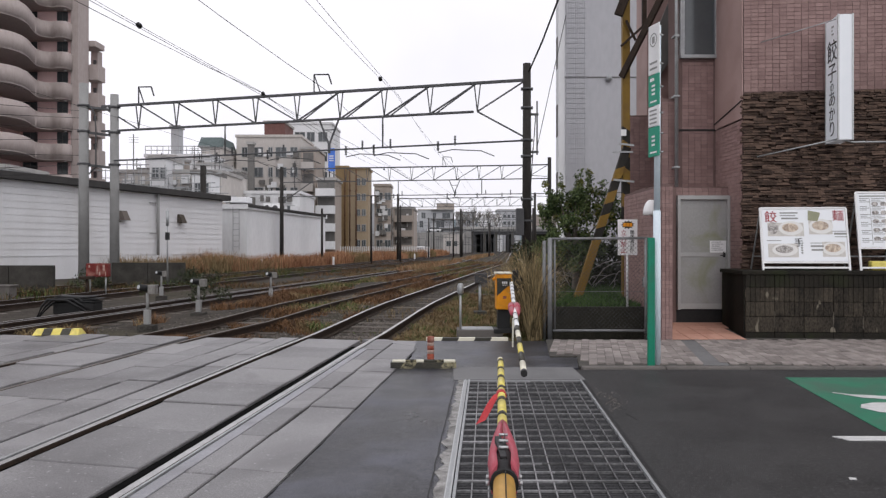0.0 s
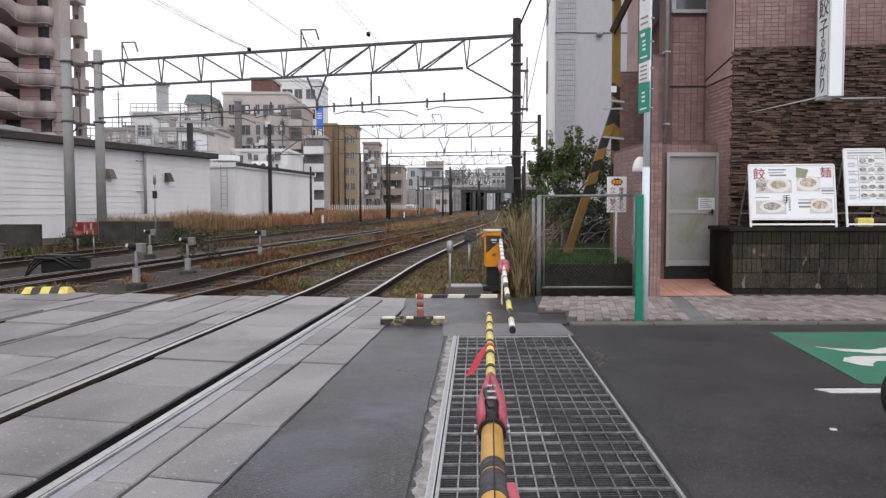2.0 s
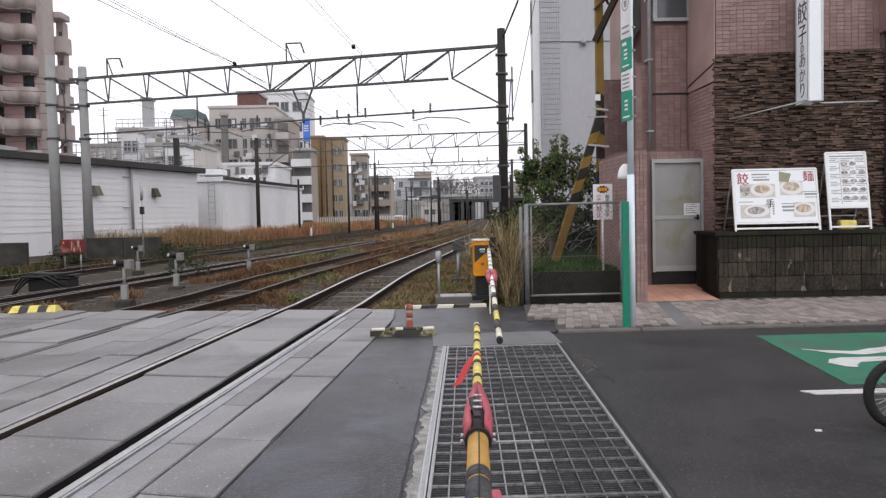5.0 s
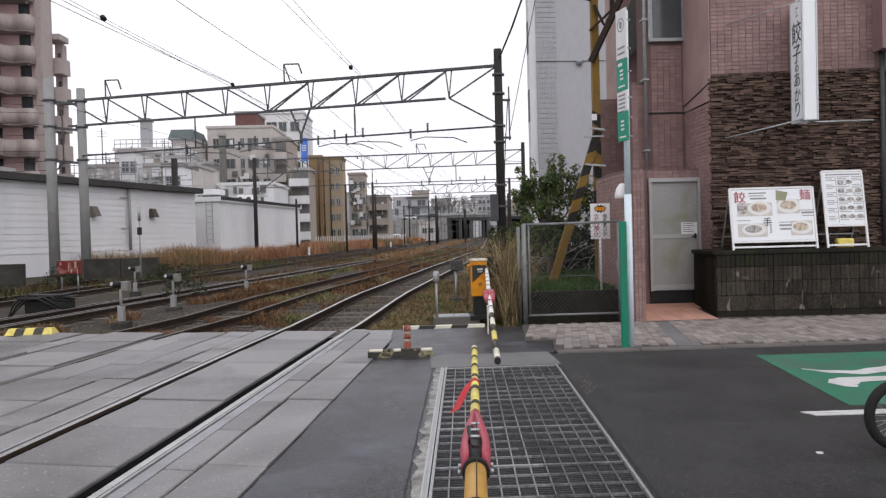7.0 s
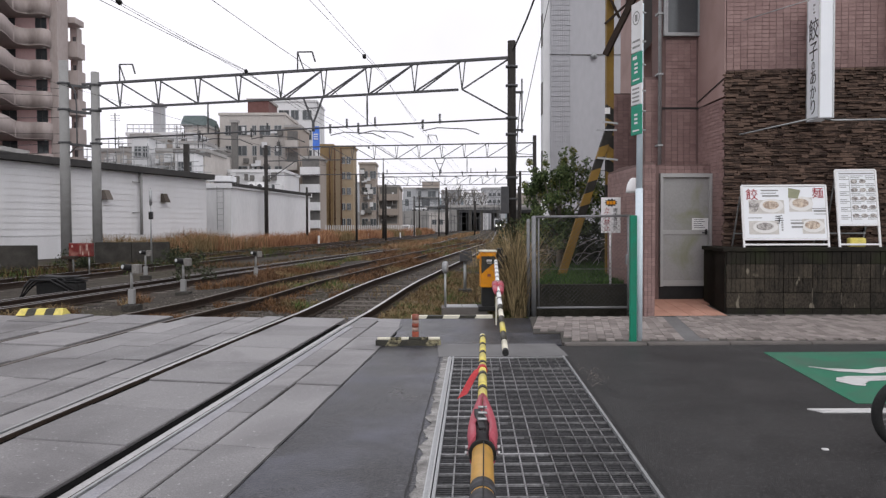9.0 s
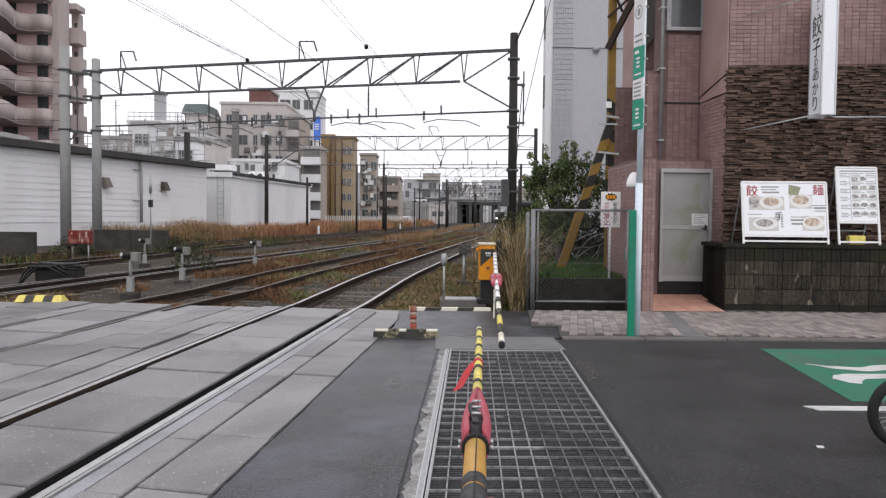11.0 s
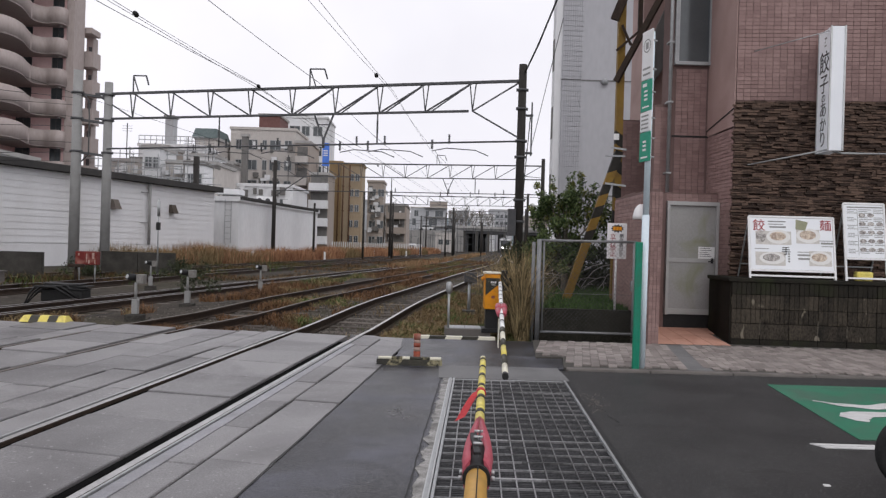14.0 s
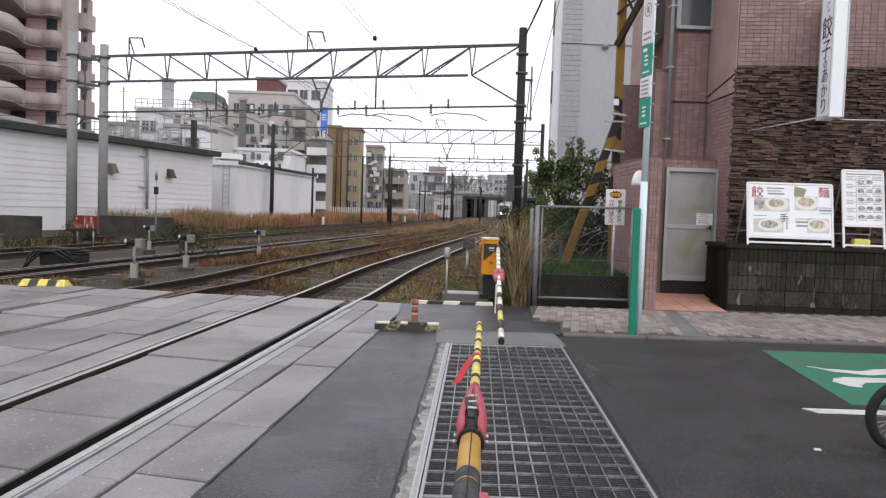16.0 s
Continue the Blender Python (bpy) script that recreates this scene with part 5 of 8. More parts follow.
M["worn_stripe"] = mat("worn_stripe", (0.30, 0.27, 0.17), (0.03, 0.03, 0.025), 0.7, scale=9, fine=25, hard=0.12)


def striped_bar(label, m, ln, h, mats, step):
    """A low concrete or pipe barrier in slanted bands of two colours."""
    tb = thing("low_barrier", label, "barrier", m, group="striped ground bars")
    n = max(2, round(ln / step))
    for k in range(n):
        bm = bmn()
        x0, x1 = ln * k / n, ln * (k + 1) / n
        sh = h * 0.6
        pts = [(x0 - (sh if k else 0), 0), (x1 - (sh if k < n - 1 else 0), 0), (x1, h), (x0, h)]
        lo = [bm.verts.new((x, 0, z)) for x, z in pts]
        hi = [bm.verts.new((x, 0.12, z)) for x, z in pts]
        for i in range(4):
            j = (i + 1) % 4
            bm.faces.new((lo[i], lo[j], hi[j], hi[i]))
        bm.faces.new(lo[::-1])
        bm.faces.new(hi)
        part("band", bm, M[mats[k % len(mats)]], tb)
    return tb


striped_bar("yellow and black striped concrete bar at the road's edge", pose(-0.26, 12.0, -0.03), 1.28, 0.065, ("pale", "stripe_black"), 0.24)
striped_bar("white and black striped low barrier on the asphalt", pose(-0.63, 9.22, -0.02), 0.79, 0.085, ("stripe_black", "worn_stripe", "stripe_black"), 0.16)




M["post_faded"] = mat("post_faded", (0.34, 0.24, 0.20), (0.50, 0.38, 0.33), 0.7, scale=9, stain=(0.2, 0.07, 0.05), stain_scale=9)
M["case_grey"] = mat("case_grey", (0.17, 0.165, 0.155), (0.27, 0.26, 0.245), 0.6, 0.1, scale=7, fine=40, stain=(0.1, 0.09, 0.08), stain_scale=6)


def build_small_posts():
    rp = thing("marker_post", "faded red and white reflector post on the barrier", "post", pose(-0.15, 9.40, 0.0))
    z = 0.0
    for k, hgt in enumerate((0.15, 0.05, 0.05, 0.04, 0.07)):
        bm = bmn()
        rod(bm, (0, 0, z), (0, 0, z + hgt), 0.042 - 0.002 * (k % 2), None, 14)
        part("band", bm, M[("red_dull", "post_faded")[k % 2]], rp)
        z += hgt
    wp = thing("white_pipe", "weathered black and white pipe lying on the striped barrier", "pipe", pose(-0.15, 9.40, 0.0))
    ends = (-0.46, -0.30, -0.17, -0.08, 0.06, 0.16, 0.30)
    for k in range(6):
        bm = bmn()
        rod(bm, (ends[k], -0.13, 0.078), (ends[k + 1], -0.13, 0.078), 0.020 + 0.0006 * (k % 2), None, 10)
        part("band", bm, M[("pale", "worn_stripe", "pale", "stripe_black", "worn_stripe", "pale")[k]], wp)
    # slim post with a round grey head
    sp = thing("detector_post", "slim grey detector post with a rounded head", "post", pose(0.30, 13.1, -0.02))
    bm = bmn()
    rod(bm, (0, 0, 0), (0, 0, 0.68), 0.02)
    part("stem", bm, M["galv"], sp)
    bm = bmn()
    lathe(bm, [(0.03, 0.66), (0.055, 0.70), (0.055, 0.82), (0.035, 0.86)], 12)
    part("head", bm, M["galv"], sp)
    sp = thing("detector_post", "grey box on a post among the weeds", "post", pose(0.86, 17.8, -0.1))
    bm = bmn()
    rod(bm, (0, 0, 0), (0, 0, 0.75), 0.035)
    part("stem", bm, M["galv"], sp)
    bm = bmn()
    box(bm, -0.12, 0.16, -0.1, 0.1, 0.72, 0.95, bev=0.015)
    part("head", bm, M["galv_dark"], sp)
    bm = bmn()
    box(bm, -0.15, 0.15, -0.15, 0.15, -0.06, 0.08, bev=0.01)
    part("foot", bm, M["concrete_old"], sp)


build_small_posts()


M["dark_wall"] = mat("dark_wall", (0.03, 0.028, 0.025), (0.085, 0.08, 0.072), 0.9, scale=2, fine=40, stain=(0.02, 0.02, 0.017), stain_scale=1.0, spec=0.1)
M["mesh_wire"] = mat("mesh_wire", (0.06, 0.06, 0.06), (0.12, 0.12, 0.12), 0.6, 0.2, scale=6)


def detector(m):
    """An obstacle detector: round lens head and grey box on a concrete post."""
    dt = thing("obstacle_detector", "obstacle detector head on a short grey post", "detector", m, group="obstacle detectors")
    bm = bmn()
    box(bm, -0.15, 0.15, -0.14, 0.14, -0.16, 0.02, bev=0.02)
    part("foot", bm, M["dark_wall"], dt, "dark concrete foot")
    bm = bmn()
    box(bm, -0.055, 0.055, -0.055, 0.055, 0.03, 0.30, bev=0.008)
    rod(bm, (0, 0, 0.30), (0, 0, 0.62), 0.028)
    part("stem", bm, M["pole_concrete"], dt)
    bm = bmn()
    box(bm, 0.03, 0.17, -0.08, 0.08, 0.60, 0.77, bev=0.012)
    part("box", bm, M["case_grey"], dt)
    bm = bmn()
    lathe(bm, [(0.060, -0.13), (0.068, 0.05), (0.035, 0.08)], 14, pose(-0.05, 0, 0.71) @ pose(0, 0, 0, -100, 0, -35))
    part("hood", bm, M["black"], dt)
    bm = bmn()
    lathe(bm, [(0.034, -0.140), (0.040, -0.128)], 14, pose(-0.05, 0, 0.71) @ pose(0, 0, 0, -100, 0, -35))
    part("lens", bm, M["steel"], dt)
    return dt


d0 = detector(pose(-5.54, 14.4, -0.02))
for x, y, r in ((-5.5, 17.3, 0), (-4.95, 22.1, 20), (-8.5, 23.2, 10)):
    copy_thing(d0, pose(x, y, -0.03, 0, 0, r))


M["box_red"] = mat("box_red", (0.10, 0.012, 0.012), (0.19, 0.028, 0.022), 0.6, scale=5, fine=30, stain=(0.42, 0.25, 0.20), stain_amt=0.55, stain_scale=4)


def build_left_things():
    ws = thing("wheel_stop", "yellow and black striped rubber ramp block on the deck", "wheel stop", pose(-6.77, 12.65, 0.0))
    for k in range(5):
        bm = bmn()
        x0, x1 = 0.152 * k, 0.152 * (k + 1)
        for_pts = [(x0, 0, 0), (x1, 0, 0), (x1 - 0.03 * (k == 4), 0.10, 0.10), (x0 + 0.03 * (k == 0) , 0.10, 0.10), (x0, 0.3, 0), (x1, 0.3, 0), (x1 - 0.03 * (k == 4), 0.2, 0.10), (x0 + 0.03 * (k == 0), 0.2, 0.10)]
        v = [bm.verts.new(q) for q in for_pts]
        for q in ((0, 1, 2, 3), (5, 4, 7, 6), (3, 2, 6, 7), (0, 3, 7, 4), (1, 5, 6, 2), (0, 4, 5, 1)):
            bm.faces.new([v[i] for i in q])
        part("band", bm, M[("stripe_yellow", "stripe_black")[k % 2]], ws)
    # red notice box on two legs
    rb = thing("notice_box", "faded red box on two thin legs beside the masts", "box", pose(-11.85, 25.6, -0.1))
    bm = bmn()
    box(bm, 0, 0.72, -0.1, 0.15, 0.58, 1.02, bev=0.01)
    part("body", bm, M["box_red"], rb)
    for x in (0.1, 0.62):
        bm = bmn()
        rod(bm, (x, 0, 0), (x, 0, 0.6), 0.025)
        part("leg", bm, M["galv"], rb)
    bm = bmn()
    for x, w, z, h in ((0.36, 0.03, 0.66, 0.28), (0.43, 0.05, 0.62, 0.12), (0.56, 0.07, 0.78, 0.20), (0.64, 0.03, 0.61, 0.13), (0.09, 0.05, 0.88, 0.08)):
        box(bm, x, x + w, -0.105, -0.1, z, z + h)
    part("marking", bm, M["post_faded"], rb, "pale flaked patches")
    bm = bmn()
    box(bm, -0.10, 0.34, -0.42, -0.14, 0.50, 0.60, bev=0.02)
    rod(bm, (0.12, -0.28, 0.0), (0.12, -0.28, 0.5), 0.05)
    part("tray", bm, M["rust_dark"], rb, "dark rusty tray on a stub post")
    # point machine: dark ribbed cover with bent rods
    pm = thing("point_machine", "black point machine with bent rods beside the rail", "point machine", pose(-9.1, 17.6, -0.15))
    bm = bmn()
    box(bm, 0.15, 1.1, 0, 0.5, 0.05, 0.34, bev=0.06)
    box(bm, 0.3, 0.7, 0.05, 0.45, 0.34, 0.40, bev=0.02)
    part("cover", bm, M["rubber"], pm)
    for k in range(4):
        bm = bmn()
        box(bm, 0.02 + 0.05 * k, 1.18 - 0.09 * k, 0.02 + 0.03 * k, 0.52, 0.36 + 0.035 * k, 0.385 + 0.035 * k, pose(0, 0, 0, 0, (-2, 3, -1, 2)[k], (3, -4, 2, -2)[k]), 0.006)
        part("loose_plate", bm, M["black"], pm)
    for k in range(3):
        bm = bmn()
        y = -0.16 + 0.10 * k
        tube(bm, [(-0.12 - 0.03 * k, y, 0.0), (-0.02 + 0.04 * k, y + 0.03, 0.26), (0.14 + 0.05 * k, y - 0.03, 0.42 - 0.02 * k), (0.55 + 0.08 * k, y, 0.40 + 0.02 * (k % 3)), (0.95 + 0.07 * k, y + 0.05, 0.16)], 0.028, 7)
        part("rod", bm, M["black"], pm)
    # low old concrete walls in front of the shed
    for x0, x1, y, h in ((-17.7, -13.1, 26.0, 0.99), (-13.6, -10.6, 31.5, 0.98)):
        bm = bmn()
        for k in range(int((x1 - x0) / 1.5)):
            a = x0 + 1.5 * k
            box(bm, a + 0.01, a + 1.49, y, y + 0.2, -0.2, h - 0.15, bev=0.015)
        one("concrete_wall", bm, M["dark_wall"], "low dark weathered concrete panel wall", "wall", kind="structure")
    bm = bmn()
    box(bm, -0.4, 0.4, -0.2, 0.2, 0, 0.42, bev=0.02)
    box(bm, -0.44, 0.44, -0.24, 0.24, 0.42, 0.46, bev=0.01)
    one("trough_box", bm, M["kerb"], "pale concrete cable box on the ground", "box", pose(-13.6, 23.6, -0.16))


build_left_things()


# ---- overhead line ----
def mast(x, y, top, r, material, label, rings=()):
    ms = thing("line_mast", label, "mast", pose(x, y, -0.2), group="overhead line masts")
    bm = bmn()
    rod(bm, (0, 0, 0), (0, 0, top + 0.2), r * 1.12, r * 0.92, 16)
    part("shaft", bm, M[material], ms)
    for z in rings:
        bm = bmn()
        rod(bm, (0, 0, z + 0.2), (0, 0, z + 0.28), r * 1.15, None, 16)
        for s in (-1, 1):
            box(bm, s * r - 0.06, s * r + 0.06, -0.05, 0.05, z + 0.19, z + 0.29)
        part("clamp_band", bm, M["truss"], ms)
    return ms


def truss(a, b, depth, n, chord, label, knee=True, hangers=(), brackets=(), extra=0.0):
    """A lattice beam between two top points: chords, posts and diagonals that turn over in the middle."""
    tr = thing("gantry_beam", label, "gantry beam", group="overhead line gantries")
    a, b = Vector(a), Vector(b)
    dn = Vector((0, 0, -depth))
    bm = bmn()
    bar(bm, a, b, chord * 1.2, chord)
    part("top_chord", bm, M["truss"], tr)
    f1 = 1 - (1.08 / n if knee else 0)
    bm = bmn()
    bar(bm, a + dn, a.lerp(b, f1) + dn, chord * 1.2, chord * 0.8)
    part("bottom_chord", bm, M["truss"], tr)
    for i in range(1, n):
        f = i / n
        bm = bmn()
        for off in ((-0.12, 0.0), (0.12, 0.0)) if chord > 0.08 else ((0, 0),):
            bar(bm, a.lerp(b, f) + Vector((off[0], 0, 0)), a.lerp(b, f) + dn, chord * 0.45, chord * 0.45)
        part("post", bm, M["truss"], tr)
    for i in range(n):
        f, g = i / n, (i + 1) / n
        bm = bmn()
        if i == n - 1 and knee:
            bar(bm, a.lerp(b, f) + dn, b + Vector((0, 0, 0)), chord * 0.5, chord * 0.5)
            bar(bm, a.lerp(b, f) + dn, b + dn * 2.0, chord * 0.6, chord * 0.6)
        elif f < 0.45:
            bar(bm, a.lerp(b, f), a.lerp(b, g) + dn, chord * 0.55, chord * 0.55)
        else:
            bar(bm, a.lerp(b, f) + dn, a.lerp(b, g), chord * 0.55, chord * 0.55)
            if chord > 0.095:
                bar(bm, a.lerp(b, f + 0.12 / n) + dn, a.lerp(b, g), chord * 0.45, chord * 0.45)
        part("diagonal", bm, M["truss"], tr)
    for f in hangers:
        bm = bmn()
        c = a.lerp(b, f) + dn
        w = (b - a).normalized() * 0.42
        bar(bm, c - w, c + Vector((0, 0, -depth * 0.95)), chord * 0.6, chord * 0.6)
        bar(bm, c + w, c + Vector((0, 0, -depth * 0.95)), chord * 0.6, chord * 0.6)
        bar(bm, c - w * 0.6 + Vector((0, 0, -0.42)), c + w * 0.6 + Vector((0, 0, -0.42)), chord * 0.4, chord * 0.4)
        bar(bm, c + Vector((0, 0, -depth * 0.9)), c + Vector((0, 0, -depth * 1.25)), chord, chord)
        part("drop_bracket", bm, M["truss"], tr)
    for f in brackets:
        bm = bmn()
        c = a.lerp(b, f)
        u = (b - a).normalized()
        bar(bm, c - u * 0.28, c - u * 0.28 + Vector((0, 0, 0.75)), 0.05, 0.05)
        bar(bm, c - u * 0.28 + Vector((0, 0, 0.75)), c + u * 0.35 + Vector((0, 0, 0.72)), 0.05, 0.05)
        bar(bm, c + u * 0.35 + Vector((0, 0, 0.72)), c + u * 0.48 + Vector((0, 0, 0.32)), 0.05, 0.05)
        bar(bm, c, c - u * 0.28 + Vector((0, 0, 0.75)), 0.04, 0.04)
        part("horn_bracket", bm, M["truss"], tr)
    return tr


def insulator(bm, a, b, r):
    a, b = Vector(a), Vector(b)
    n = 6
    for i in range(n):
        rod(bm, a.lerp(b, i / n), a.lerp(b, (i + 0.55) / n), r, r * 0.75, 8)
    rod(bm, a, b, r * 0.4, None, 6)


def cross_pipe(a, b, drops, label):
    """A level pipe under a gantry with insulators and steady arms."""
    cp = thing("span_pipe", label, "overhead line fitting", group="overhead line fittings")
    a, b = Vector(a), Vector(b)
    bm = bmn()
    rod(bm, a, b, 0.034, None, 8)
    part("pipe", bm, M["truss"], cp)
    for f, up in drops:
        c = a.lerp(b, f)
        bm = bmn()
        if up:
            rod(bm, c, c + Vector((0, 0, up)), 0.03)
            insulator(bm, c + Vector((0, 0, up * 0.35)), c + Vector((0, 0, up * 0.75)), 0.045)
        part("hanger", bm, M["truss"], cp) if up else bm.free()
        bm = bmn()
        insulator(bm, c + Vector((-0.35, 0, 0.1)), c + Vector((-0.35, 0, -0.26)), 0.055)
        insulator(bm, c + Vector((0.3, 0, 0.32)), c + Vector((0.3, 0, -0.05)), 0.05)
        tube(bm, [c + Vector((-0.35, 0, -0.32)), c + Vector((0.2, 0, -0.2)), c + Vector((1.3, 0, -0.25)), c + Vector((1.8, 0, -0.45))], 0.02)
        part("steady_arm", bm, M["truss"], cp)


def build_overhead():
    mast(3.12, 28.6, 8.29, 0.16, "mast_dark", "tall black round mast carrying the gantry", (7.3, 6.6, 5.4, 4.8, 3.2, 2.4))
    mast(-14.27, 33.4, 8.09, 0.185, "pole_concrete", "grey concrete mast at the gantry's end", (7.5, 6.4, 5.0))
    mast(-15.42, 33.0, 8.49, 0.20, "pole_concrete", "grey concrete mast beside the white shed", (7.5, 6.4, 5.0))
    truss((-14.9, 33.6, 7.60), (3.1, 28.6, 7.68), 1.08, 10, 0.10, "grey steel lattice gantry beam across the tracks", True, (0.575,), (0.115, 0.555))
    cross_pipe((-14.2, 33.2, 5.2), (3.1, 28.5, 5.42), ((0.30, 1.2), (0.43, 0), (0.62, 0), (0.685, 1.25), (0.83, 0)), "level pipe with insulators under the gantry")
    bm = bmn()
    for z in (7.5, 6.4, 5.0):
        bar(bm, (-15.4, 33.0, z), (-14.27, 33.4, z - 0.1), 0.12, 0.10)
    tube(bm, [(-15.1, 33.0, 7.45), (-14.95, 33, 7.2), (-14.9, 33, 6.6), (-14.9, 33, 4.9), (-15.2, 33, 4.6)], 0.03)
    one("mast_brace", bm, M["truss"], "steel braces joining the two concrete masts", "brace")
    # second gantry
    mast(-12.9, 61.5, 7.9, 0.15, "mast_dark", "dark mast of the second gantry")
    mast(8.1, 58.5, 8.3, 0.15, "mast_dark", "dark mast behind the bush")
    truss((-12.9, 61.5, 7.7), (8.0, 58.5, 7.75), 1.05, 12, 0.09, "second lattice gantry farther along the tracks", False, (0.66,), (0.63,))
    cross_pipe((-12.9, 61.4, 5.5), (8.0, 58.4, 5.55), ((0.45, 1.2), (0.65, 0), (0.76, 1.2), (0.85, 0)), "far level pipe with insulators")
    bm = bmn()
    bar(bm, (-12.9, 61.5, 5.0), (-10.4, 61.2, 6.7), 0.07, 0.07)
    one("knee_brace", bm, M["truss"], "slanted brace under the second gantry", "brace")
    for y, x0, x1 in ((92, -5.5, 11), (128, 3.0, 15), (165, -2, 18)):
        mast(x1, y, 8, 0.15, "mast_dark", "far dark line mast")
        mast(x0, y + 2, 8, 0.15, "mast_dark", "far dark line mast")
        truss((x0, y + 2, 7.4), (x1, y, 7.5), 1.05, 11, 0.09, "far lattice gantry over the tracks", False, (0.55,))
    for x, y, h in ((-10.7, 68, 4.9), (-7.0, 75, 6.5), (-4.6, 83, 6.0), (-2.2, 118, 6), (1.5, 110, 6.3), (3.5, 140, 7), (7.5, 125, 5.5), (9.2, 150, 6.3), (-6.0, 130, 7)):
        mast(x, y, h, 0.10, "mast_dark", "slim dark pole beside the far tracks")
    # wires that run with the tracks
    rows = [(-7.09, 7.5, 0.010, 0.122), (-7.15, 7.55, 0.008, 0.085), (-4.58, 7.6, 0.010, 0.102), (-1.86, 7.45, 0.007, 0.107), (-1.75, 7.40, 0.007, 0.091), (-3.0, 5.2, 0.006, 0.12), (-8.6, 5.3, 0.006, 0.12)]
    for x, z, r, lead in rows:
        bm = bmn()
        pts = []
        for (y0, y1) in ((-10, 30), (30, 60), (60, 92), (92, 128)):
            for i in range(8):
                u = i / 8
                y = y0 + (y1 - y0) * u
                pts.append((x + lead * (y - 30), y, z - 0.45 * 4 * u * (1 - u) * (0.8 if z > 6 else 0.2)))
        tube(bm, pts, r, 5)
        one("overhead_wire", bm, M["wire"], "thin dark overhead wire along the tracks", "wire", group="overhead wires")
    for k, y in ((1, 20.2), (0, 30.2), (1, 60), (3, 26.9)):
        u = ((y + 10) / 40 if y < 30 else (y - 30) / 30) % 1.0
        x, z = rows[k][0] + rows[k][3] * (y - 30), rows[k][1] - 0.36 * 4 * u * (1 - u)
        bm = bmn()
        lathe(bm, [(0.02, -0.1), (0.07, -0.06), (0.07, 0.06), (0.02, 0.1)], 10, pose(0, 0, 0, 80, 0, 0))
        one("wire_insulator", bm, M["black"], "small dark insulator on a wire", "insulator", pose(x, y, z), group="wire insulators")
    for k, (z, dx, dz) in enumerate(((7.3, -24, 2.4), (7.0, -24, 1.6), (6.5, -22, 1.9), (6.1, -24, 0.4), (5.4, -22, 1.2), (5.0, -24, -0.2), (4.6, -22, 0.5))):
        bm = bmn()
        tube(bm, [(-15.4 + dx * u, 33.0 - 6 * u, z + dz * u - 0.8 * 4 * u * (1 - u) * 0.5) for u in [i / 8 for i in range(9)]], 0.012, 5)
        one("overhead_wire", bm, M["wire"], "thin dark feeder wire leading off from the mast", "wire", group="overhead wires")
    # feeders on the right mast
    bm = bmn()
    tube(bm, [(3.2, 28.5, 8.0), (3.35, 26, 8.4), (3.55, 22, 9.2), (3.75, 18, 10.2), (4.0, 12, 12)], 0.035, 6)
    one("feeder_cable", bm, M["black"], "twisted black cable from the mast top", "cable")
    bm = bmn()
    tube(bm, [(3.5, 29, 6.5), (4.6, 40, 5.2), (7.9, 58, 6.8)], 0.02)
    tube(bm, [(3.4, 29, 5.2), (5.0, 44, 4.4), (7.9, 58, 5.3)], 0.02)
    tube(bm, [(3.45, 28, 5.2), (4.0, 25, 9.0)], 0.012)
    one("feeder_cable", bm, M["wire"], "thin cables beside the black mast", "cable")
    ft = thing("mast_fitting", "steel arms and a dark box on the black mast", "fitting", pose(3.12, 28.6, 0))
    for nm, p, q, w in (("arm", (0, 0, 6.4), (0.43, 0, 6.4), 0.08), ("arm", (0, 0, 5.0), (0.43, 0, 5.0), 0.08), ("upright", (0.38, 0, 4.9), (0.38, 0, 6.9), 0.05)):
        bm = bmn()
        bar(bm, p, q, w, w)
        part(nm, bm, M["truss"], ft)
    bm = bmn()
    box(bm, -0.40, -0.12, -0.2, 0.2, 1.9, 2.9, bev=0.02)
    part("case", bm, M["truss"], ft)


build_overhead()


# ---- fence, sign posts and the raised bed ----
M["fence_grey"] = mat("fence_grey", (0.16, 0.165, 0.17), (0.27, 0.275, 0.28), 0.55, 0.4, scale=7, fine=60, stain=(0.10, 0.085, 0.07), stain_scale=5)


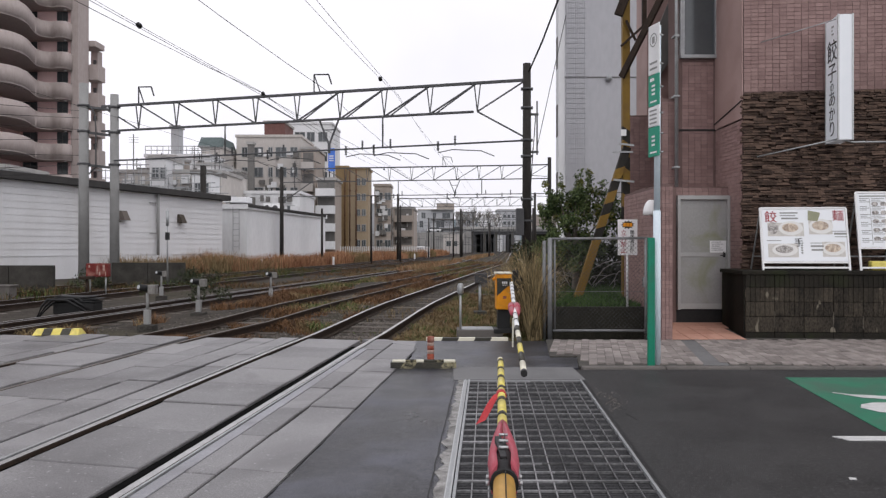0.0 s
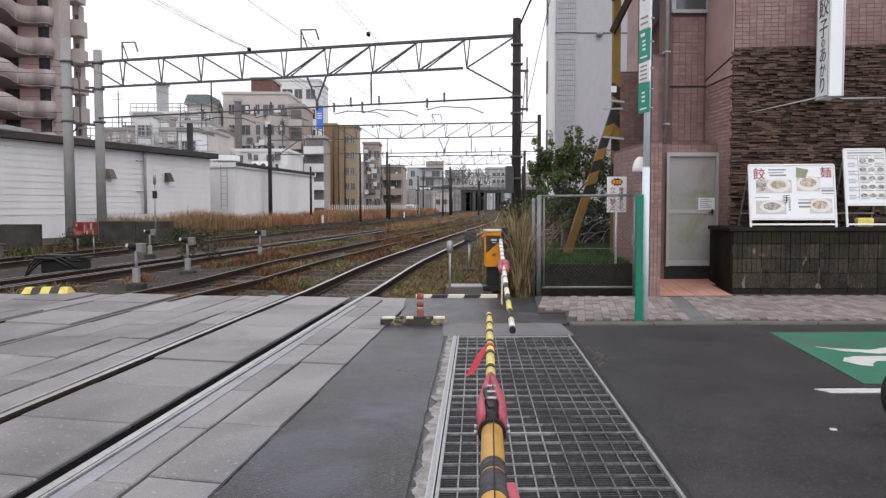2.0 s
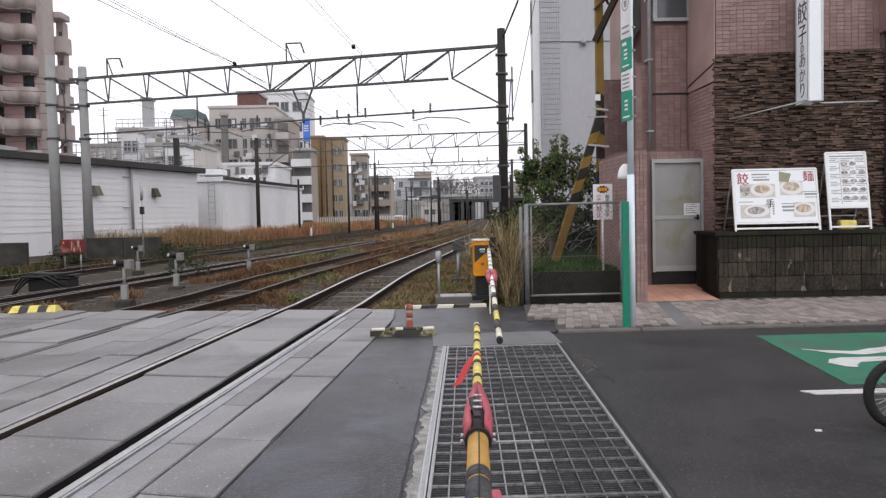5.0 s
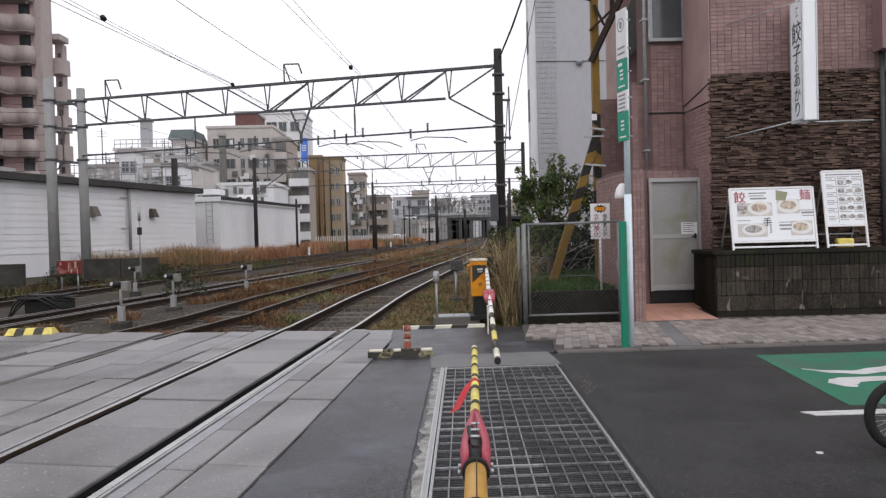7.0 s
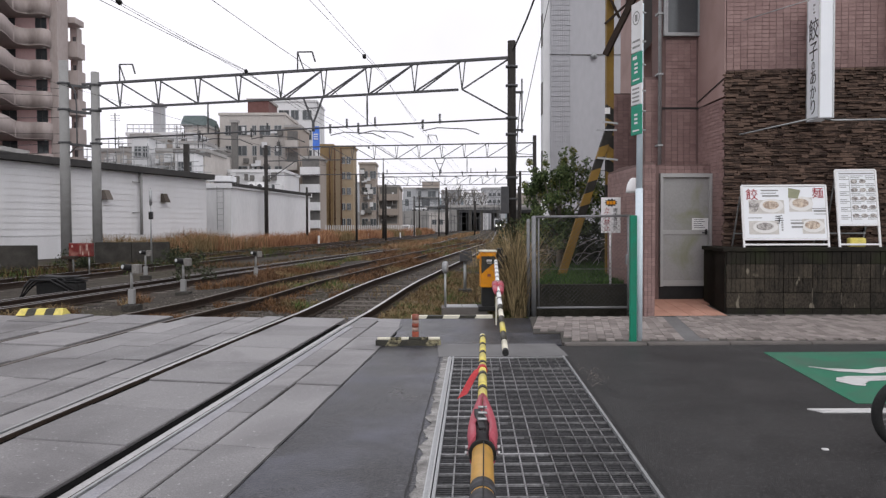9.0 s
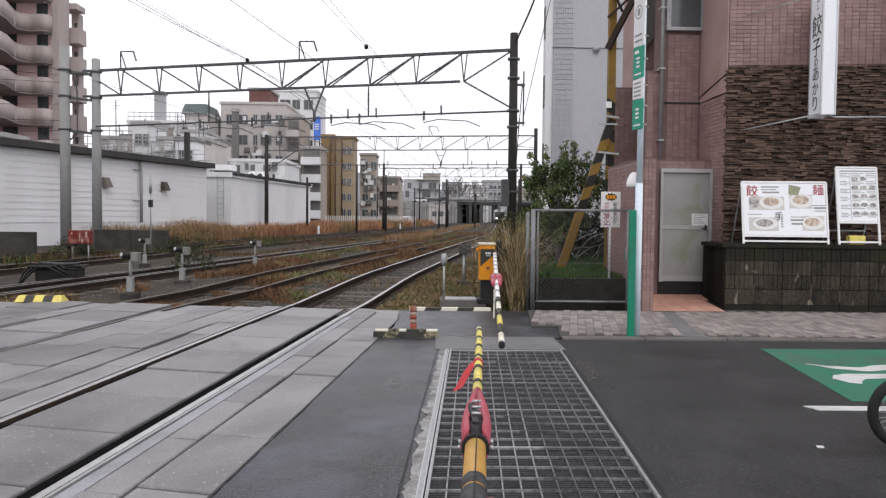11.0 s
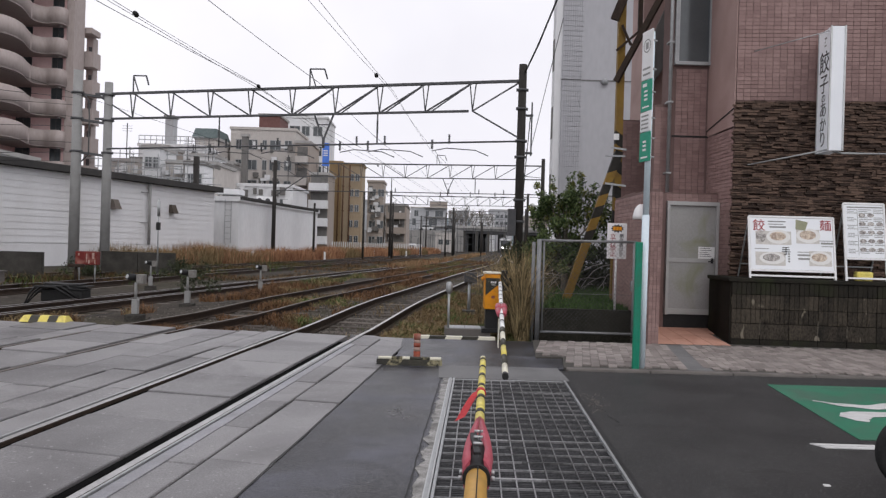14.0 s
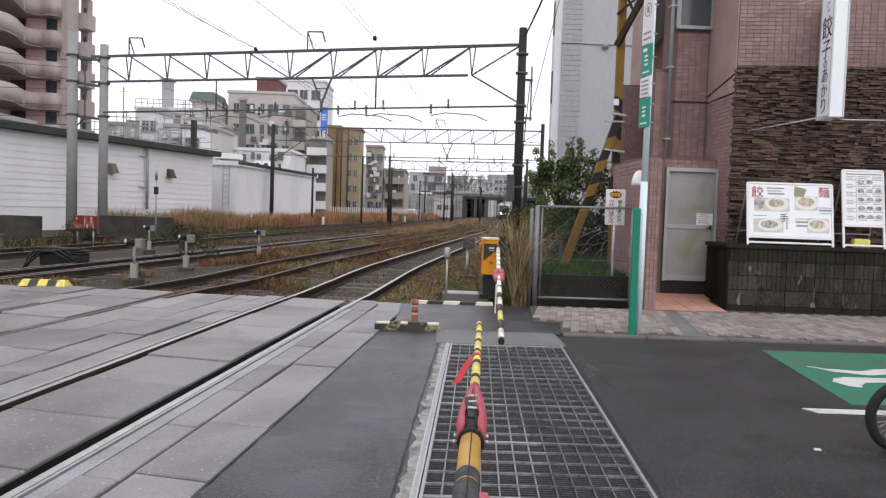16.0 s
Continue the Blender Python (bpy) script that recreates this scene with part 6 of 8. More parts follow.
def build_fence():
    fc = thing("fence_gate", "galvanised chain-link fence gate with pipe frame", "fence", pose(1.70, 12.2, 0.0))
    bm = bmn()
    rod(bm, (0, 0, -0.1), (0, 0, 1.60), 0.038, None, 12)
    part("post", bm, M["fence_grey"], fc)
    bm = bmn()
    rod(bm, (1.52, 0.0, 0.08), (1.52, 0.0, 1.6), 0.022, None, 10)
    part("post", bm, M["fence_grey"], fc)
    bm = bmn()
    rod(bm, (0.0, 0, 1.585), (1.56, 0, 1.60), 0.022, None, 10)
    part("top_rail", bm, M["fence_grey"], fc)
    bm = bmn()
    rod(bm, (0.05, 0, 0.13), (1.52, 0, 0.13), 0.020, None, 10)
    part("bottom_rail", bm, M["fence_grey"], fc)
    bm = bmn()
    rod(bm, (0.075, 0, 0.13), (0.075, 0, 1.58), 0.016, None, 8)
    part("stile", bm, M["fence_grey"], fc)
    bm = bmn()
    x0, x1, z0, z1, s = 0.08, 1.5, 0.15, 1.57, 0.068
    k = -40
    while k < 70:
        c = k * s
        for sg in (1, -1):
            # line x = c + sg * z, clipped to the frame
            za, zb = z0, z1
            xa, xb = c + sg * (za - z0), c + sg * (zb - z0)
            lo, hi = (xa, za), (xb, zb)
            def cut(p, q):
                (xp, zp), (xq, zq) = p, q
                if xp < x0:
                    if xq <= x0:
                        return None
                    zp += (x0 - xp) * (zq - zp) / (xq - xp)
                    xp = x0
                if xp > x1:
                    if xq >= x1:
                        return None
                    zp += (x1 - xp) * (zq - zp) / (xq - xp)
                    xp = x1
                return (xp, zp)
            p = cut(lo, hi)
            q = cut(hi, lo) if p else None
            if p and q and abs(p[1] - q[1]) > 0.03:
                rod(bm, (p[0], 0.002 * sg, p[1]), (q[0], 0.002 * sg, q[1]), 0.0017, None, 4)
        k += 1
    tagged(part("chain_link", bm, M["mesh_wire"], fc, "dark chain-link mesh"), kind="stuff")
    bm = bmn()
    rod(bm, (0, 0, 0.75), (1.52, 0, 0.75), 0.003)
    box(bm, 1.47, 1.53, -0.04, 0.02, 0.82, 0.98, bev=0.006)
    part("latch", bm, M["fence_grey"], fc)
    for dx, dy in ((-0.03, 0.45),):
        bm = bmn()
        rod(bm, (dx, dy, -0.1), (dx, dy, 1.56), 0.03, None, 10)
        part("post", bm, M["fence_grey"], fc)


build_fence()


def build_sign_pole():
    sp = thing("sign_pole", "tall pale blue-white pole with parking sign plates", "sign pole", pose(2.62, 9.40, 0.0))
    bm = bmn()
    rod(bm, (0, 0, 0.0), (0, 0, 1.9), 0.045, None, 18)
    rod(bm, (0, 0, 1.9), (0.01, 0, 4.16), 0.038, None, 18)
    part("shaft", bm, M["pipe_white"], sp)
    ang = pose(-0.042, -0.02, 0, 0, 0, -76)
    for z0, z1, mt in ((3.57, 4.17, "white"), (3.18, 3.56, "green_sign"), (2.93, 3.17, "white"), (2.56, 2.92, "green_sign")):
        bm = bmn()
        box(bm, -0.125, 0.125, -0.008, 0.008, z0, z1, ang, 0.004)
        pl = part("sign_plate", bm, M[mt], sp, "white sign plate" if mt == "white" else "green sign plate")
        bm = bmn()
        if z0 > 3.5:
            n = 24
            for r, ro in ((0.085, 0.07),):
                vs = [[bm.verts.new((rr * math.cos(2 * math.pi * i / n), -0.011, z1 - 0.19 + rr * math.sin(2 * math.pi * i / n))) for i in range(n)] for rr in (r, ro)]
                for i in range(n):
                    bm.faces.new((vs[0][i], vs[0][(i + 1) % n], vs[1][(i + 1) % n], vs[1][i]))
            box(bm, -0.03, 0.03, -0.0115, -0.0105, z1 - 0.23, z1 - 0.15)
            for k in range(2):
                box(bm, -0.09, 0.09, -0.0115, -0.0105, z0 + 0.05 + 0.07 * k, z0 + 0.075 + 0.07 * k)
        elif mt == "white":
            for k in range(4):
                box(bm, -0.09, 0.08, -0.0115, -0.0105, z0 + 0.03 + 0.05 * k, z0 + 0.05 + 0.05 * k)
        else:
            for k in range(3):
                box(bm, -0.04, 0.04, -0.0115, -0.0105, z0 + 0.13 + 0.05 * k, z0 + 0.155 + 0.05 * k)
            box(bm, -0.08, 0.08, -0.0115, -0.0105, z0 + 0.04, z0 + 0.06)
            if z0 > 3:
                box(bm, -0.08, 0.02, -0.0115, -0.0105, z0 + 0.30, z0 + 0.34)
        bmesh.ops.transform(bm, matrix=ang, verts=bm.verts)
        tagged(part("print", bm, M["ink_grey" if mt == "white" else "white"], pl), kind="stuff")
    for z in (4.05, 3.70, 3.42, 3.10, 2.85, 2.62):
        bm = bmn()
        rod(bm, (0.03, 0, z), (0.075, 0.0, z), 0.012)
        rod(bm, (0, 0, z - 0.012), (0, 0, z + 0.012), 0.05, None, 12)
        part("clamp", bm, M["galv"], sp)
    gp = thing("green_post", "green painted flat steel post beside the sign pole", "post", pose(2.53, 9.32, 0.0))
    bm = bmn()
    box(bm, -0.045, 0.04, -0.02, 0.03, 0.0, 1.57, bev=0.008)
    box(bm, -0.03, 0.045, 0.03, 0.05, 0.3, 1.55, bev=0.004)
    part("shaft", bm, M["green_post"], gp)


build_sign_pole()


M["dark_earth"] = mat("dark_earth", (0.011, 0.0105, 0.0075), (0.034, 0.032, 0.024), 0.95, scale=5, fine=40, bump=0.6)


M["pole_black"] = mat("pole_black", (0.014, 0.013, 0.012), (0.034, 0.031, 0.026), 0.7, scale=6)


def build_bed():
    bm = bmn()
    prism(bm, [(1.75, 12.72), (3.38, 12.72), (3.38, 12.87), (1.75, 12.87)], -0.15, 0.46)
    one("bed_wall", bm, M["dark_earth"], "low dark concrete edge of the raised lawn", "wall", kind="structure")
    bm = bmn()
    vs = [bm.verts.new(q) for q in ((1.75, 12.86, 0.44), (3.385, 12.86, 0.44), (7.5, 30, 0.75), (2.9, 30, 0.6))]
    bm.faces.new(vs)
    q = bmesh.ops.extrude_face_region(bm, geom=bm.faces[:])
    bmesh.ops.translate(bm, vec=(0, 0, -0.65), verts=[e for e in q["geom"] if isinstance(e, bmesh.types.BMVert)])
    one("lawn", bm, M["dark_earth"], "raised bed of dark earth behind the fence", "ground", kind="structure")
    ns = thing("warning_sign", "white no-entry sign board on a thin white post", "sign", pose(3.10, 12.9, 0.42))
    bm = bmn()
    box(bm, -0.165, 0.165, -0.008, 0.008, 0.90, 1.50, bev=0.004)
    bd = part("board", bm, M["white"], ns)
    bm = bmn()
    rod(bm, (0.0, 0.02, 0), (0.0, 0.02, 1.45), 0.02)
    part("post", bm, M["white"], ns)
    bm = bmn()
    n = 22
    vs = [bm.verts.new(((0.115 if i % 2 else 0.085) * math.cos(2 * math.pi * i / n), -0.011, 1.41 + (0.075 if i % 2 else 0.05) * math.sin(2 * math.pi * i / n))) for i in range(n)]
    bm.faces.new(vs)
    part("burst", bm, M["stripe_black"], bd, "spiky burst emblem")
    bm = bmn()
    for k in range(3):
        box(bm, -0.075 + 0.052 * k, -0.030 + 0.052 * k, -0.0135, -0.0125, 1.38, 1.44)
    part("print", bm, M["orange"], bd)
    for i, ch in enumerate("立入禁止"):
        text_part("lettering", ch, 0.105, M["ink_red"], bd, pose(-0.068, -0.012, 1.27 - 0.098 * i, 90, 0, 0))
    for i, ch in enumerate("関係者以外"):
        text_part("lettering", ch, 0.075, M["ink"], bd, pose(0.075, -0.012, 1.28 - 0.075 * i, 90, 0, 0))
    # yellow and black stay and pole of the crossing alarm
    ap = thing("alarm_pole", "yellow and black striped steel pole with a slanted stay", "pole", pose(0, 0, 0))
    def band(nm, a, b, w, d, f, g, mt, cut):
        """One slanted band of a square pole from a to b, between the lengths f and g."""
        a, b = Vector(a), Vector(b)
        u = (b - a).normalized()
        ln = (b - a).length
        side = Vector((0, 1, 0)).cross(u).normalized() * (w / 2)
        back = Vector((0, d, 0))
        bm = bmn()
        q = []
        for t in (f, g):
            for sg in (-1, 1):
                t1 = min(ln, max(0.0, t + sg * cut / 2)) if 0 < t < ln else t
                q.append(a + u * t1 + side * sg)
        lo = [bm.verts.new(p) for p in q]
        hi = [bm.verts.new(p + back) for p in q]
        for r in ((0, 1, 3, 2),):
            bm.faces.new([lo[k] for k in r])
            bm.faces.new([hi[k] for k in r[::-1]])
        for k, m2 in ((0, 1), (1, 3), (3, 2), (2, 0)):
            bm.faces.new((lo[k], hi[k], hi[m2], lo[m2]))
        part(nm, bm, M[mt], ap)
    foot, head = (2.58, 14.8, 0.4), (3.58, 14.9, 3.4)
    ln = (Vector(head) - Vector(foot)).length
    marks = [0, 1.28, 1.52, 1.78, 2.02, 2.26, 2.50, 2.74, ln]
    for k in range(len(marks) - 1):
        band("stay", foot, head, 0.15, 0.12, marks[k], marks[k + 1], "pole_black" if k % 2 else "tower_yellow", 0.11)
    marks = [0, 1.55, 1.80, 2.06, 2.32, 2.58, 2.84, 3.10, 3.36, 6.5]
    for k in range(len(marks) - 1):
        band("shaft", (3.57, 14.95, 0.4), (3.57, 14.95, 6.9), 0.14, 0.14, marks[k], marks[k + 1], "pole_black" if k % 2 else "tower_yellow", -0.10)
    for z, x0, x1 in ((2.72, 3.30, 3.70), (3.42, 3.40, 3.70)):
        bm = bmn()
        bar(bm, (x0, 14.86, z + 0.04), (x1, 14.86, z), 0.03, 0.035)
        part("clamp", bm, M["galv"], ap)
    bm = bmn()
    bar(bm, (3.46, 14.9, 4.75), (4.25, 14.0, 6.55), 0.06, 0.12)
    bar(bm, (3.40, 14.9, 5.95), (3.75, 14.8, 6.9), 0.10, 0.16)
    bar(bm, (3.55, 14.9, 5.85), (3.72, 14.85, 5.45), 0.04, 0.05)
    bar(bm, (3.9, 14.9, 5.6), (3.9, 14.9, 6.9), 0.08, 0.08)
    bar(bm, (3.45, 14.9, 5.35), (3.9, 14.8, 5.75), 0.04, 0.04)
    part("bracket", bm, M["rust_dark"], ap, "dark steel brackets")
    bm = bmn()
    box(bm, 3.46, 3.56, 14.92, 14.94, 3.62, 3.74)
    part("tag_plate", bm, M["white"], ap)
    bm = bmn()
    bar(bm, (3.30, 14.9, 3.30), (3.68, 14.9, 3.30), 0.05, 0.03)
    part("crossbar", bm, M["galv"], ap)


build_bed()


# ---- bicycle that rolls up and waits ----
def bicycle_pose(x):
    return pose(x, 4.78, 0.0)


def build_bicycle():
    bk = thing("bicycle", "bicycle with a thick black tyre waiting at the road", "bicycle", bicycle_pose(3.1))
    R = 0.235
    def wheel(nm, x):
        w = thing(nm, "", "")
        w.parent = bk
        w.matrix_basis = pose(x, 0, R)
        bm = bmn()
        n, mseg = 40, 10
        rings = [[bm.verts.new(((R - 0.034 + 0.034 * math.cos(b)) * math.cos(a), 0.030 * math.sin(b), (R - 0.034 + 0.034 * math.cos(b)) * math.sin(a))) for b in [2 * math.pi * j / mseg for j in range(mseg)]] for a in [2 * math.pi * i / n for i in range(n)]]
        for i in range(n):
            for j in range(mseg):
                bm.faces.new((rings[i][j], rings[(i + 1) % n][j], rings[(i + 1) % n][(j + 1) % mseg], rings[i][(j + 1) % mseg])).smooth = True
        part("tyre", bm, M["rubber"], w)
        bm = bmn()
        tube(bm, [((R - 0.058) * math.cos(2 * math.pi * i / 40), 0, (R - 0.058) * math.sin(2 * math.pi * i / 40)) for i in range(41)], 0.010, 6)
        part("rim", bm, M["steel"], w)
        bm = bmn()
        for i in range(28):
            a = 2 * math.pi * i / 28
            rod(bm, (0.02 * math.cos(a + 0.6), 0.03 * (-1) ** i, 0.02 * math.sin(a + 0.6)), ((R - 0.06) * math.cos(a), 0, (R - 0.06) * math.sin(a)), 0.0012, None, 4)
        part("spokes", bm, M["steel"], w)
        bm = bmn()
        rod(bm, (0, -0.05, 0), (0, 0.05, 0), 0.02)
        part("hub", bm, M["steel"], w)
    wheel("front_wheel", 0.0)
    wheel("rear_wheel", 1.05)
    def tb(nm, pts, r, mt):
        bm = bmn()
        tube(bm, pts, r, 8)
        part(nm, bm, M[mt], bk)
    for s in (-1, 1):
        tb("fork", [(0, 0.05 * s, R), (0.10, 0.05 * s, 0.68), (0.12, 0, 0.72)], 0.011, "pipe_white")
    tb("frame_tube", [(0.12, 0, 0.70), (0.16, 0, 0.90), (0.14, 0, 0.80), (0.58, 0, 0.28), (0.72, 0, 0.80)], 0.017, "pipe_white")
    tb("frame_tube", [(0.58, 0, 0.28), (1.05, 0, R), (0.70, 0, 0.70)], 0.012, "pipe_white")
    tb("handlebar", [(0.30, -0.28, 1.0), (0.16, -0.1, 1.0), (0.16, 0.1, 1.0), (0.30, 0.28, 1.0)], 0.012, "steel")
    tb("stem", [(0.16, 0, 0.88), (0.16, 0, 1.0)], 0.013, "steel")
    bm = bmn()
    box(bm, 0.60, 0.86, -0.08, 0.08, 0.82, 0.88, bev=0.03)
    part("saddle", bm, M["black"], bk)
    return bk


bicycle = build_bicycle()
BICYCLE_ROWS = [(0.0, 3.80), (1.0, 3.60), (1.6, 3.24), (2.0, 3.09), (2.6, 3.115), (3.2, 3.10), (4.0, 3.085), (8.0, 3.085), (12.5, 3.092), (16.0, 3.085)]


# ---- train that comes from far off ----
def train_pose(y):
    return pose(rail_x(-2.913, SL, y) - 0.1, y, 0.0, 0, 0, -5.3)


def build_train():
    tr = thing("train", "white commuter train with a black front and lit headlamp", "train", train_pose(240))
    bm = bmn()
    box(bm, -1.4, 1.4, 0, 20, 1.0, 3.7, bev=0.15)
    part("body", bm, M["apt_white"], tr)
    bm = bmn()
    box(bm, -1.2, 1.2, 0.2, 19.8, -0.17, 1.0)
    part("underframe", bm, M["black"], tr)
    bm = bmn()
    box(bm, -1.1, 1.1, -0.04, 0.0, 1.75, 3.3, bev=0.01)
    part("front_mask", bm, M["glass"], tr, "black front mask with windscreen")
    for x in (-1.0, 1.0):
        bm = bmn()
        lathe(bm, [(0.16, -0.06), (0.16, 0.02)], 12, pose(x * 0.55, 0, 1.45, 90, 0, 0))
        part("headlamp", bm, M["lamp_glow"], tr, "lit white headlamp")
    bm = bmn()
    box(bm, -1.0, 1.0, 2, 18, 3.7, 4.0, bev=0.05)
    part("roof_unit", bm, M["galv"], tr)
    return tr


M["lamp_glow"] = bpy.data.materials.new("lamp_glow")
M["lamp_glow"].use_nodes = True
M["lamp_glow"].node_tree.nodes["Principled BSDF"].inputs["Emission Color"].default_value = (1, 0.97, 0.9, 1)
M["lamp_glow"].node_tree.nodes["Principled BSDF"].inputs["Emission Strength"].default_value = 8
train = build_train()
TRAIN_ROWS = [(0.0, 300), (4.0, 270), (8.0, 240), (12.0, 210), (14.0, 196), (16.0, 182)]

# ---- sheds and buildings across the tracks ----
def build_shed():
    sh = thing("white_shed", "long white clapboard shed with a dark roof edge", "shed")
    # the long wall runs from near left to far right
    a, b = Vector((-21.6, 32.2, 0)), Vector((-15.1, 52.7, 0))
    u = (b - a).normalized()
    ang = math.degrees(math.atan2(u.y, u.x))
    m = pose(a.x, a.y, 0, 0, 0, ang)
    ln = (b - a).length
    bm = bmn()
    box(bm, -6, ln, 0.1, 16, -0.2, 4.7, m)
    part("wall", bm, M["siding"], sh)
    zb, zt, n = 1.02, 4.65, 11
    for k in range(n):
        z0, z1 = zb + (zt - zb) * k / n, zb + (zt - zb) * (k + 1) / n
        bm = bmn()
        vs = [bm.verts.new(m @ Vector(q)) for q in ((-6, 0.03, z0), (ln + 0.02, 0.03, z0), (ln + 0.02, 0.05, z1), (-6, 0.05, z1), (-6, 0.1, z0), (ln + 0.02, 0.1, z0), (ln + 0.02, 0.1, z1), (-6, 0.1, z1))]
        for q in ((0, 1, 2, 3), (4, 5, 1, 0), (3, 2, 6, 7), (1, 5, 6, 2)):
            bm.faces.new([vs[i] for i in q])
        part("board", bm, M["siding"], sh)
    bm = bmn()
    box(bm, -6, ln + 0.5, -0.35, 16.3, 4.66, 5.02, m, 0.03)
    part("roof", bm, M["roof_dark"], sh, "dark roof edge")
    bm = bmn()
    box(bm, -6, ln, 0.05, 0.12, -0.2, 1.0, m)
    part("foundation", bm, M["siding"], sh, "stained concrete foundation")
    for f, z in ((11.7, 2.98), (16.85, 2.98)):
        bm = bmn()
        vs = [bm.verts.new(m @ Vector(q)) for q in ((f - 0.24, 0.04, z), (f + 0.24, 0.04, z), (f + 0.24, -0.36, z), (f - 0.24, -0.36, z), (f - 0.21, 0.04, z + 0.54), (f + 0.21, 0.04, z + 0.54), (f + 0.21, -0.12, z + 0.54), (f - 0.21, -0.12, z + 0.54))]
        for q in ((0, 1, 2, 3), (4, 7, 6, 5), (3, 2, 6, 7), (0, 3, 7, 4), (1, 5, 6, 2), (0, 4, 5, 1)):
            bm.faces.new([vs[i] for i in q])
        part("vent_hood", bm, M["sleeper"], sh, "dull brown sloping vent hood")
    bm = bmn()
    rod(bm, m @ Vector((14.6, -0.12, 1.0)), m @ Vector((14.6, -0.12, 4.9)), 0.09)
    for z in (2.3, 4.1):
        bar(bm, m @ Vector((14.6, -0.1, z)), m @ Vector((14.0, 0.0, z)), 0.05, 0.05)
    part("downpipe", bm, M["pole_concrete"], sh)
    bm = bmn()
    box(bm, -2.0, 3.2, -0.03, 0.03, 1.75, 3.1, m)
    part("panel", bm, M["white"], sh, "flat white panel")
    # whip aerial post in front
    ap = thing("slim_post", "slim pale post with a small box by the shed", "post", pose(-10.97, 30.6, -0.2))
    bm = bmn()
    rod(bm, (0, 0, 0), (0, 0, 3.2), 0.04, 0.02)
    rod(bm, (0, 0, 2.5), (0, 0, 3.1), 0.06)
    part("stem", bm, M["galv"], ap)
    bm = bmn()
    box(bm, -0.07, 0.07, -0.07, 0.07, 1.95, 2.25)
    part("box", bm, M["black"], ap)


build_shed()


def block(name, label, x0, x1, y, dep, top, wall, rows=(), side=None, turn=0.0, roof="concrete", band=None, base=-0.2):
    """A flat-roofed building. rows: (z, height, [(x, width), ...]) of windows on the front; band: height of each balcony band."""
    w = x1 - x0
    m = pose(x0, y, 0, 0, 0, turn)
    b = thing(name, label, "building", m)
    bm = bmn()
    box(bm, 0, w, 0, dep, base, top)
    part("wall", bm, M[wall], b)
    bm = bmn()
    box(bm, -0.15, w + 0.15, -0.15, dep + 0.15, top, top + 0.35)
    part("roof", bm, M[roof], b)
    for z, h, cols in rows:
        for cx, cw in cols:
            bm = bmn()
            for q in ((cx - 0.06, cx, z - 0.06, z + h + 0.06), (cx + cw, cx + cw + 0.06, z - 0.06, z + h + 0.06), (cx, cx + cw, z + h, z + h + 0.06), (cx, cx + cw, z - 0.06, z), (cx + cw / 2 - 0.03, cx + cw / 2 + 0.03, z, z + h)):
                box(bm, q[0], q[1], -0.08, 0.02, q[2], q[3])
            fr = part("window", bm, M["galv"], b)
            bm = bmn()
            box(bm, cx, cx + cw, -0.03, 0.01, z, z + h)
            part("pane", bm, M["glass"], fr)
    if band:
        for z in band[1]:
            bm = bmn()
            box(bm, band[2], band[3], -1.3, 0, z, z + 1.05)
            part("balcony", bm, M[band[0]], b)
            # dark sheet on the flat wall paints the shade behind the balcony
            bm = bmn()
            box(bm, band[2] + 0.1, band[3] - 0.1, -0.04, -0.02, z + 1.05, z + 2.45)
            part("recess", bm, M["apt_dark"], b, "dark sheet for the shade in the balcony openings")
    return b


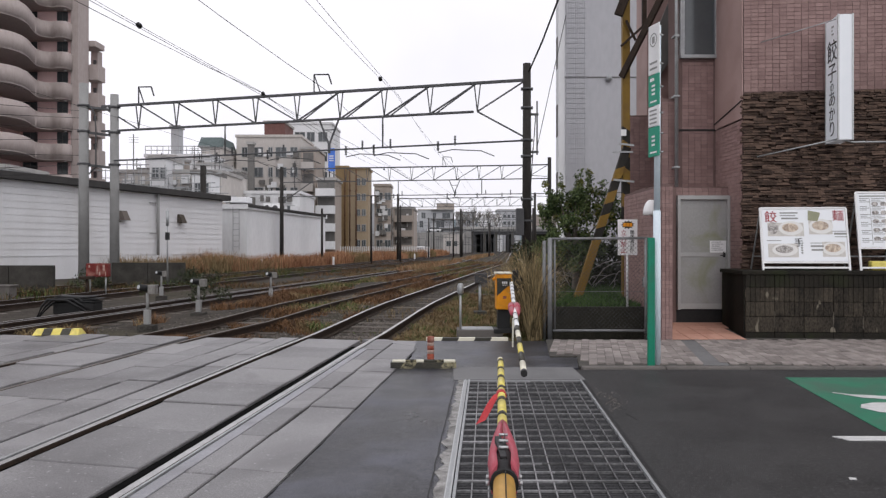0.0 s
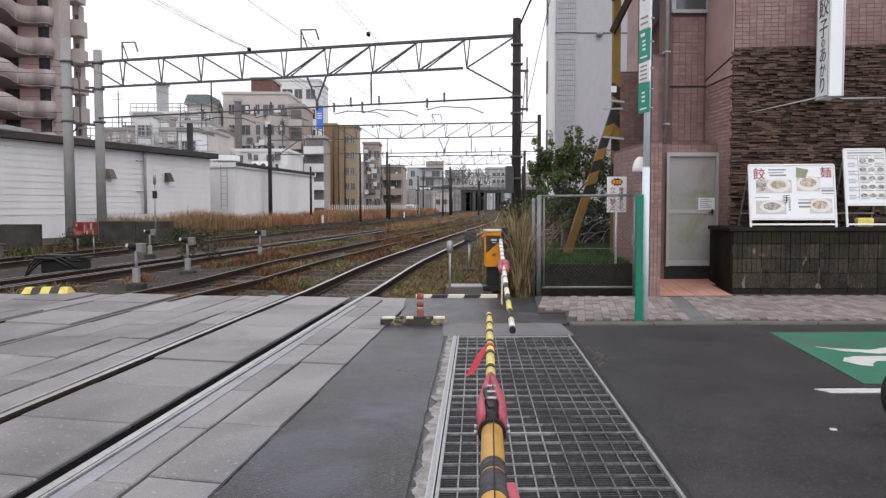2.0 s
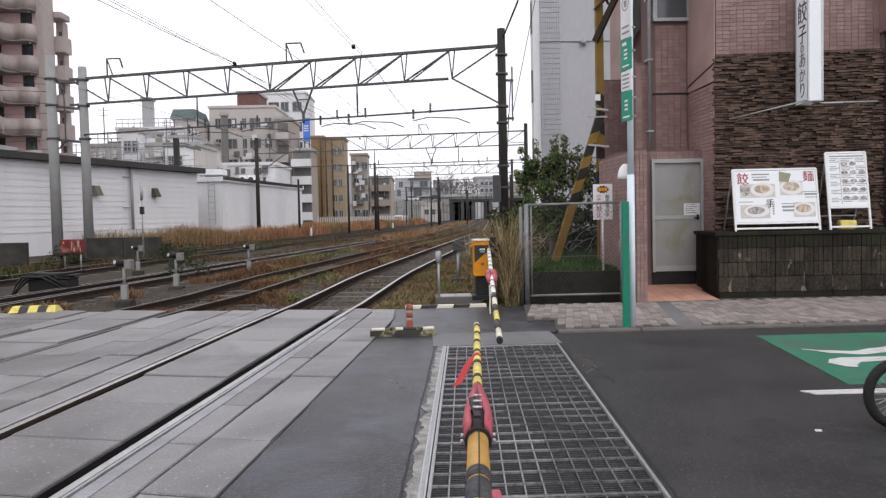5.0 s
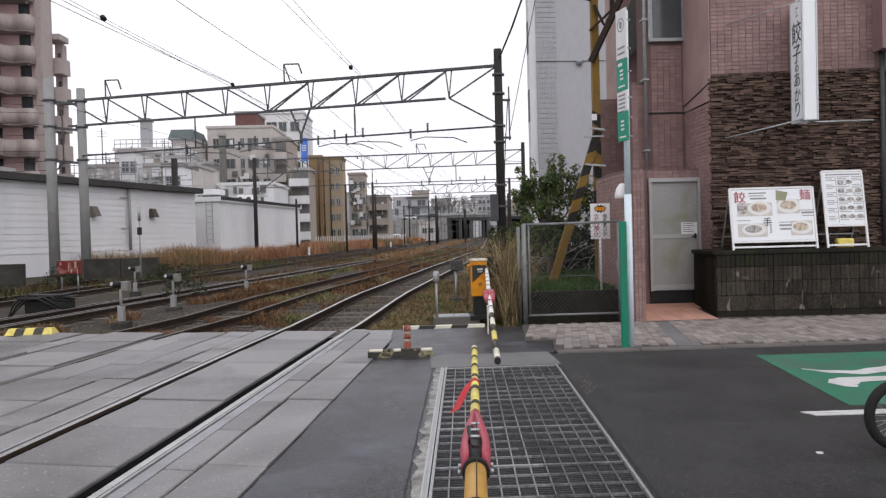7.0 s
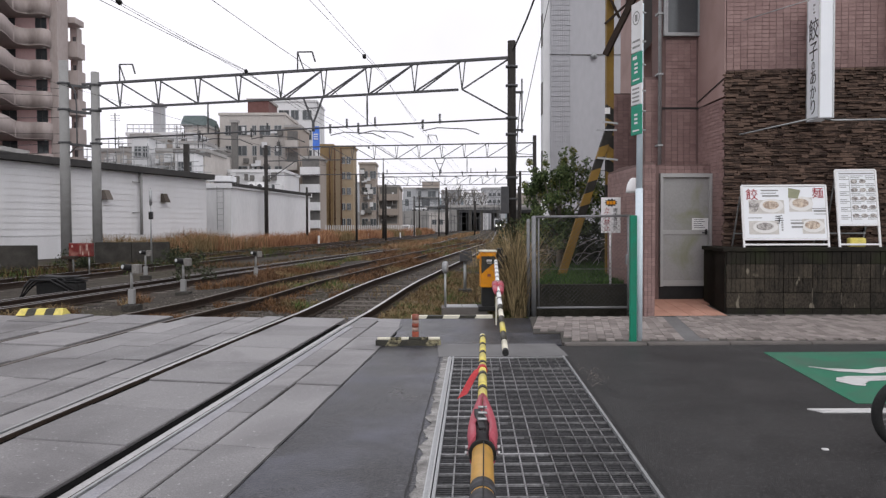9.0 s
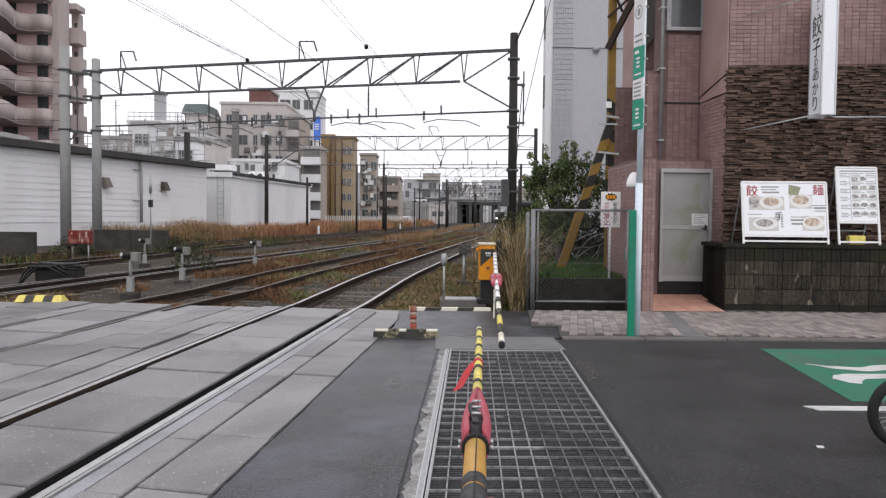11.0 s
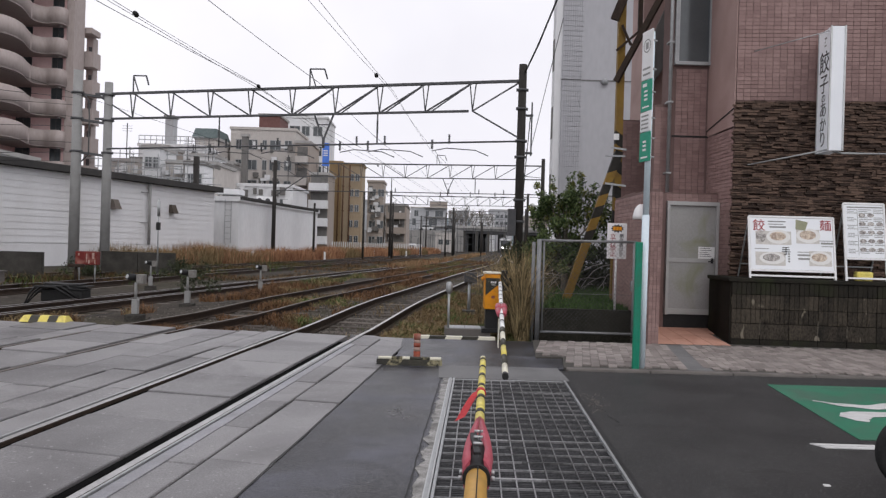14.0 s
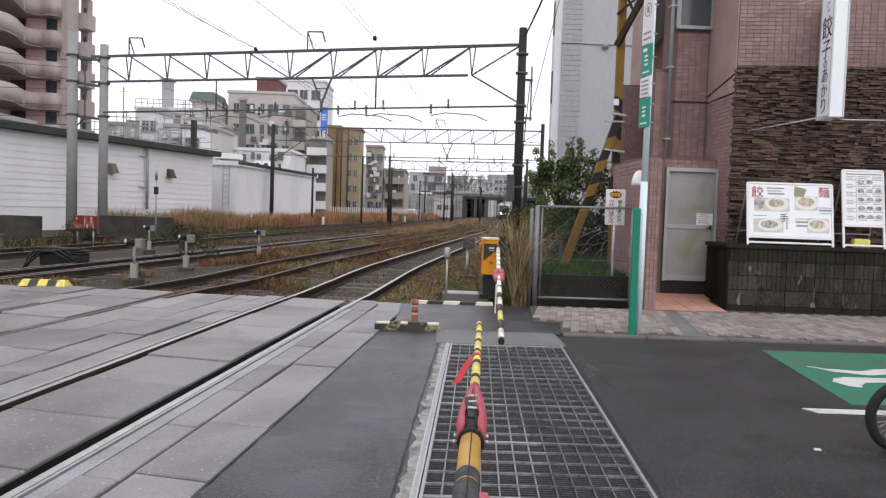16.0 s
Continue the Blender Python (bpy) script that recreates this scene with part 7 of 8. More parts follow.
def build_pink_flats():
    fl = thing("apartment_tower", "pinkish grey apartment tower with wavy solid balconies", "building", pose(0.72, 0, 0))
    bm = bmn()
    prism(bm, [(-52, 64.6), (-40.1, 65.0), (-39.6, 70.6), (-34.7, 70.6), (-34.7, 71.2), (-52, 71.2)], -0.2, 36)
    part("wall", bm, M["apt_pinker"], fl, "pink recessed wall")
    bm = bmn()
    box(bm, -34.75, -34.05, 70.3, 72.4, -0.2, 36, bev=0.03)
    part("stair_tower", bm, M["apt_pink"], fl, "plain grey-pink end wall")
    ctl = [(-52, 60.5), (-40.5, 60.0), (-37.6, 61.0), (-36.0, 62.6), (-35.8, 64.6), (-36.5, 67.1), (-36.8, 68.6), (-36.2, 69.35), (-35.5, 69.2), (-34.9, 69.2), (-34.62, 69.55), (-34.58, 70.28)]
    pts = []
    for i in range(len(ctl) - 1):
        p0, p1, p2, p3 = (Vector(ctl[min(max(i + k, 0), len(ctl) - 1)]) for k in (-1, 0, 1, 2))
        for q in range(4):
            t = q / 4
            pts.append(tuple(0.5 * (2 * p1 + (p2 - p0) * t + (2 * p0 - 5 * p1 + 4 * p2 - p3) * t * t + (3 * p1 - p0 - 3 * p2 + p3) * t ** 3)))
    pts.append(ctl[-1])
    inner = [(x - 0.05, y + 0.2) for x, y in pts]
    n = len(pts)
    for k in range(12):
        z = 1.1 + 2.76 * k
        bm = bmn()
        ring = [[bm.verts.new((x, y, z0)) for x, y in pl] for pl, z0 in ((pts, z), (pts, z + 1.42), (inner, z + 1.42), (inner, z))]
        for i in range(n - 1):
            for j in range(4):
                bm.faces.new((ring[j][i], ring[j][i + 1], ring[(j + 1) % 4][i + 1], ring[(j + 1) % 4][i])).smooth = j in (0, 2)
        part("balcony", bm, M["apt_pink"], fl, "curved solid balcony front")
        bm = bmn()
        prism(bm, pts + [(-34.7, 70.65), (-39.7, 70.65), (-40.2, 65.1), (-52, 64.8)], z - 0.06, z + 0.1)
        part("balcony_floor", bm, M["apt_pink"], fl)
        for xa, xb in ((-36.05, -35.2), (-39.2, -38.0)):
            bm = bmn()
            for q in ((xa - 0.06, xa, z + 0.1, z + 2.66), (xb, xb + 0.06, z + 0.1, z + 2.66), (xa, xb, z + 2.6, z + 2.66), ((xa + xb) / 2 - 0.03, (xa + xb) / 2 + 0.03, z + 0.1, z + 2.6)):
                box(bm, q[0], q[1], 70.52, 70.6, q[2], q[3])
            wf = part("window", bm, M["galv_dark"], fl)
            bm = bmn()
            box(bm, xa, xb, 70.57, 70.59, z + 0.1, z + 2.6)
            part("pane", bm, M["glass"], wf)
        bm = bmn()
        lathe(bm, [(0.12, -0.05), (0.14, 0.0), (0.06, 0.03)], 10, pose(-35.1, 70.0, z - 0.10))
        part("lamp", bm, M["white"], fl)
    # lower wing with boxed balconies beside the end wall
    bm = bmn()
    box(bm, -34.6, -33.95, 74.0, 75.0, -0.2, 20.4)
    part("wing", bm, M["apt_pink"], fl)
    bm = bmn()
    box(bm, -34.9, -33.45, 72.5, 74.4, 20.4, 20.95, bev=0.03)
    part("wing_roof", bm, M["apt_pink"], fl, "flat projecting roof slab")
    for k in range(7):
        z = 1.2 + 2.68 * k
        bm = bmn()
        box(bm, -34.9, -33.30, 72.6, 72.95, z, z + 1.45, bev=0.03)
        box(bm, -33.45, -33.30, 72.95, 74.2, z, z + 1.45)
        box(bm, -34.6, -33.53, 72.95, 74.2, z, z + 0.15)
        part("balcony", bm, M["apt_pink"], fl)
        bm = bmn()
        box(bm, -34.35, -34.05, 73.96, 74.02, z + 0.15, z + 2.2)
        part("pane", bm, M["glass"], fl)


build_pink_flats()


def grid(z0, n, dz, h, cols):
    return [(z0 + dz * i, h, cols) for i in range(n)]


def build_town():
    # second white shed and the step to it
    block("white_shed", "lower white shed with a dark toothed roof edge", -14.3, 4.9, 56, 8, 4.25, "apt_white", turn=81.6, roof="apt_white")
    edge = thing("roof_edge", "row of dark roof tile ends along the shed", "roof edge")
    bm = bmn()
    box(bm, -0.12, 0.12, -0.09, 0.09, 0, 0.26, bev=0.03)
    me = mesh_of(bm, "tile_end", M["roof_dark"])
    way = Vector((math.cos(radians(81.6)), math.sin(radians(81.6)), 0))
    for i in range(58):
        q = Vector((-14.2, 55.95, 4.60)) + way * (0.33 * i)
        piece("tile_end", me, edge, pose(q.x, q.y, q.z - 0.24))
    block("house", "white house with several small windows behind the shed", -23.8, -16.4, 88, 10, 7.6, "apt_white", [(5.2, 1.0, [(3.2, 0.8), (4.6, 0.5), (6.0, 0.8)])], roof="apt_white")
    # grey flats
    block("apartment_block", "grey concrete apartment block with window rows", -28.2, -19.4, 105, 10, 16.5, "apt_grey",
          grid(5.6, 4, 2.75, 1.25, [(0.8, 0.7), (2.3, 1.3), (4.4, 0.5), (5.4, 1.4), (7.4, 0.9)]), roof="apt_grey")
    block("apartment_block", "grey apartment wing with open balconies", -19.3, -17.3, 104.5, 8, 14.8, "apt_brown", band=("apt_grey", [3.2, 6.1, 9.0, 11.9], 0.2, 1.8))
    block("apartment_block", "lower side wing of the grey flats with a stair tower", -30.0, -28.2, 106, 8, 14.6, "apt_grey", grid(6.5, 3, 2.8, 1.2, [(0.4, 0.9)]), roof="apt_grey")
    block("roof_house", "dark red roof house on top of the grey flats", -25.1, -22.2, 108, 6, 18.9, "maroon", base=16.6)
    block("hospital_block", "tall white block with windows and a blue sign", -25.6, -18.5, 128, 10, 22.0, "apt_white", grid(9.2, 4, 3.3, 1.5, [(1.0, 1.6), (3.0, 1.2), (4.9, 1.4)]), roof="apt_white")
    bs = thing("blue_sign", "tall vertical blue rooftop sign with white marks", "sign", pose(-14.55, 100.5, 10.5))
    bm = bmn()
    box(bm, -0.42, 0.42, -0.2, 0.2, 0.9, 3.9)
    panel = part("sign_panel", bm, M["blue_sign"], bs)
    bm = bmn()
    for k in range(3):
        box(bm, -0.28, 0.28, -0.25, -0.21, 2.2 + 0.3 * k, 2.35 + 0.3 * k)
    part("marks", bm, M["apt_white"], panel)
    bm = bmn()
    for x in (-0.3, 0.3):
        rod(bm, (x, 0, 0), (x, 0, 0.9), 0.08)
    part("leg", bm, M["galv_dark"], bs)
    # stacked balconies between, and the tan block
    block("apartment_block", "narrow white flats with stacked balconies", -16.4, -14.0, 100, 6, 10.2, "apt_brown", band=("apt_white", [1.2, 3.5, 5.8, 8.0], 0.0, 2.4))
    block("tan_building", "tan tiled office building with small windows", -15.4, -13.6, 110, 6, 12.8, "apt_tan", roof="apt_tan")
    block("tan_building", "lighter tan wing with pairs of windows", -13.6, -10.7, 110.2, 5, 12.6, "apt_tanlight", grid(1.6, 5, 2.2, 0.9, [(1.2, 0.5), (2.0, 0.5)]), roof="apt_tan")
    block("apartment_block", "brown flats stepping back beside the tracks", -10.9, -8.4, 122, 6, 11.2, "apt_brown", grid(1.5, 4, 2.5, 1.1, [(0.4, 0.9), (1.7, 0.9)]), roof="apt_brown")
    block("apartment_block", "low brown flats with balconies beside the tracks", -8.2, -4.8, 126, 16, 7.8, "apt_brown", band=("apt_brown", [0.8, 3.2, 5.6], 0.2, 3.2))
    # rooftops at the left behind the long shed
    block("house", "grey house with rooftop railings and pipes", -33.0, -22.5, 78, 8, 9.0, "apt_grey", grid(6.4, 1, 3, 1.1, [(1.0, 0.9), (3.0, 0.9), (5.0, 0.9), (7.2, 0.9)]))
    block("house", "pale house with terraces", -36.0, -28.2, 93, 6, 12.4, "apt_white", grid(9.0, 1, 3, 1.2, [(0.6, 1.2), (2.6, 1.2)]), roof="apt_white")
    block("house", "grey-green house front with bay balconies", -31.4, -28.6, 100, 7, 14.3, "apt_grey", band=("roof_green", [5.2, 7.6, 10.0], 0.2, 2.4))
    hr = thing("gable_roof", "green pitched roof on a house", "roof", pose(-31.8, 99.6, 14.5))
    bm = bmn()
    v = [bm.verts.new(q) for q in ((0, 0, 0), (3.3, 0, 0), (3.3, 7, 0), (0, 7, 0), (0.3, 0.6, 1.3), (3.0, 0.6, 1.3), (3.0, 6, 1.3), (0.3, 6, 1.3))]
    for q in ((0, 1, 5, 4), (1, 2, 6, 5), (2, 3, 7, 6), (3, 0, 4, 7), (4, 5, 6, 7), (3, 2, 1, 0)):
        bm.faces.new([v[i] for i in q])
    part("slope", bm, M["roof_green"], hr)
    rng = random.Random(11)
    bm = bmn()
    for x0, x1, y, z in ((-33, -22.5, 78, 9.35), (-36, -28.2, 93, 12.7)):
        for i in range(12):
            x = x0 + (x1 - x0) * i / 11
            rod(bm, (x, y, z), (x, y, z + 1.0), 0.04, None, 5)
        for zz in (0.5, 1.0):
            rod(bm, (x0, y, z + zz), (x1, y, z + zz), 0.05, None, 5)
    one("roof_railing", bm, M["galv"], "metal railings round the flat roofs", "railing", kind="stuff")
    bm = bmn()
    for _ in range(16):
        x, y = rng.uniform(-36, -20), rng.uniform(76, 104)
        h = rng.uniform(2.0, 4.5)
        rod(bm, (x, y, 7), (x, y, 9 + h), 0.05, None, 5)
        for k in range(3):
            bar(bm, (x - 0.5, y, 8.2 + h + 0.25 * k), (x + 0.5, y, 8.2 + h + 0.25 * k), 0.03, 0.03)
    one("roof_aerials", bm, M["galv_dark"], "aerials and thin pipes on the roofs", "aerial", kind="stuff")
    block("stair_house", "pale grey stair house on a flat roof", -33.6, -32.6, 95, 1.5, 16.2, "far_grey", base=12.6)
    for x, y in ((-38.5, 60), (-36.0, 58)):
        block("house", "white low house behind the shed", x, x + 3, y, 6, 7.4, "apt_white", [(4.8, 0.9, [(0.5, 0.7), (1.7, 0.7)])])
    bm = bmn()
    box(bm, -20.85, -20.45, 66, 66.5, -0.2, 8.5, bev=0.03)
    one("chimney", bm, M["mast_dark"], "dark square chimney stack beside the shed", "chimney")
    block("chimney", "tall dark stack beside the grey flats", -24.9, -24.2, 98, 0.8, 14.6, "apt_dark")
    # far end of the valley: overpass, low buildings, hills
    ov = thing("overpass", "grey concrete road overpass far down the tracks", "bridge")
    bm = bmn()
    box(bm, 5.5, 60, 232, 254, 6.3, 7.0)
    part("deck", bm, M["pole_concrete"], ov)
    bm = bmn()
    box(bm, 5.5, 60, 231.5, 232.1, 6.95, 7.75, bev=0.05)
    part("parapet", bm, M["concrete"], ov, "pale concrete parapet")
    for k in range(9):
        bm = bmn()
        box(bm, 8.6, 60, 232.6 + 2.3 * k, 233.0 + 2.3 * k, 5.5, 6.3)
        part("girder", bm, M["galv_dark"], ov)
    # piers take dark old concrete to deepen the shade under the deck
    for x in (8.2, 12.1, 15.6, 20.6, 26.0, 33):
        bm = bmn()
        box(bm, x, x + 0.9, 232.5, 253, -0.2, 6.3)
        part("pier", bm, M["concrete_old"], ov)
    bm = bmn()
    for i in range(36):
        x = -14 + 2 * i
        rod(bm, (x, 232, 6.4), (x, 232, 8.9), 0.05, None, 5)
    for z in (8.0, 8.9):
        rod(bm, (-14, 232, z), (60, 232, z), 0.05, None, 5)
    part("railing", bm, M["galv_dark"], ov)
    bm = bmn()
    vs = [bm.verts.new(q) for q in ((-22, 225, -0.3), (8.4, 225, -0.3), (8.4, 231, 6.28), (-22, 231, 5.6), (-22, 254, 5.6), (8.4, 254, 6.28), (8.4, 254, -0.3), (-22, 254, -0.3))]
    for q in ((0, 1, 2, 3), (3, 2, 5, 4), (1, 6, 5, 2), (0, 3, 4, 7), (7, 4, 5, 6)):
        bm.faces.new([vs[i] for i in q])
    part("embankment", bm, M["apt_dark"], ov, "dark sloping embankment")
    for x, c in ((-13.0, "apt_white"), (-5.0, "apt_white"), (2.5, "galv_dark")):
        car = thing("car", "white car on the overpass" if c == "apt_white" else "grey car on the overpass", "car", pose(x, 233.5, 6.0 + 0.036 * (x + 5)))
        bm = bmn()
        box(bm, 0, 4.4, -0.8, 0.8, 0.35, 1.0, bev=0.15)
        part("body", bm, M[c], car)
        bm = bmn()
        box(bm, 0.9, 3.8, -0.72, 0.72, 1.0, 1.55, bev=0.2)
        part("cabin", bm, M["glass"], car)
        for wx in (0.9, 3.5):
            bm = bmn()
            rod(bm, (wx, -0.82, 0.33), (wx, 0.82, 0.33), 0.33, None, 12)
            part("wheel", bm, M["rubber"], car)
    # dark walls added to fill the shaded openings under the deck
    block("abutment", "dark wall with the overpass's shade put into its colour", 8.7, 15.6, 251, 3, 6.2, "shade_wall", roof="shade_wall")
    block("abutment", "dark wall with the overpass's shade put into its colour", 26.2, 60, 251, 3, 6.2, "shade_wall", roof="shade_wall")
    block("low_office", "low white lineside building with a flat roof", 0.1, 5.0, 190, 6, 4.6, "apt_grey", [(1.8, 1.2, [(0.8, 1.0), (2.4, 1.0)])])
    block("low_office", "small white shed with a van beside the far tracks", -13.5, -8.8, 168, 8, 3.6, "apt_white", [(1.2, 1.0, [(0.6, 1.0), (2.6, 1.0)])])
    fo = block("far_office", "pale grey office block with dark window gaps behind the overpass", -8.4, 3.7, 258, 10, 14.0, "far_grey",
               [(8.2, 2.2, [(0.6, 1.1), (6.2, 2.6)]), (11.2, 1.9, [(1.2, 1.3), (5.0, 1.0), (8.2, 2.6)]), (5.6, 1.6, [(3.0, 0.9), (7.4, 1.1)])], roof="apt_grey")
    for z in (7.7, 10.8, 13.9):
        bm = bmn()
        box(bm, 4.4, 12.0, -1.3, 0.0, z, z + 0.25)
        part("gallery", bm, M["apt_dark"], fo, "dark outside gallery")
    rb = random.Random(77)
    for x, y, h in ((6.0, 262, 8.2), (8.6, 266, 7.4), (10.2, 260, 8.6), (12.8, 264, 7.0), (15.4, 262, 8.0), (18.6, 266, 6.6), (-14.0, 262, 9.0)):
        tree = thing("bare_tree", "leafless tree with thin grey twigs beyond the overpass", "tree", pose(x, y, 6.9), group="bare trees")
        bm = bmn()
        rod(bm, (0, 0, -7.1), (0, 0, h * 0.35), 0.22, 0.14, 6)
        part("trunk", bm, M["bark"], tree)
        bm = bmn()
        todo = [(Vector((0, 0, h * (0.1 + 0.05 * k))), Vector((rb.uniform(-0.7, 0.7), rb.uniform(-0.3, 0.3), rb.uniform(0.7, 1.2))), h * 0.34, 0.10) for k in range(6)]
        while todo:
            p, d, ln, r = todo.pop()
            q = p + d.normalized() * ln
            rod(bm, p, q, r, r * 0.6, 4)
            if ln > 0.75:
                for _ in range(3):
                    todo.append((p.lerp(q, rb.uniform(0.5, 1.0)), d.normalized() + Vector((rb.uniform(-0.7, 0.7), rb.uniform(-0.4, 0.4), rb.uniform(-0.1, 0.5))), ln * rb.uniform(0.55, 0.72), r * 0.6))
        part("crown", bm, M["bark"], tree, "bare crown of thin twigs")
    # low flat roof with cooling units behind the second shed
    block("house", "low white flat-roofed annexe behind the shed", -20.9, -14.2, 74, 7, 4.4, "apt_white", [(3.2, 0.7, [(4.8, 0.6)])], roof="apt_white")
    for x in (-17.3, -16.5):
        ac = thing("cooling_unit", "white outdoor cooling unit on the flat roof", "cooling unit", pose(x, 74.2, 4.75), group="roof cooling units")
        bm = bmn()
        box(bm, 0, 0.68, 0, 0.35, 0, 0.95, bev=0.02)
        part("casing", bm, M["white"], ac)
        bm = bmn()
        lathe(bm, [(0.24, -0.02), (0.24, 0.02)], 14, pose(0.30, -0.005, 0.55, 90, 0, 0))
        part("fan_grille", bm, M["galv_dark"], ac)
    cn = thing("canopy", "pale flat canopy on posts behind the sheds", "canopy", pose(-20.9, 73.0, 4.75))
    bm = bmn()
    box(bm, 0, 2.3, 0, 2.0, 1.0, 1.5, bev=0.03)
    part("roof", bm, M["apt_white"], cn)
    for x in (0.06, 2.24):
        bm = bmn()
        box(bm, x - 0.05, x + 0.05, 1.0, 1.1, 0.0, 1.0)
        part("post", bm, M["galv"], cn)
    # dark board stands in for the shaded recess under the canopy
    bm = bmn()
    box(bm, 0.2, 2.2, 1.7, 1.9, 0.0, 1.0)
    part("back_wall", bm, M["apt_dark"], cn)
    # brown downpipes on the tan block
    for x in (-14.0, -13.3, -12.4):
        bm = bmn()
        rod(bm, (x, 109.75, 0), (x, 109.75, 12.6), 0.09, None, 8)
        for z in (2.5, 6.0, 9.5):
            box(bm, x - 0.14, x + 0.14, 109.7, 110.0, z, z + 0.12)
        one("downpipe", bm, M["rust"], "brown downpipe on the tan building", "pipe")
    for i, (x, w, y, h, c) in enumerate(((-21, 9, 300, 17, "apt_grey"), (-11, 8, 330, 15, "apt_white"), (-2.5, 7, 310, 19, "apt_brown"), (5.5, 8, 320, 16, "apt_grey"), (14, 9, 300, 14, "apt_white"), (24, 10, 340, 18, "apt_grey"), (35, 12, 300, 14, "apt_brown"), (-34, 11, 260, 16, "apt_white"))):
        block("far_block", "far apartment block with rows of windows, paled for haze", x, x + w, y, 12, h, "far_grey" if i % 2 else c, grid(8.5, max(1, int((h - 9) / 3)), 3.0, 1.4, [(0.8 + 1.9 * j, 1.1) for j in range(int(w / 2) - 1)]))
    for i, (x, y, w, h, c) in enumerate(((-27.5, 86, 2.6, 10.6, "apt_white"), (-24.6, 84, 1.8, 9.4, "apt_grey"), (-31.5, 84, 2.2, 11.2, "apt_brown"), (-34.8, 88, 3.0, 10.2, "apt_white"), (-29.0, 76, 1.6, 10.2, "apt_white"),
                                             (-24.5, 75, 1.86, 8.6, "apt_white"), (-27.2, 97, 1.6, 11.0, "apt_grey"))):
        block("house", "small cluttered house with pale walls and windows", x, x + w, y, 5, h, c, [(h - 1.9, 1.0, [(0.3, 0.6), (1.1, 0.5)]), (h - 4.2, 1.0, [(0.3, 0.6), (1.1, 0.5)])], roof="apt_dark" if i % 2 else "concrete")
    rg = random.Random(21)
    # random boxes added as clutter, the dark ones imitate shaded openings
    for nm, mt, lb in (("wall_units", "apt_white", "small pale air-conditioning units and boxes on far walls"), ("dark_openings", "apt_dark", "small dark boxes for shaded openings and shutters on far walls")):
        bm = bmn()
        for (x0, x1, y, za, zb, cnt) in ((-33, -22.5, 77.9, 5.5, 8.8, 26), (-36, -28.4, 92.9, 8, 12, 18), (-26.2, -19.5, 104.9, 5, 15, 16), (-29.8, -26.6, 105.9, 6, 15, 10), (-23.8, -16.4, 87.9, 4.5, 7.4, 10),
                                         (-10.9, -8.5, 121.9, 1, 11, 12), (-8.2, -4.8, 125.9, 1, 7.5, 10), (-19.6, -18.1, 74.9, 4.5, 6.4, 4)):
            for _ in range(cnt):
                x, z = rg.uniform(x0, x1 - 0.8), rg.uniform(za, zb - 0.6)
                box(bm, x, x + rg.uniform(0.3, 0.9), y - rg.uniform(0.1, 0.4), y + 0.02, z, z + rg.uniform(0.3, 0.9))
        one(nm, bm, M[mt], lb, "fittings", kind="stuff")
    bm = bmn()
    for _ in range(130):
        x, y, z = rg.uniform(-34, -22.5), rg.uniform(72, 77), rg.uniform(5.6, 8.9)
        l = rg.uniform(0.6, 3.0)
        if rg.random() < 0.6:
            bar(bm, (x, y, z), (x + l, y, z + rg.uniform(-0.1, 0.1)), 0.06, 0.07)
        else:
            bar(bm, (x, y, 5.0), (x, y, z + 0.6), 0.06, 0.06)
    one("yard_pipework", bm, M["galv"], "tangle of thin pipes, racks and poles behind the shed", "pipework", kind="stuff")
    bm = bmn()
    for _ in range(90):
        y = rg.uniform(150, 228)
        x = rg.uniform(-0.06, 0.125) * y
        h = rg.uniform(2.5, 8.5)
        bar(bm, (x, y, -0.2), (x, y, h), 0.10, 0.10)
        if rg.random() < 0.5:
            bar(bm, (x - 1.5, y, h - 0.6), (x + 1.5, y, h - 0.6), 0.08, 0.08)
    one("far_poles", bm, M["truss"], "thicket of thin poles and arms down the far tracks", "poles", kind="stuff")
    # white fence line along the far yard
    bm = bmn()
    for i in range(60):
        box(bm, -17 + 0.25 * i, -16.88 + 0.25 * i, 100 + 0.4 * i, 100.05 + 0.4 * i, -0.2, 1.6)
    one("white_fence", bm, M["apt_white"], "white picket fence along the far yard", "fence", kind="stuff")
    ld = thing("ladder", "thin grey ladder on the pale shed end", "ladder", pose(-15.3, 56.0, 0.0))
    for x in (0, 0.45):
        bm = bmn()
        rod(bm, (x, 0, 1.2), (x, 0, 4.4), 0.022, None, 6)
        part("stile", bm, M["galv"], ld)
    for k in range(7):
        bm = bmn()
        rod(bm, (0, 0, 1.5 + 0.42 * k), (0.45, 0, 1.5 + 0.42 * k), 0.018, None, 5)
        part("rung", bm, M["galv"], ld)
    vn = thing("van", "white van parked beside the far yard", "van", pose(-7.6, 148, -0.2, 0, 0, 12))
    bm = bmn()
    box(bm, 0, 4.2, 0, 1.7, 0.3, 1.9, bev=0.2)
    part("body", bm, M["apt_white"], vn)
    bm = bmn()
    box(bm, 0.3, 3.9, -0.03, 0.0, 1.15, 1.65, bev=0.01)
    part("window", bm, M["glass"], vn)
    for x in (0.8, 3.3):
        bm = bmn()
        rod(bm, (x, -0.02, 0.3), (x, 1.72, 0.3), 0.3, None, 12)
        part("wheel", bm, M["rubber"], vn)
    bm = bmn()
    box(bm, -0.08, 0.08, -0.06, 0.06, 0, 0.85, bev=0.01)
    mk = one("marker_stake", bm, M["white"], "short white stake among the far weeds", "stake", pose(-7.2, 92, -0.2))
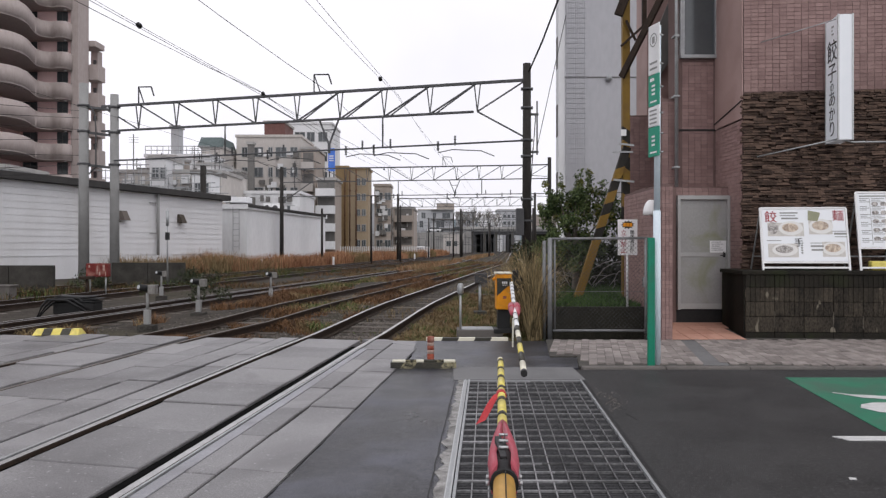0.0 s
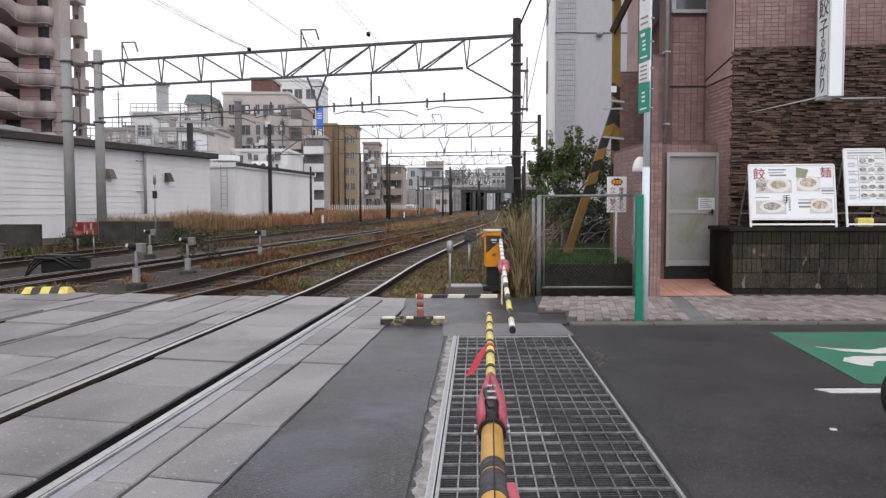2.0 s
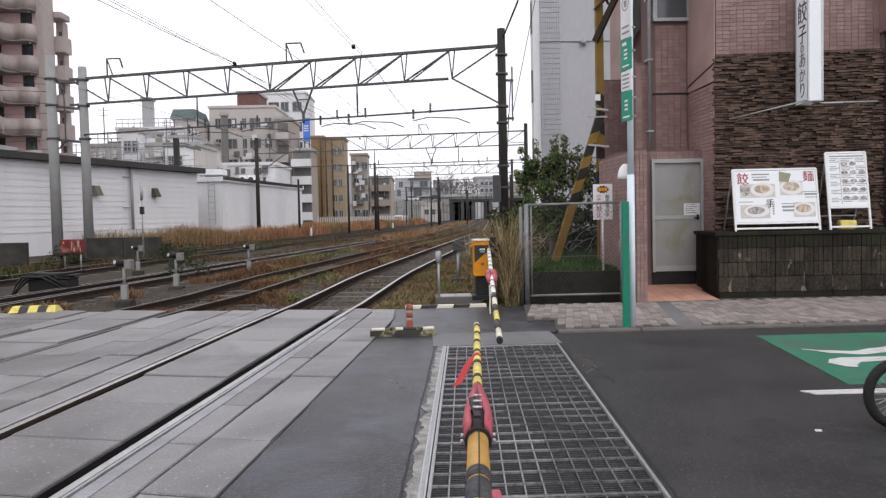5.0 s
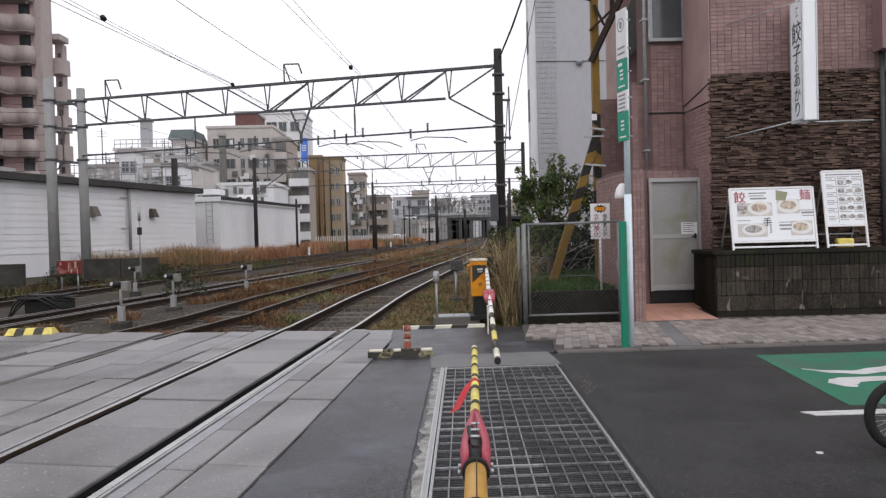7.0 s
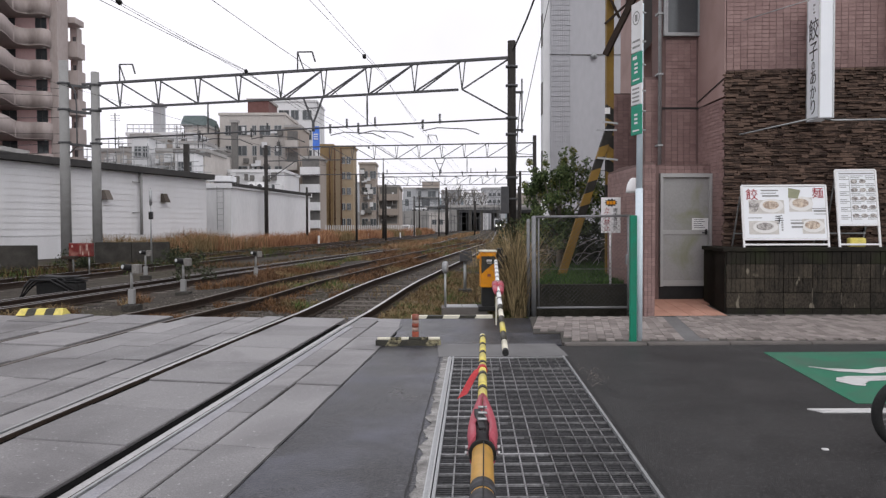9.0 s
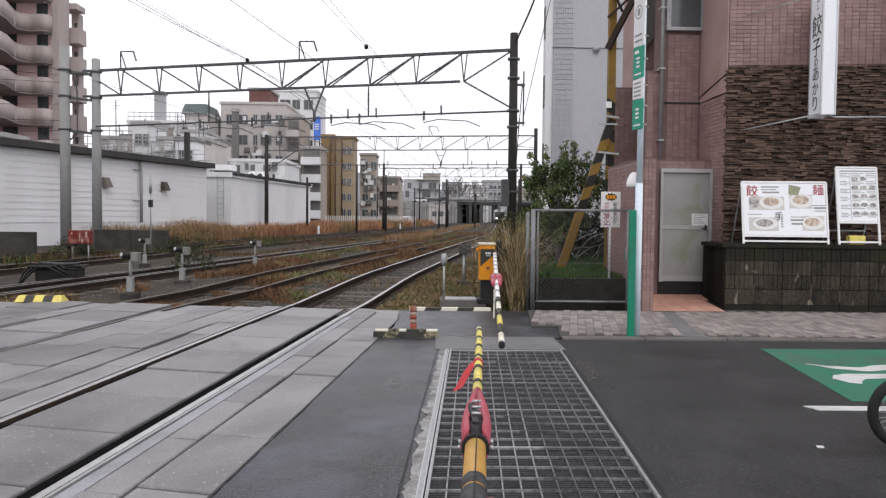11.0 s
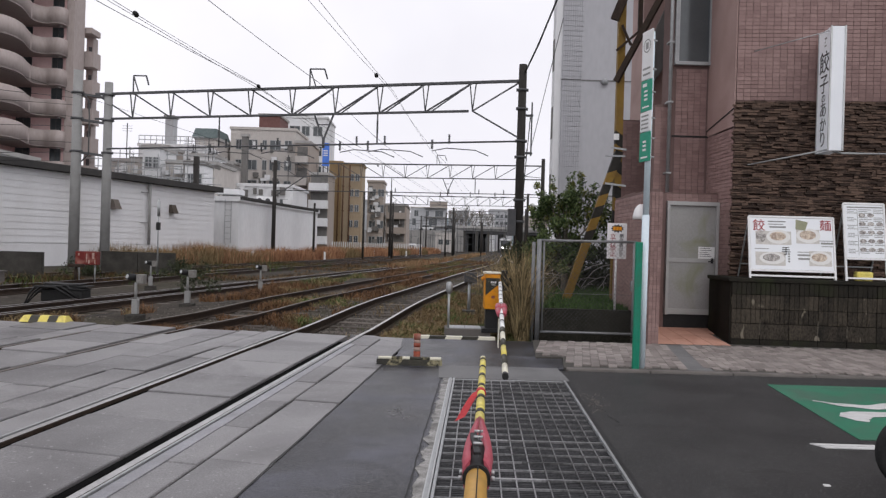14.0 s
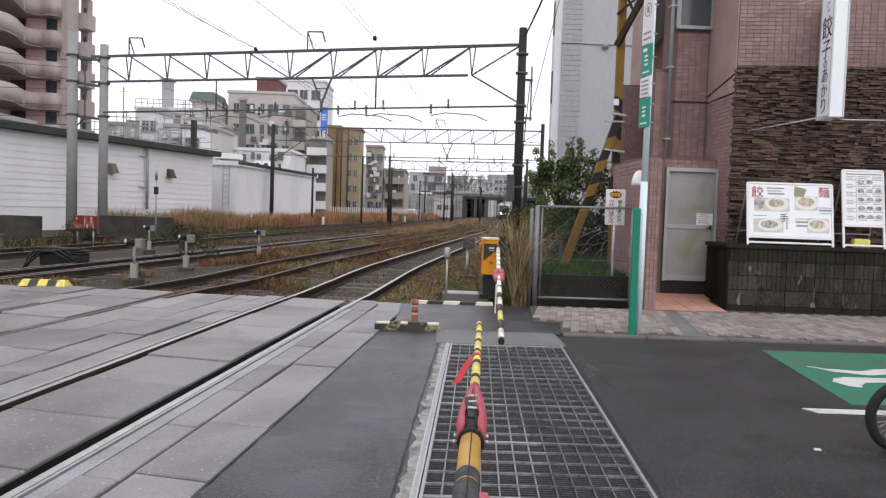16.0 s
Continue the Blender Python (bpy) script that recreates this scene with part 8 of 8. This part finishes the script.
    for x, y in ((-9.4, 66), (-3.6, 98), (-13.0, 55)):
        copy_thing(mk, pose(x, y, -0.2, 0, 0, 15))
    # wooded hills at the end, their haze painted as a blue-grey tone
    bm = bmn()
    xs = [-500 + 25 * i for i in range(41)]
    lo = [bm.verts.new((x, 900, -1)) for x in xs]
    hi = [bm.verts.new((x, 930, 34 + 14 * noise.noise((x * 0.006, 3, 0)) + 5 * noise.noise((x * 0.03, 1, 0)))) for x in xs]
    bk = [bm.verts.new((x, 1100, -1)) for x in xs]
    for i in range(40):
        bm.faces.new((lo[i], lo[i + 1], hi[i + 1], hi[i]))
        bm.faces.new((hi[i], hi[i + 1], bk[i + 1], bk[i]))
    one("hills", bm, M["hill"], "distant wooded hills with haze put into their blue-grey", "hills", kind="structure")
    # the tall grey building behind the corner house
    tw = thing("grey_tower", "tall grey concrete building with a tiled strip", "building")
    bm = bmn()
    box(bm, 5.75, 16, 36, 36.95, -0.2, 30)
    part("wall", bm, M["tower_grey"], tw)
    bm = bmn()
    box(bm, 5.42, 5.75, 36.1, 36.9, -0.2, 30)
    part("corner", bm, M["apt_white"], tw, "pale edge")
    for z in (4.0, 9.4, 14.8):
        bm = bmn()
        box(bm, 5.7, 12, 35.97, 36.0, z, z + 0.045)
        part("joint_line", bm, M["apt_dark"], tw)
    for k in range(3):
        bm = bmn()
        box(bm, 5.40, 5.44, 36.25, 36.75, 3.5 + 3.2 * k, 5.0 + 3.2 * k)
        part("window", bm, M["apt_dark"], tw)
    nx = 9
    v, f = [], []
    for i in range(nx):
        for j in range(60):
            x, z = 5.78 + 0.105 * i, 0.2 + 0.235 * j
            i0 = len(v)
            v += [(x, 35.97, z), (x + 0.085, 35.97, z), (x + 0.085, 35.97, z + 0.205), (x, 35.97, z + 0.205)] + [(x, 36, z), (x + 0.085, 36, z), (x + 0.085, 36, z + 0.205), (x, 36, z + 0.205)]
            f += [(i0, i0 + 1, i0 + 2, i0 + 3)] + [(i0 + k, i0 + 4 + k, i0 + 4 + (k + 1) % 4, i0 + (k + 1) % 4) for k in range(4)]
    ob = new("tile_field", raw("tile_field", v, f, M["tower_grey"]))
    ob.parent = tw
    tagged(ob, "strip of small grey tiles", kind="stuff")
    bm = bmn()
    lathe(bm, [(0.0001, 0.16), (0.10, 0.12), (0.15, 0.0), (0.15, -0.05)], 14, pose(7.75, 35.9, 9.35, 60, 0, 0))
    part("vent_cap", bm, M["galv"], tw)


build_town()

# ---- plants ----
def blades(name, spots, material, label, rng, parts_of=None, category="grass"):
    """Many bent blades in one mesh. spots: rows of x, y, z, height, width, lean."""
    s = np.array(spots)
    s[:, 2] += [rise(x, y) for x, y in s[:, :2]]
    n = len(s)
    a = rng.uniform(0, 2 * np.pi, n)
    fx, fy = np.cos(a), np.sin(a)
    b = a + rng.normal(1.57, 0.6, n)
    lx, ly = np.cos(b) * s[:, 5], np.sin(b) * s[:, 5]
    w, h = s[:, 4] / 2, s[:, 3]
    v = np.empty((n, 5, 3))
    for k, (sw, hh, bend) in enumerate(((-1, 0, 0), (1, 0, 0), (0.75, 0.55, 0.3), (-0.75, 0.55, 0.3), (0, 1, 1))):
        v[:, k, 0] = s[:, 0] + sw * w * fx + bend * lx * h
        v[:, k, 1] = s[:, 1] + sw * w * fy + bend * ly * h
        v[:, k, 2] = s[:, 2] + hh * h * (1 - 0.25 * bend * s[:, 5])
    i0 = np.arange(n)[:, None] * 5
    quads = (i0 + np.array([[0, 1, 2, 3]])).tolist()
    tris = (i0 + np.array([[3, 2, 4]])).tolist()
    me = raw(name, v.reshape(-1, 3).tolist(), quads + tris, M[material])
    ob = new(name, me)
    if parts_of:
        ob.parent = parts_of
        return tagged(ob, kind="stuff")
    return tagged(ob, label, category, kind="stuff")


def patchy(x, y, s, seed):
    return noise.noise((x * s, y * s, seed))


def scatter(rng, n, y0, y1, xl, xr, power=1.6):
    """Random spots between two drifting lines, thicker near the viewer."""
    out = []
    for _ in range(n):
        y = y0 + (y1 - y0) * rng.random() ** power
        out.append((xl(y) + (xr(y) - xl(y)) * rng.random(), y))
    return out


def near_rail(x, y):
    for k, (oa, s, ob_, _l) in enumerate(TRACKS[:3]):
        for o in (oa, ob_):
            if abs(x - rail_x(o, s, y)) < (0.10 if k != 1 else 0.03):
                return True
    return False


def on_track(x, y):
    for k in (0, 2):
        oa, s, ob_, _l = TRACKS[k]
        if rail_x(oa, s, y) - 0.35 < x < rail_x(ob_, s, y) + 0.30:
            return True
    return False


M["grass_dark"] = mat("grass_dark", (0.03, 0.03, 0.014), (0.15, 0.10, 0.05), 0.9, scale=0.6, fine=2, island=0.35, bump=0, spec=0.05)
M["lawn_green"] = mat("lawn_green", (0.028, 0.062, 0.016), (0.095, 0.165, 0.048), 0.8, scale=2, island=0.4, bump=0, spec=0.1)


def build_grass():
    rng = np.random.default_rng(3)
    # low dry grass and brown weeds between the tracks
    dry, rust, green, dark = [], [], [], []
    for x, y in scatter(rng, 165000, 12.35, 75, lambda y: -10.2 + 0.115 * y, lambda y: 1.6 + 0.06 * min(y, 22) + 0.16 * max(0, y - 22), 2.3):
        if near_rail(x, y):
            continue
        if on_track(x, y) and rng.random() > 0.035:
            continue
        p = patchy(x, y, 0.55, 2.0) + 0.5 * patchy(x, y, 1.9, 5.0)
        o = x - rail_x(0.0, SL, y)
        if o < -6.3 and y < 20 and p < 0.42:
            continue
        rusty = (-9.0 < o < -3.7)
        if p < (-0.18 if o > -4 else -0.05):
            continue
        if y < 13.2 and rng.random() > (y - 12.2):
            continue
        far = 1 + y / 45
        h = (0.04 + 0.11 * rng.random() + 0.22 * max(0, p)) * (1.1 if rusty else 0.95)
        if rusty and y > 20:
            h *= 1.35
        row = (x, y, -0.18, h, 0.011 * far, rng.uniform(0.3, 1.3))
        g = patchy(x, y, 0.35, 9.0)
        if rusty and g < 0.06:
            rust.append(row)
        elif g > 0.16 and rng.random() < 0.55:
            green.append(row)
        else:
            dry.append(row)
    for x, y in scatter(rng, 17000, 12.3, 24, lambda y: rail_x(-2.346, SL, y) + 0.14, lambda y: 1.25 + 0.10 * max(0, y - 13.8), 1.5):
        if (0.2 < x < 1.4 and y < 13.7) or (y < 12.6 and rng.random() < 0.5):
            continue
        p = patchy(x, y, 1.1, 21.0)
        h = 0.05 + 0.12 * rng.random() + 0.12 * max(0.0, p)
        (green if p > 0.28 and rng.random() < 0.5 else dry if rng.random() < 0.8 else rust).append((x, y, -0.18, h, 0.012, rng.uniform(0.3, 1.3)))
    for x, y in scatter(rng, 26000, 26, 85, lambda y: -18.8 + 0.137 * y, lambda y: -9.4 + 0.122 * y, 1.5):
        if patchy(x, y, 0.3, 12.0) > 0.02:
            (rust if rng.random() < 0.45 else dark).append((x, y, -0.19, 0.08 + 0.22 * rng.random(), 0.014 * (1 + y / 45), rng.uniform(0.3, 1.2)))
    blades("dark_weeds", dark, "grass_dark", "low dark weeds over the far ballast", rng)
    blades("rusty_weeds", rust, "grass_rust", "low rust-brown weeds between the tracks", rng)
    blades("dry_grass", dry, "grass_dry", "short dry straw-coloured grass beside the rails", rng)
    # tall rust-coloured grass along the far left
    tall, gold = [], []
    for x, y in scatter(rng, 50000, 42, 150, lambda y: -25.0 + 0.137 * y, lambda y: -19.3 + 0.137 * y, 1.3):
        p = patchy(x, y, 0.16, 4.0)
        h = 0.65 + 0.75 * rng.random() + 0.6 * p
        (gold if patchy(x, y, 0.08, 1.0) > 0.22 or (y < 56 and rng.random() < 0.5) else tall).append((x, y, -0.2, h, 0.022 * (1 + y / 90), rng.uniform(0.05, 0.8)))
    for x, y in scatter(rng, 12000, 48, 150, lambda y: -8.9 + 0.118 * y - max(0, y - 70) * 0.018, lambda y: -6.2 + 0.108 * y, 1.1):
        if patchy(x, y, 0.22, 15.0) > -0.08:
            (tall if rng.random() < 0.45 else gold).append((x, y, -0.2, 0.2 + 0.45 * rng.random(), 0.024 * (1 + y / 90), rng.uniform(0.05, 0.8)))
    for x, y in scatter(rng, 9000, 60, 190, lambda y: -0.9 + 0.10 * y, lambda y: 3.5 + 0.115 * y, 1.1):
        gold.append((x, y, -0.2, 0.35 + 0.6 * rng.random(), 0.03 * (1 + y / 90), rng.uniform(0.05, 0.5)))
    blades("tall_grass", tall, "grass_tall", "tall orange-brown grass along the yard", rng)
    blades("golden_grass", gold, "grass_dry", "golden dry grass in clumps along the yard", rng)
    # mixed weeds round the masts and the shed's foot
    for x, y in scatter(rng, 26000, 22, 52, lambda y: -18.5 + 0.06 * y, lambda y: -13.2 + 0.125 * y, 1.2):
        p = patchy(x, y, 0.4, 7.0)
        if p < 0.08:
            continue
        row = (x, y, -0.18, 0.14 + 0.45 * rng.random() ** 1.6 * (0.6 + p), 0.016 * (1 + y / 60), rng.uniform(0.3, 1.3))
        (green if rng.random() < 0.22 else tall).append(row)
    extra = [r for r in tall if r[1] < 52 and r[0] < -13.4 + 0.125 * r[1] and r[3] < 0.8]
    if extra:
        blades("brown_weeds", extra, "grass_dark", "brown dead weeds at the foot of the shed", rng)
    blades("green_weeds", green, "grass_green", "dull green weeds among the dry grass", rng)
    # lawn behind the fence
    lawn = []
    for x, y in scatter(rng, 14000, 13.0, 24, lambda y: 1.6 + 0.02 * y, lambda y: 3.36 + 0.0 * y + max(0, y - 14) * 0.2, 1.4):
        lawn.append((x, y, 0.43 + 0.012 * (y - 13), 0.05 + 0.10 * rng.random(), 0.010, rng.uniform(0.1, 0.8)))
    blades("lawn_grass", lawn, "lawn_green", "green lawn grass behind the chain-link fence", rng)
    # dry reeds beside the gate machine
    reeds = []
    for _ in range(3400):
        y = 12.5 + 2.6 * rng.random()
        x = 1.46 + 0.10 * (y - 12.5) + rng.normal(0, 0.13)
        if 0.8 < x < 1.42 and y < 13.5:
            continue
        if x > 1.62 and y < 12.9:
            continue
        h = (0.5 + 1.35 * rng.random()) * (1 - min(0.5, abs(x - 1.5)))
        reeds.append((x, y, -0.15 + 0.25 * rng.random(), h, 0.006 + 0.010 * rng.random() ** 2, rng.uniform(0.05, 0.5) + 0.7 * rng.random() ** 3))
    for _ in range(1500):
        y = 15 + 14 * rng.random()
        reeds.append((1.75 + 0.075 * (y - 15) + rng.normal(0, 0.3), y, -0.2, 0.6 + 0.9 * rng.random(), 0.022, rng.uniform(0.05, 0.5)))
    blades("dry_reeds", reeds, "reed", "tall tangled straw-coloured reeds beside the gate machine", rng, category="reeds")


M["reed"] = mat("reed", (0.065, 0.052, 0.026), (0.43, 0.33, 0.18), 0.85, scale=3, fine=9, island=0.5, bump=0)
build_grass()


def leaf_cloud(name, centres, n, size, material, parent, rng, flat=0.8, label=""):
    verts, faces = [], []
    for i in range(n):
        cx, cy, cz, rx, ry, rz = centres[i % len(centres)]
        d = rng.normal(0, 1, 3)
        d /= np.linalg.norm(d)
        r = rng.random() ** 0.4
        c = np.array((cx + d[0] * rx * r, cy + d[1] * ry * r, cz + d[2] * rz * r))
        u = rng.normal(0, 1, 3)
        u /= np.linalg.norm(u)
        t = np.cross(u, rng.normal(0, 1, 3))
        t /= np.linalg.norm(t)
        k = size * rng.uniform(0.6, 1.3)
        i0 = len(verts)
        nrm = np.cross(u, t) * 0.12 * k
        verts += [tuple(c - u * k), tuple(c + t * k * 0.42 + nrm), tuple(c + u * k), tuple(c - t * k * 0.42 + nrm)]
        faces.append((i0, i0 + 1, i0 + 2, i0 + 3))
    ob = new(name, raw(name, verts, faces, M[material]))
    ob.parent = parent
    return tagged(ob, label, kind="stuff")


def build_bush():
    rng = np.random.default_rng(8)
    tr = thing("tree", "bushy evergreen tree with dark leaves behind the fence", "tree", pose(2.90, 17.0, 0.45))
    bm = bmn()
    rod(bm, (0, 0, -0.3), (0.05, 0, 0.8), 0.09, 0.06)
    part("trunk", bm, M["bark"], tr)
    centres = []
    for k in range(60):
        a, rr = rng.uniform(0, 6.28), rng.random() ** 0.5
        x, y, z = 0.72 * rr * math.cos(a), 0.7 * rr * math.sin(a), rng.uniform(0.5, 2.25)
        lim = 1.0 if z < 1.4 else max(0.3, 1.0 - (z - 1.4) * 0.7)
        centres.append((x * lim * 1.1 - 0.05 * z, y * lim, z, rng.uniform(0.10, 0.24), rng.uniform(0.12, 0.26), rng.uniform(0.10, 0.22)))
    for (x, z) in ((0.75, 1.75), (0.95, 1.5), (0.85, 1.95), (1.05, 1.75), (0.98, 1.2), (1.15, 1.35)):
        centres.append((x, 0.2, z, 0.17, 0.2, 0.16))
    shoots = []
    for k in range(26):
        x = rng.uniform(-0.75, 1.15)
        top = 2.2 - 0.35 * abs(x - 0.1) + rng.uniform(0.0, 0.55)
        bm = bmn()
        base = (x * 0.6, rng.uniform(-0.3, 0.3), top - rng.uniform(0.7, 1.1))
        tip = (x, base[1] + rng.uniform(-0.1, 0.1), top)
        rod(bm, base, tip, 0.012, 0.004, 5)
        part("shoot", bm, M["bark"], tr)
        for q in range(4):
            w = 0.35 + 0.2 * q
            shoots.append(tuple(base[d] + (tip[d] - base[d]) * w for d in range(3)) + (0.09, 0.09, 0.10))
    for k, c in enumerate(centres[::3]):
        bm = bmn()
        rod(bm, (0.05, 0, 0.5), (c[0] * 0.5, c[1] * 0.5, 0.45 + c[2] * 0.5), 0.03, 0.02, 6)
        rod(bm, (c[0] * 0.5, c[1] * 0.5, 0.45 + c[2] * 0.5), c[:3], 0.02, 0.006, 6)
        part("limb", bm, M["bark"], tr)
    leaf_cloud("crown", centres, 8600, 0.046, "leaf", tr, rng, label="dense small glossy leaves")
    leaf_cloud("shoot_leaves", shoots, 2300, 0.042, "leaf", tr, rng, label="loose leaves on upright shoots")
    leaf_cloud("young_leaves", [(-0.65, -0.6, 0.75, 0.3, 0.3, 0.16), (-0.8, -0.5, 0.55, 0.2, 0.3, 0.2), (-0.4, -0.5, 1.0, 0.3, 0.2, 0.2), (0.1, -0.4, 1.6, 0.5, 0.3, 0.5)] + shoots[::5], 1500, 0.036, "leaf_yellow", tr, rng, label="yellowing leaves")
    # dark hedge behind and tangled pale branches
    hd = thing("hedge", "dark tangled undergrowth with pale dead branches", "shrub", pose(2.9, 18.6, 0.45))
    leaf_cloud("foliage", [(x, rng.uniform(-0.3, 0.5), z, 0.35, 0.4, 0.25) for x in (-0.9, -0.5, 0, 0.5, 0.9, 1.3) for z in (0.25, 0.6, 0.95)], 5200, 0.06, "leaf_dark", hd, rng)
    for k in range(26):
        x = rng.uniform(-0.9, 1.0)
        bm = bmn()
        p = [(x, -0.9, 0.0 + 0.2 * rng.random())]
        dx, dz = rng.uniform(-0.35, 0.35), rng.uniform(0.2, 0.4)
        for j in range(4):
            p.append((p[-1][0] + dx * 0.6 + rng.uniform(-0.08, 0.08), -0.9, p[-1][2] + dz * 0.6 - 0.05 * j))
        tube(bm, p, 0.010, 5)
        part("branch", bm, M["pale_branch"], hd, "pale dead branch")
    for x, y, z in ((-6.5, 21.5, 0.0), (-9.9, 29.6, 0.0), (-12.9, 28.0, 0.0)):
        sh = thing("shrub", "small dark leafless shrub among the weeds", "shrub", pose(x, y, -0.15))
        leaf_cloud("foliage", [(rng.uniform(-0.5, 0.5), rng.uniform(-0.3, 0.3), rng.uniform(0.2, 0.8), 0.3, 0.3, 0.25) for _ in range(6)], 700, 0.05, "leaf_dark", sh, rng)


M["leaf_dark"] = mat("leaf_dark", (0.022, 0.030, 0.016), (0.06, 0.07, 0.035), 0.7, scale=3, island=0.45, bump=0)
M["pale_branch"] = mat("pale_branch", (0.36, 0.34, 0.32), (0.46, 0.44, 0.42), 0.8, scale=9)
build_bush()


def motions():
    walk(far_boom, [(t, far_boom_pose(a)) for t, a in BOOM_ROWS])
    walk(train, [(t, train_pose(y)) for t, y in TRAIN_ROWS])
    walk(bicycle, [(t, bicycle_pose(x)) for t, x in BICYCLE_ROWS])


motions()
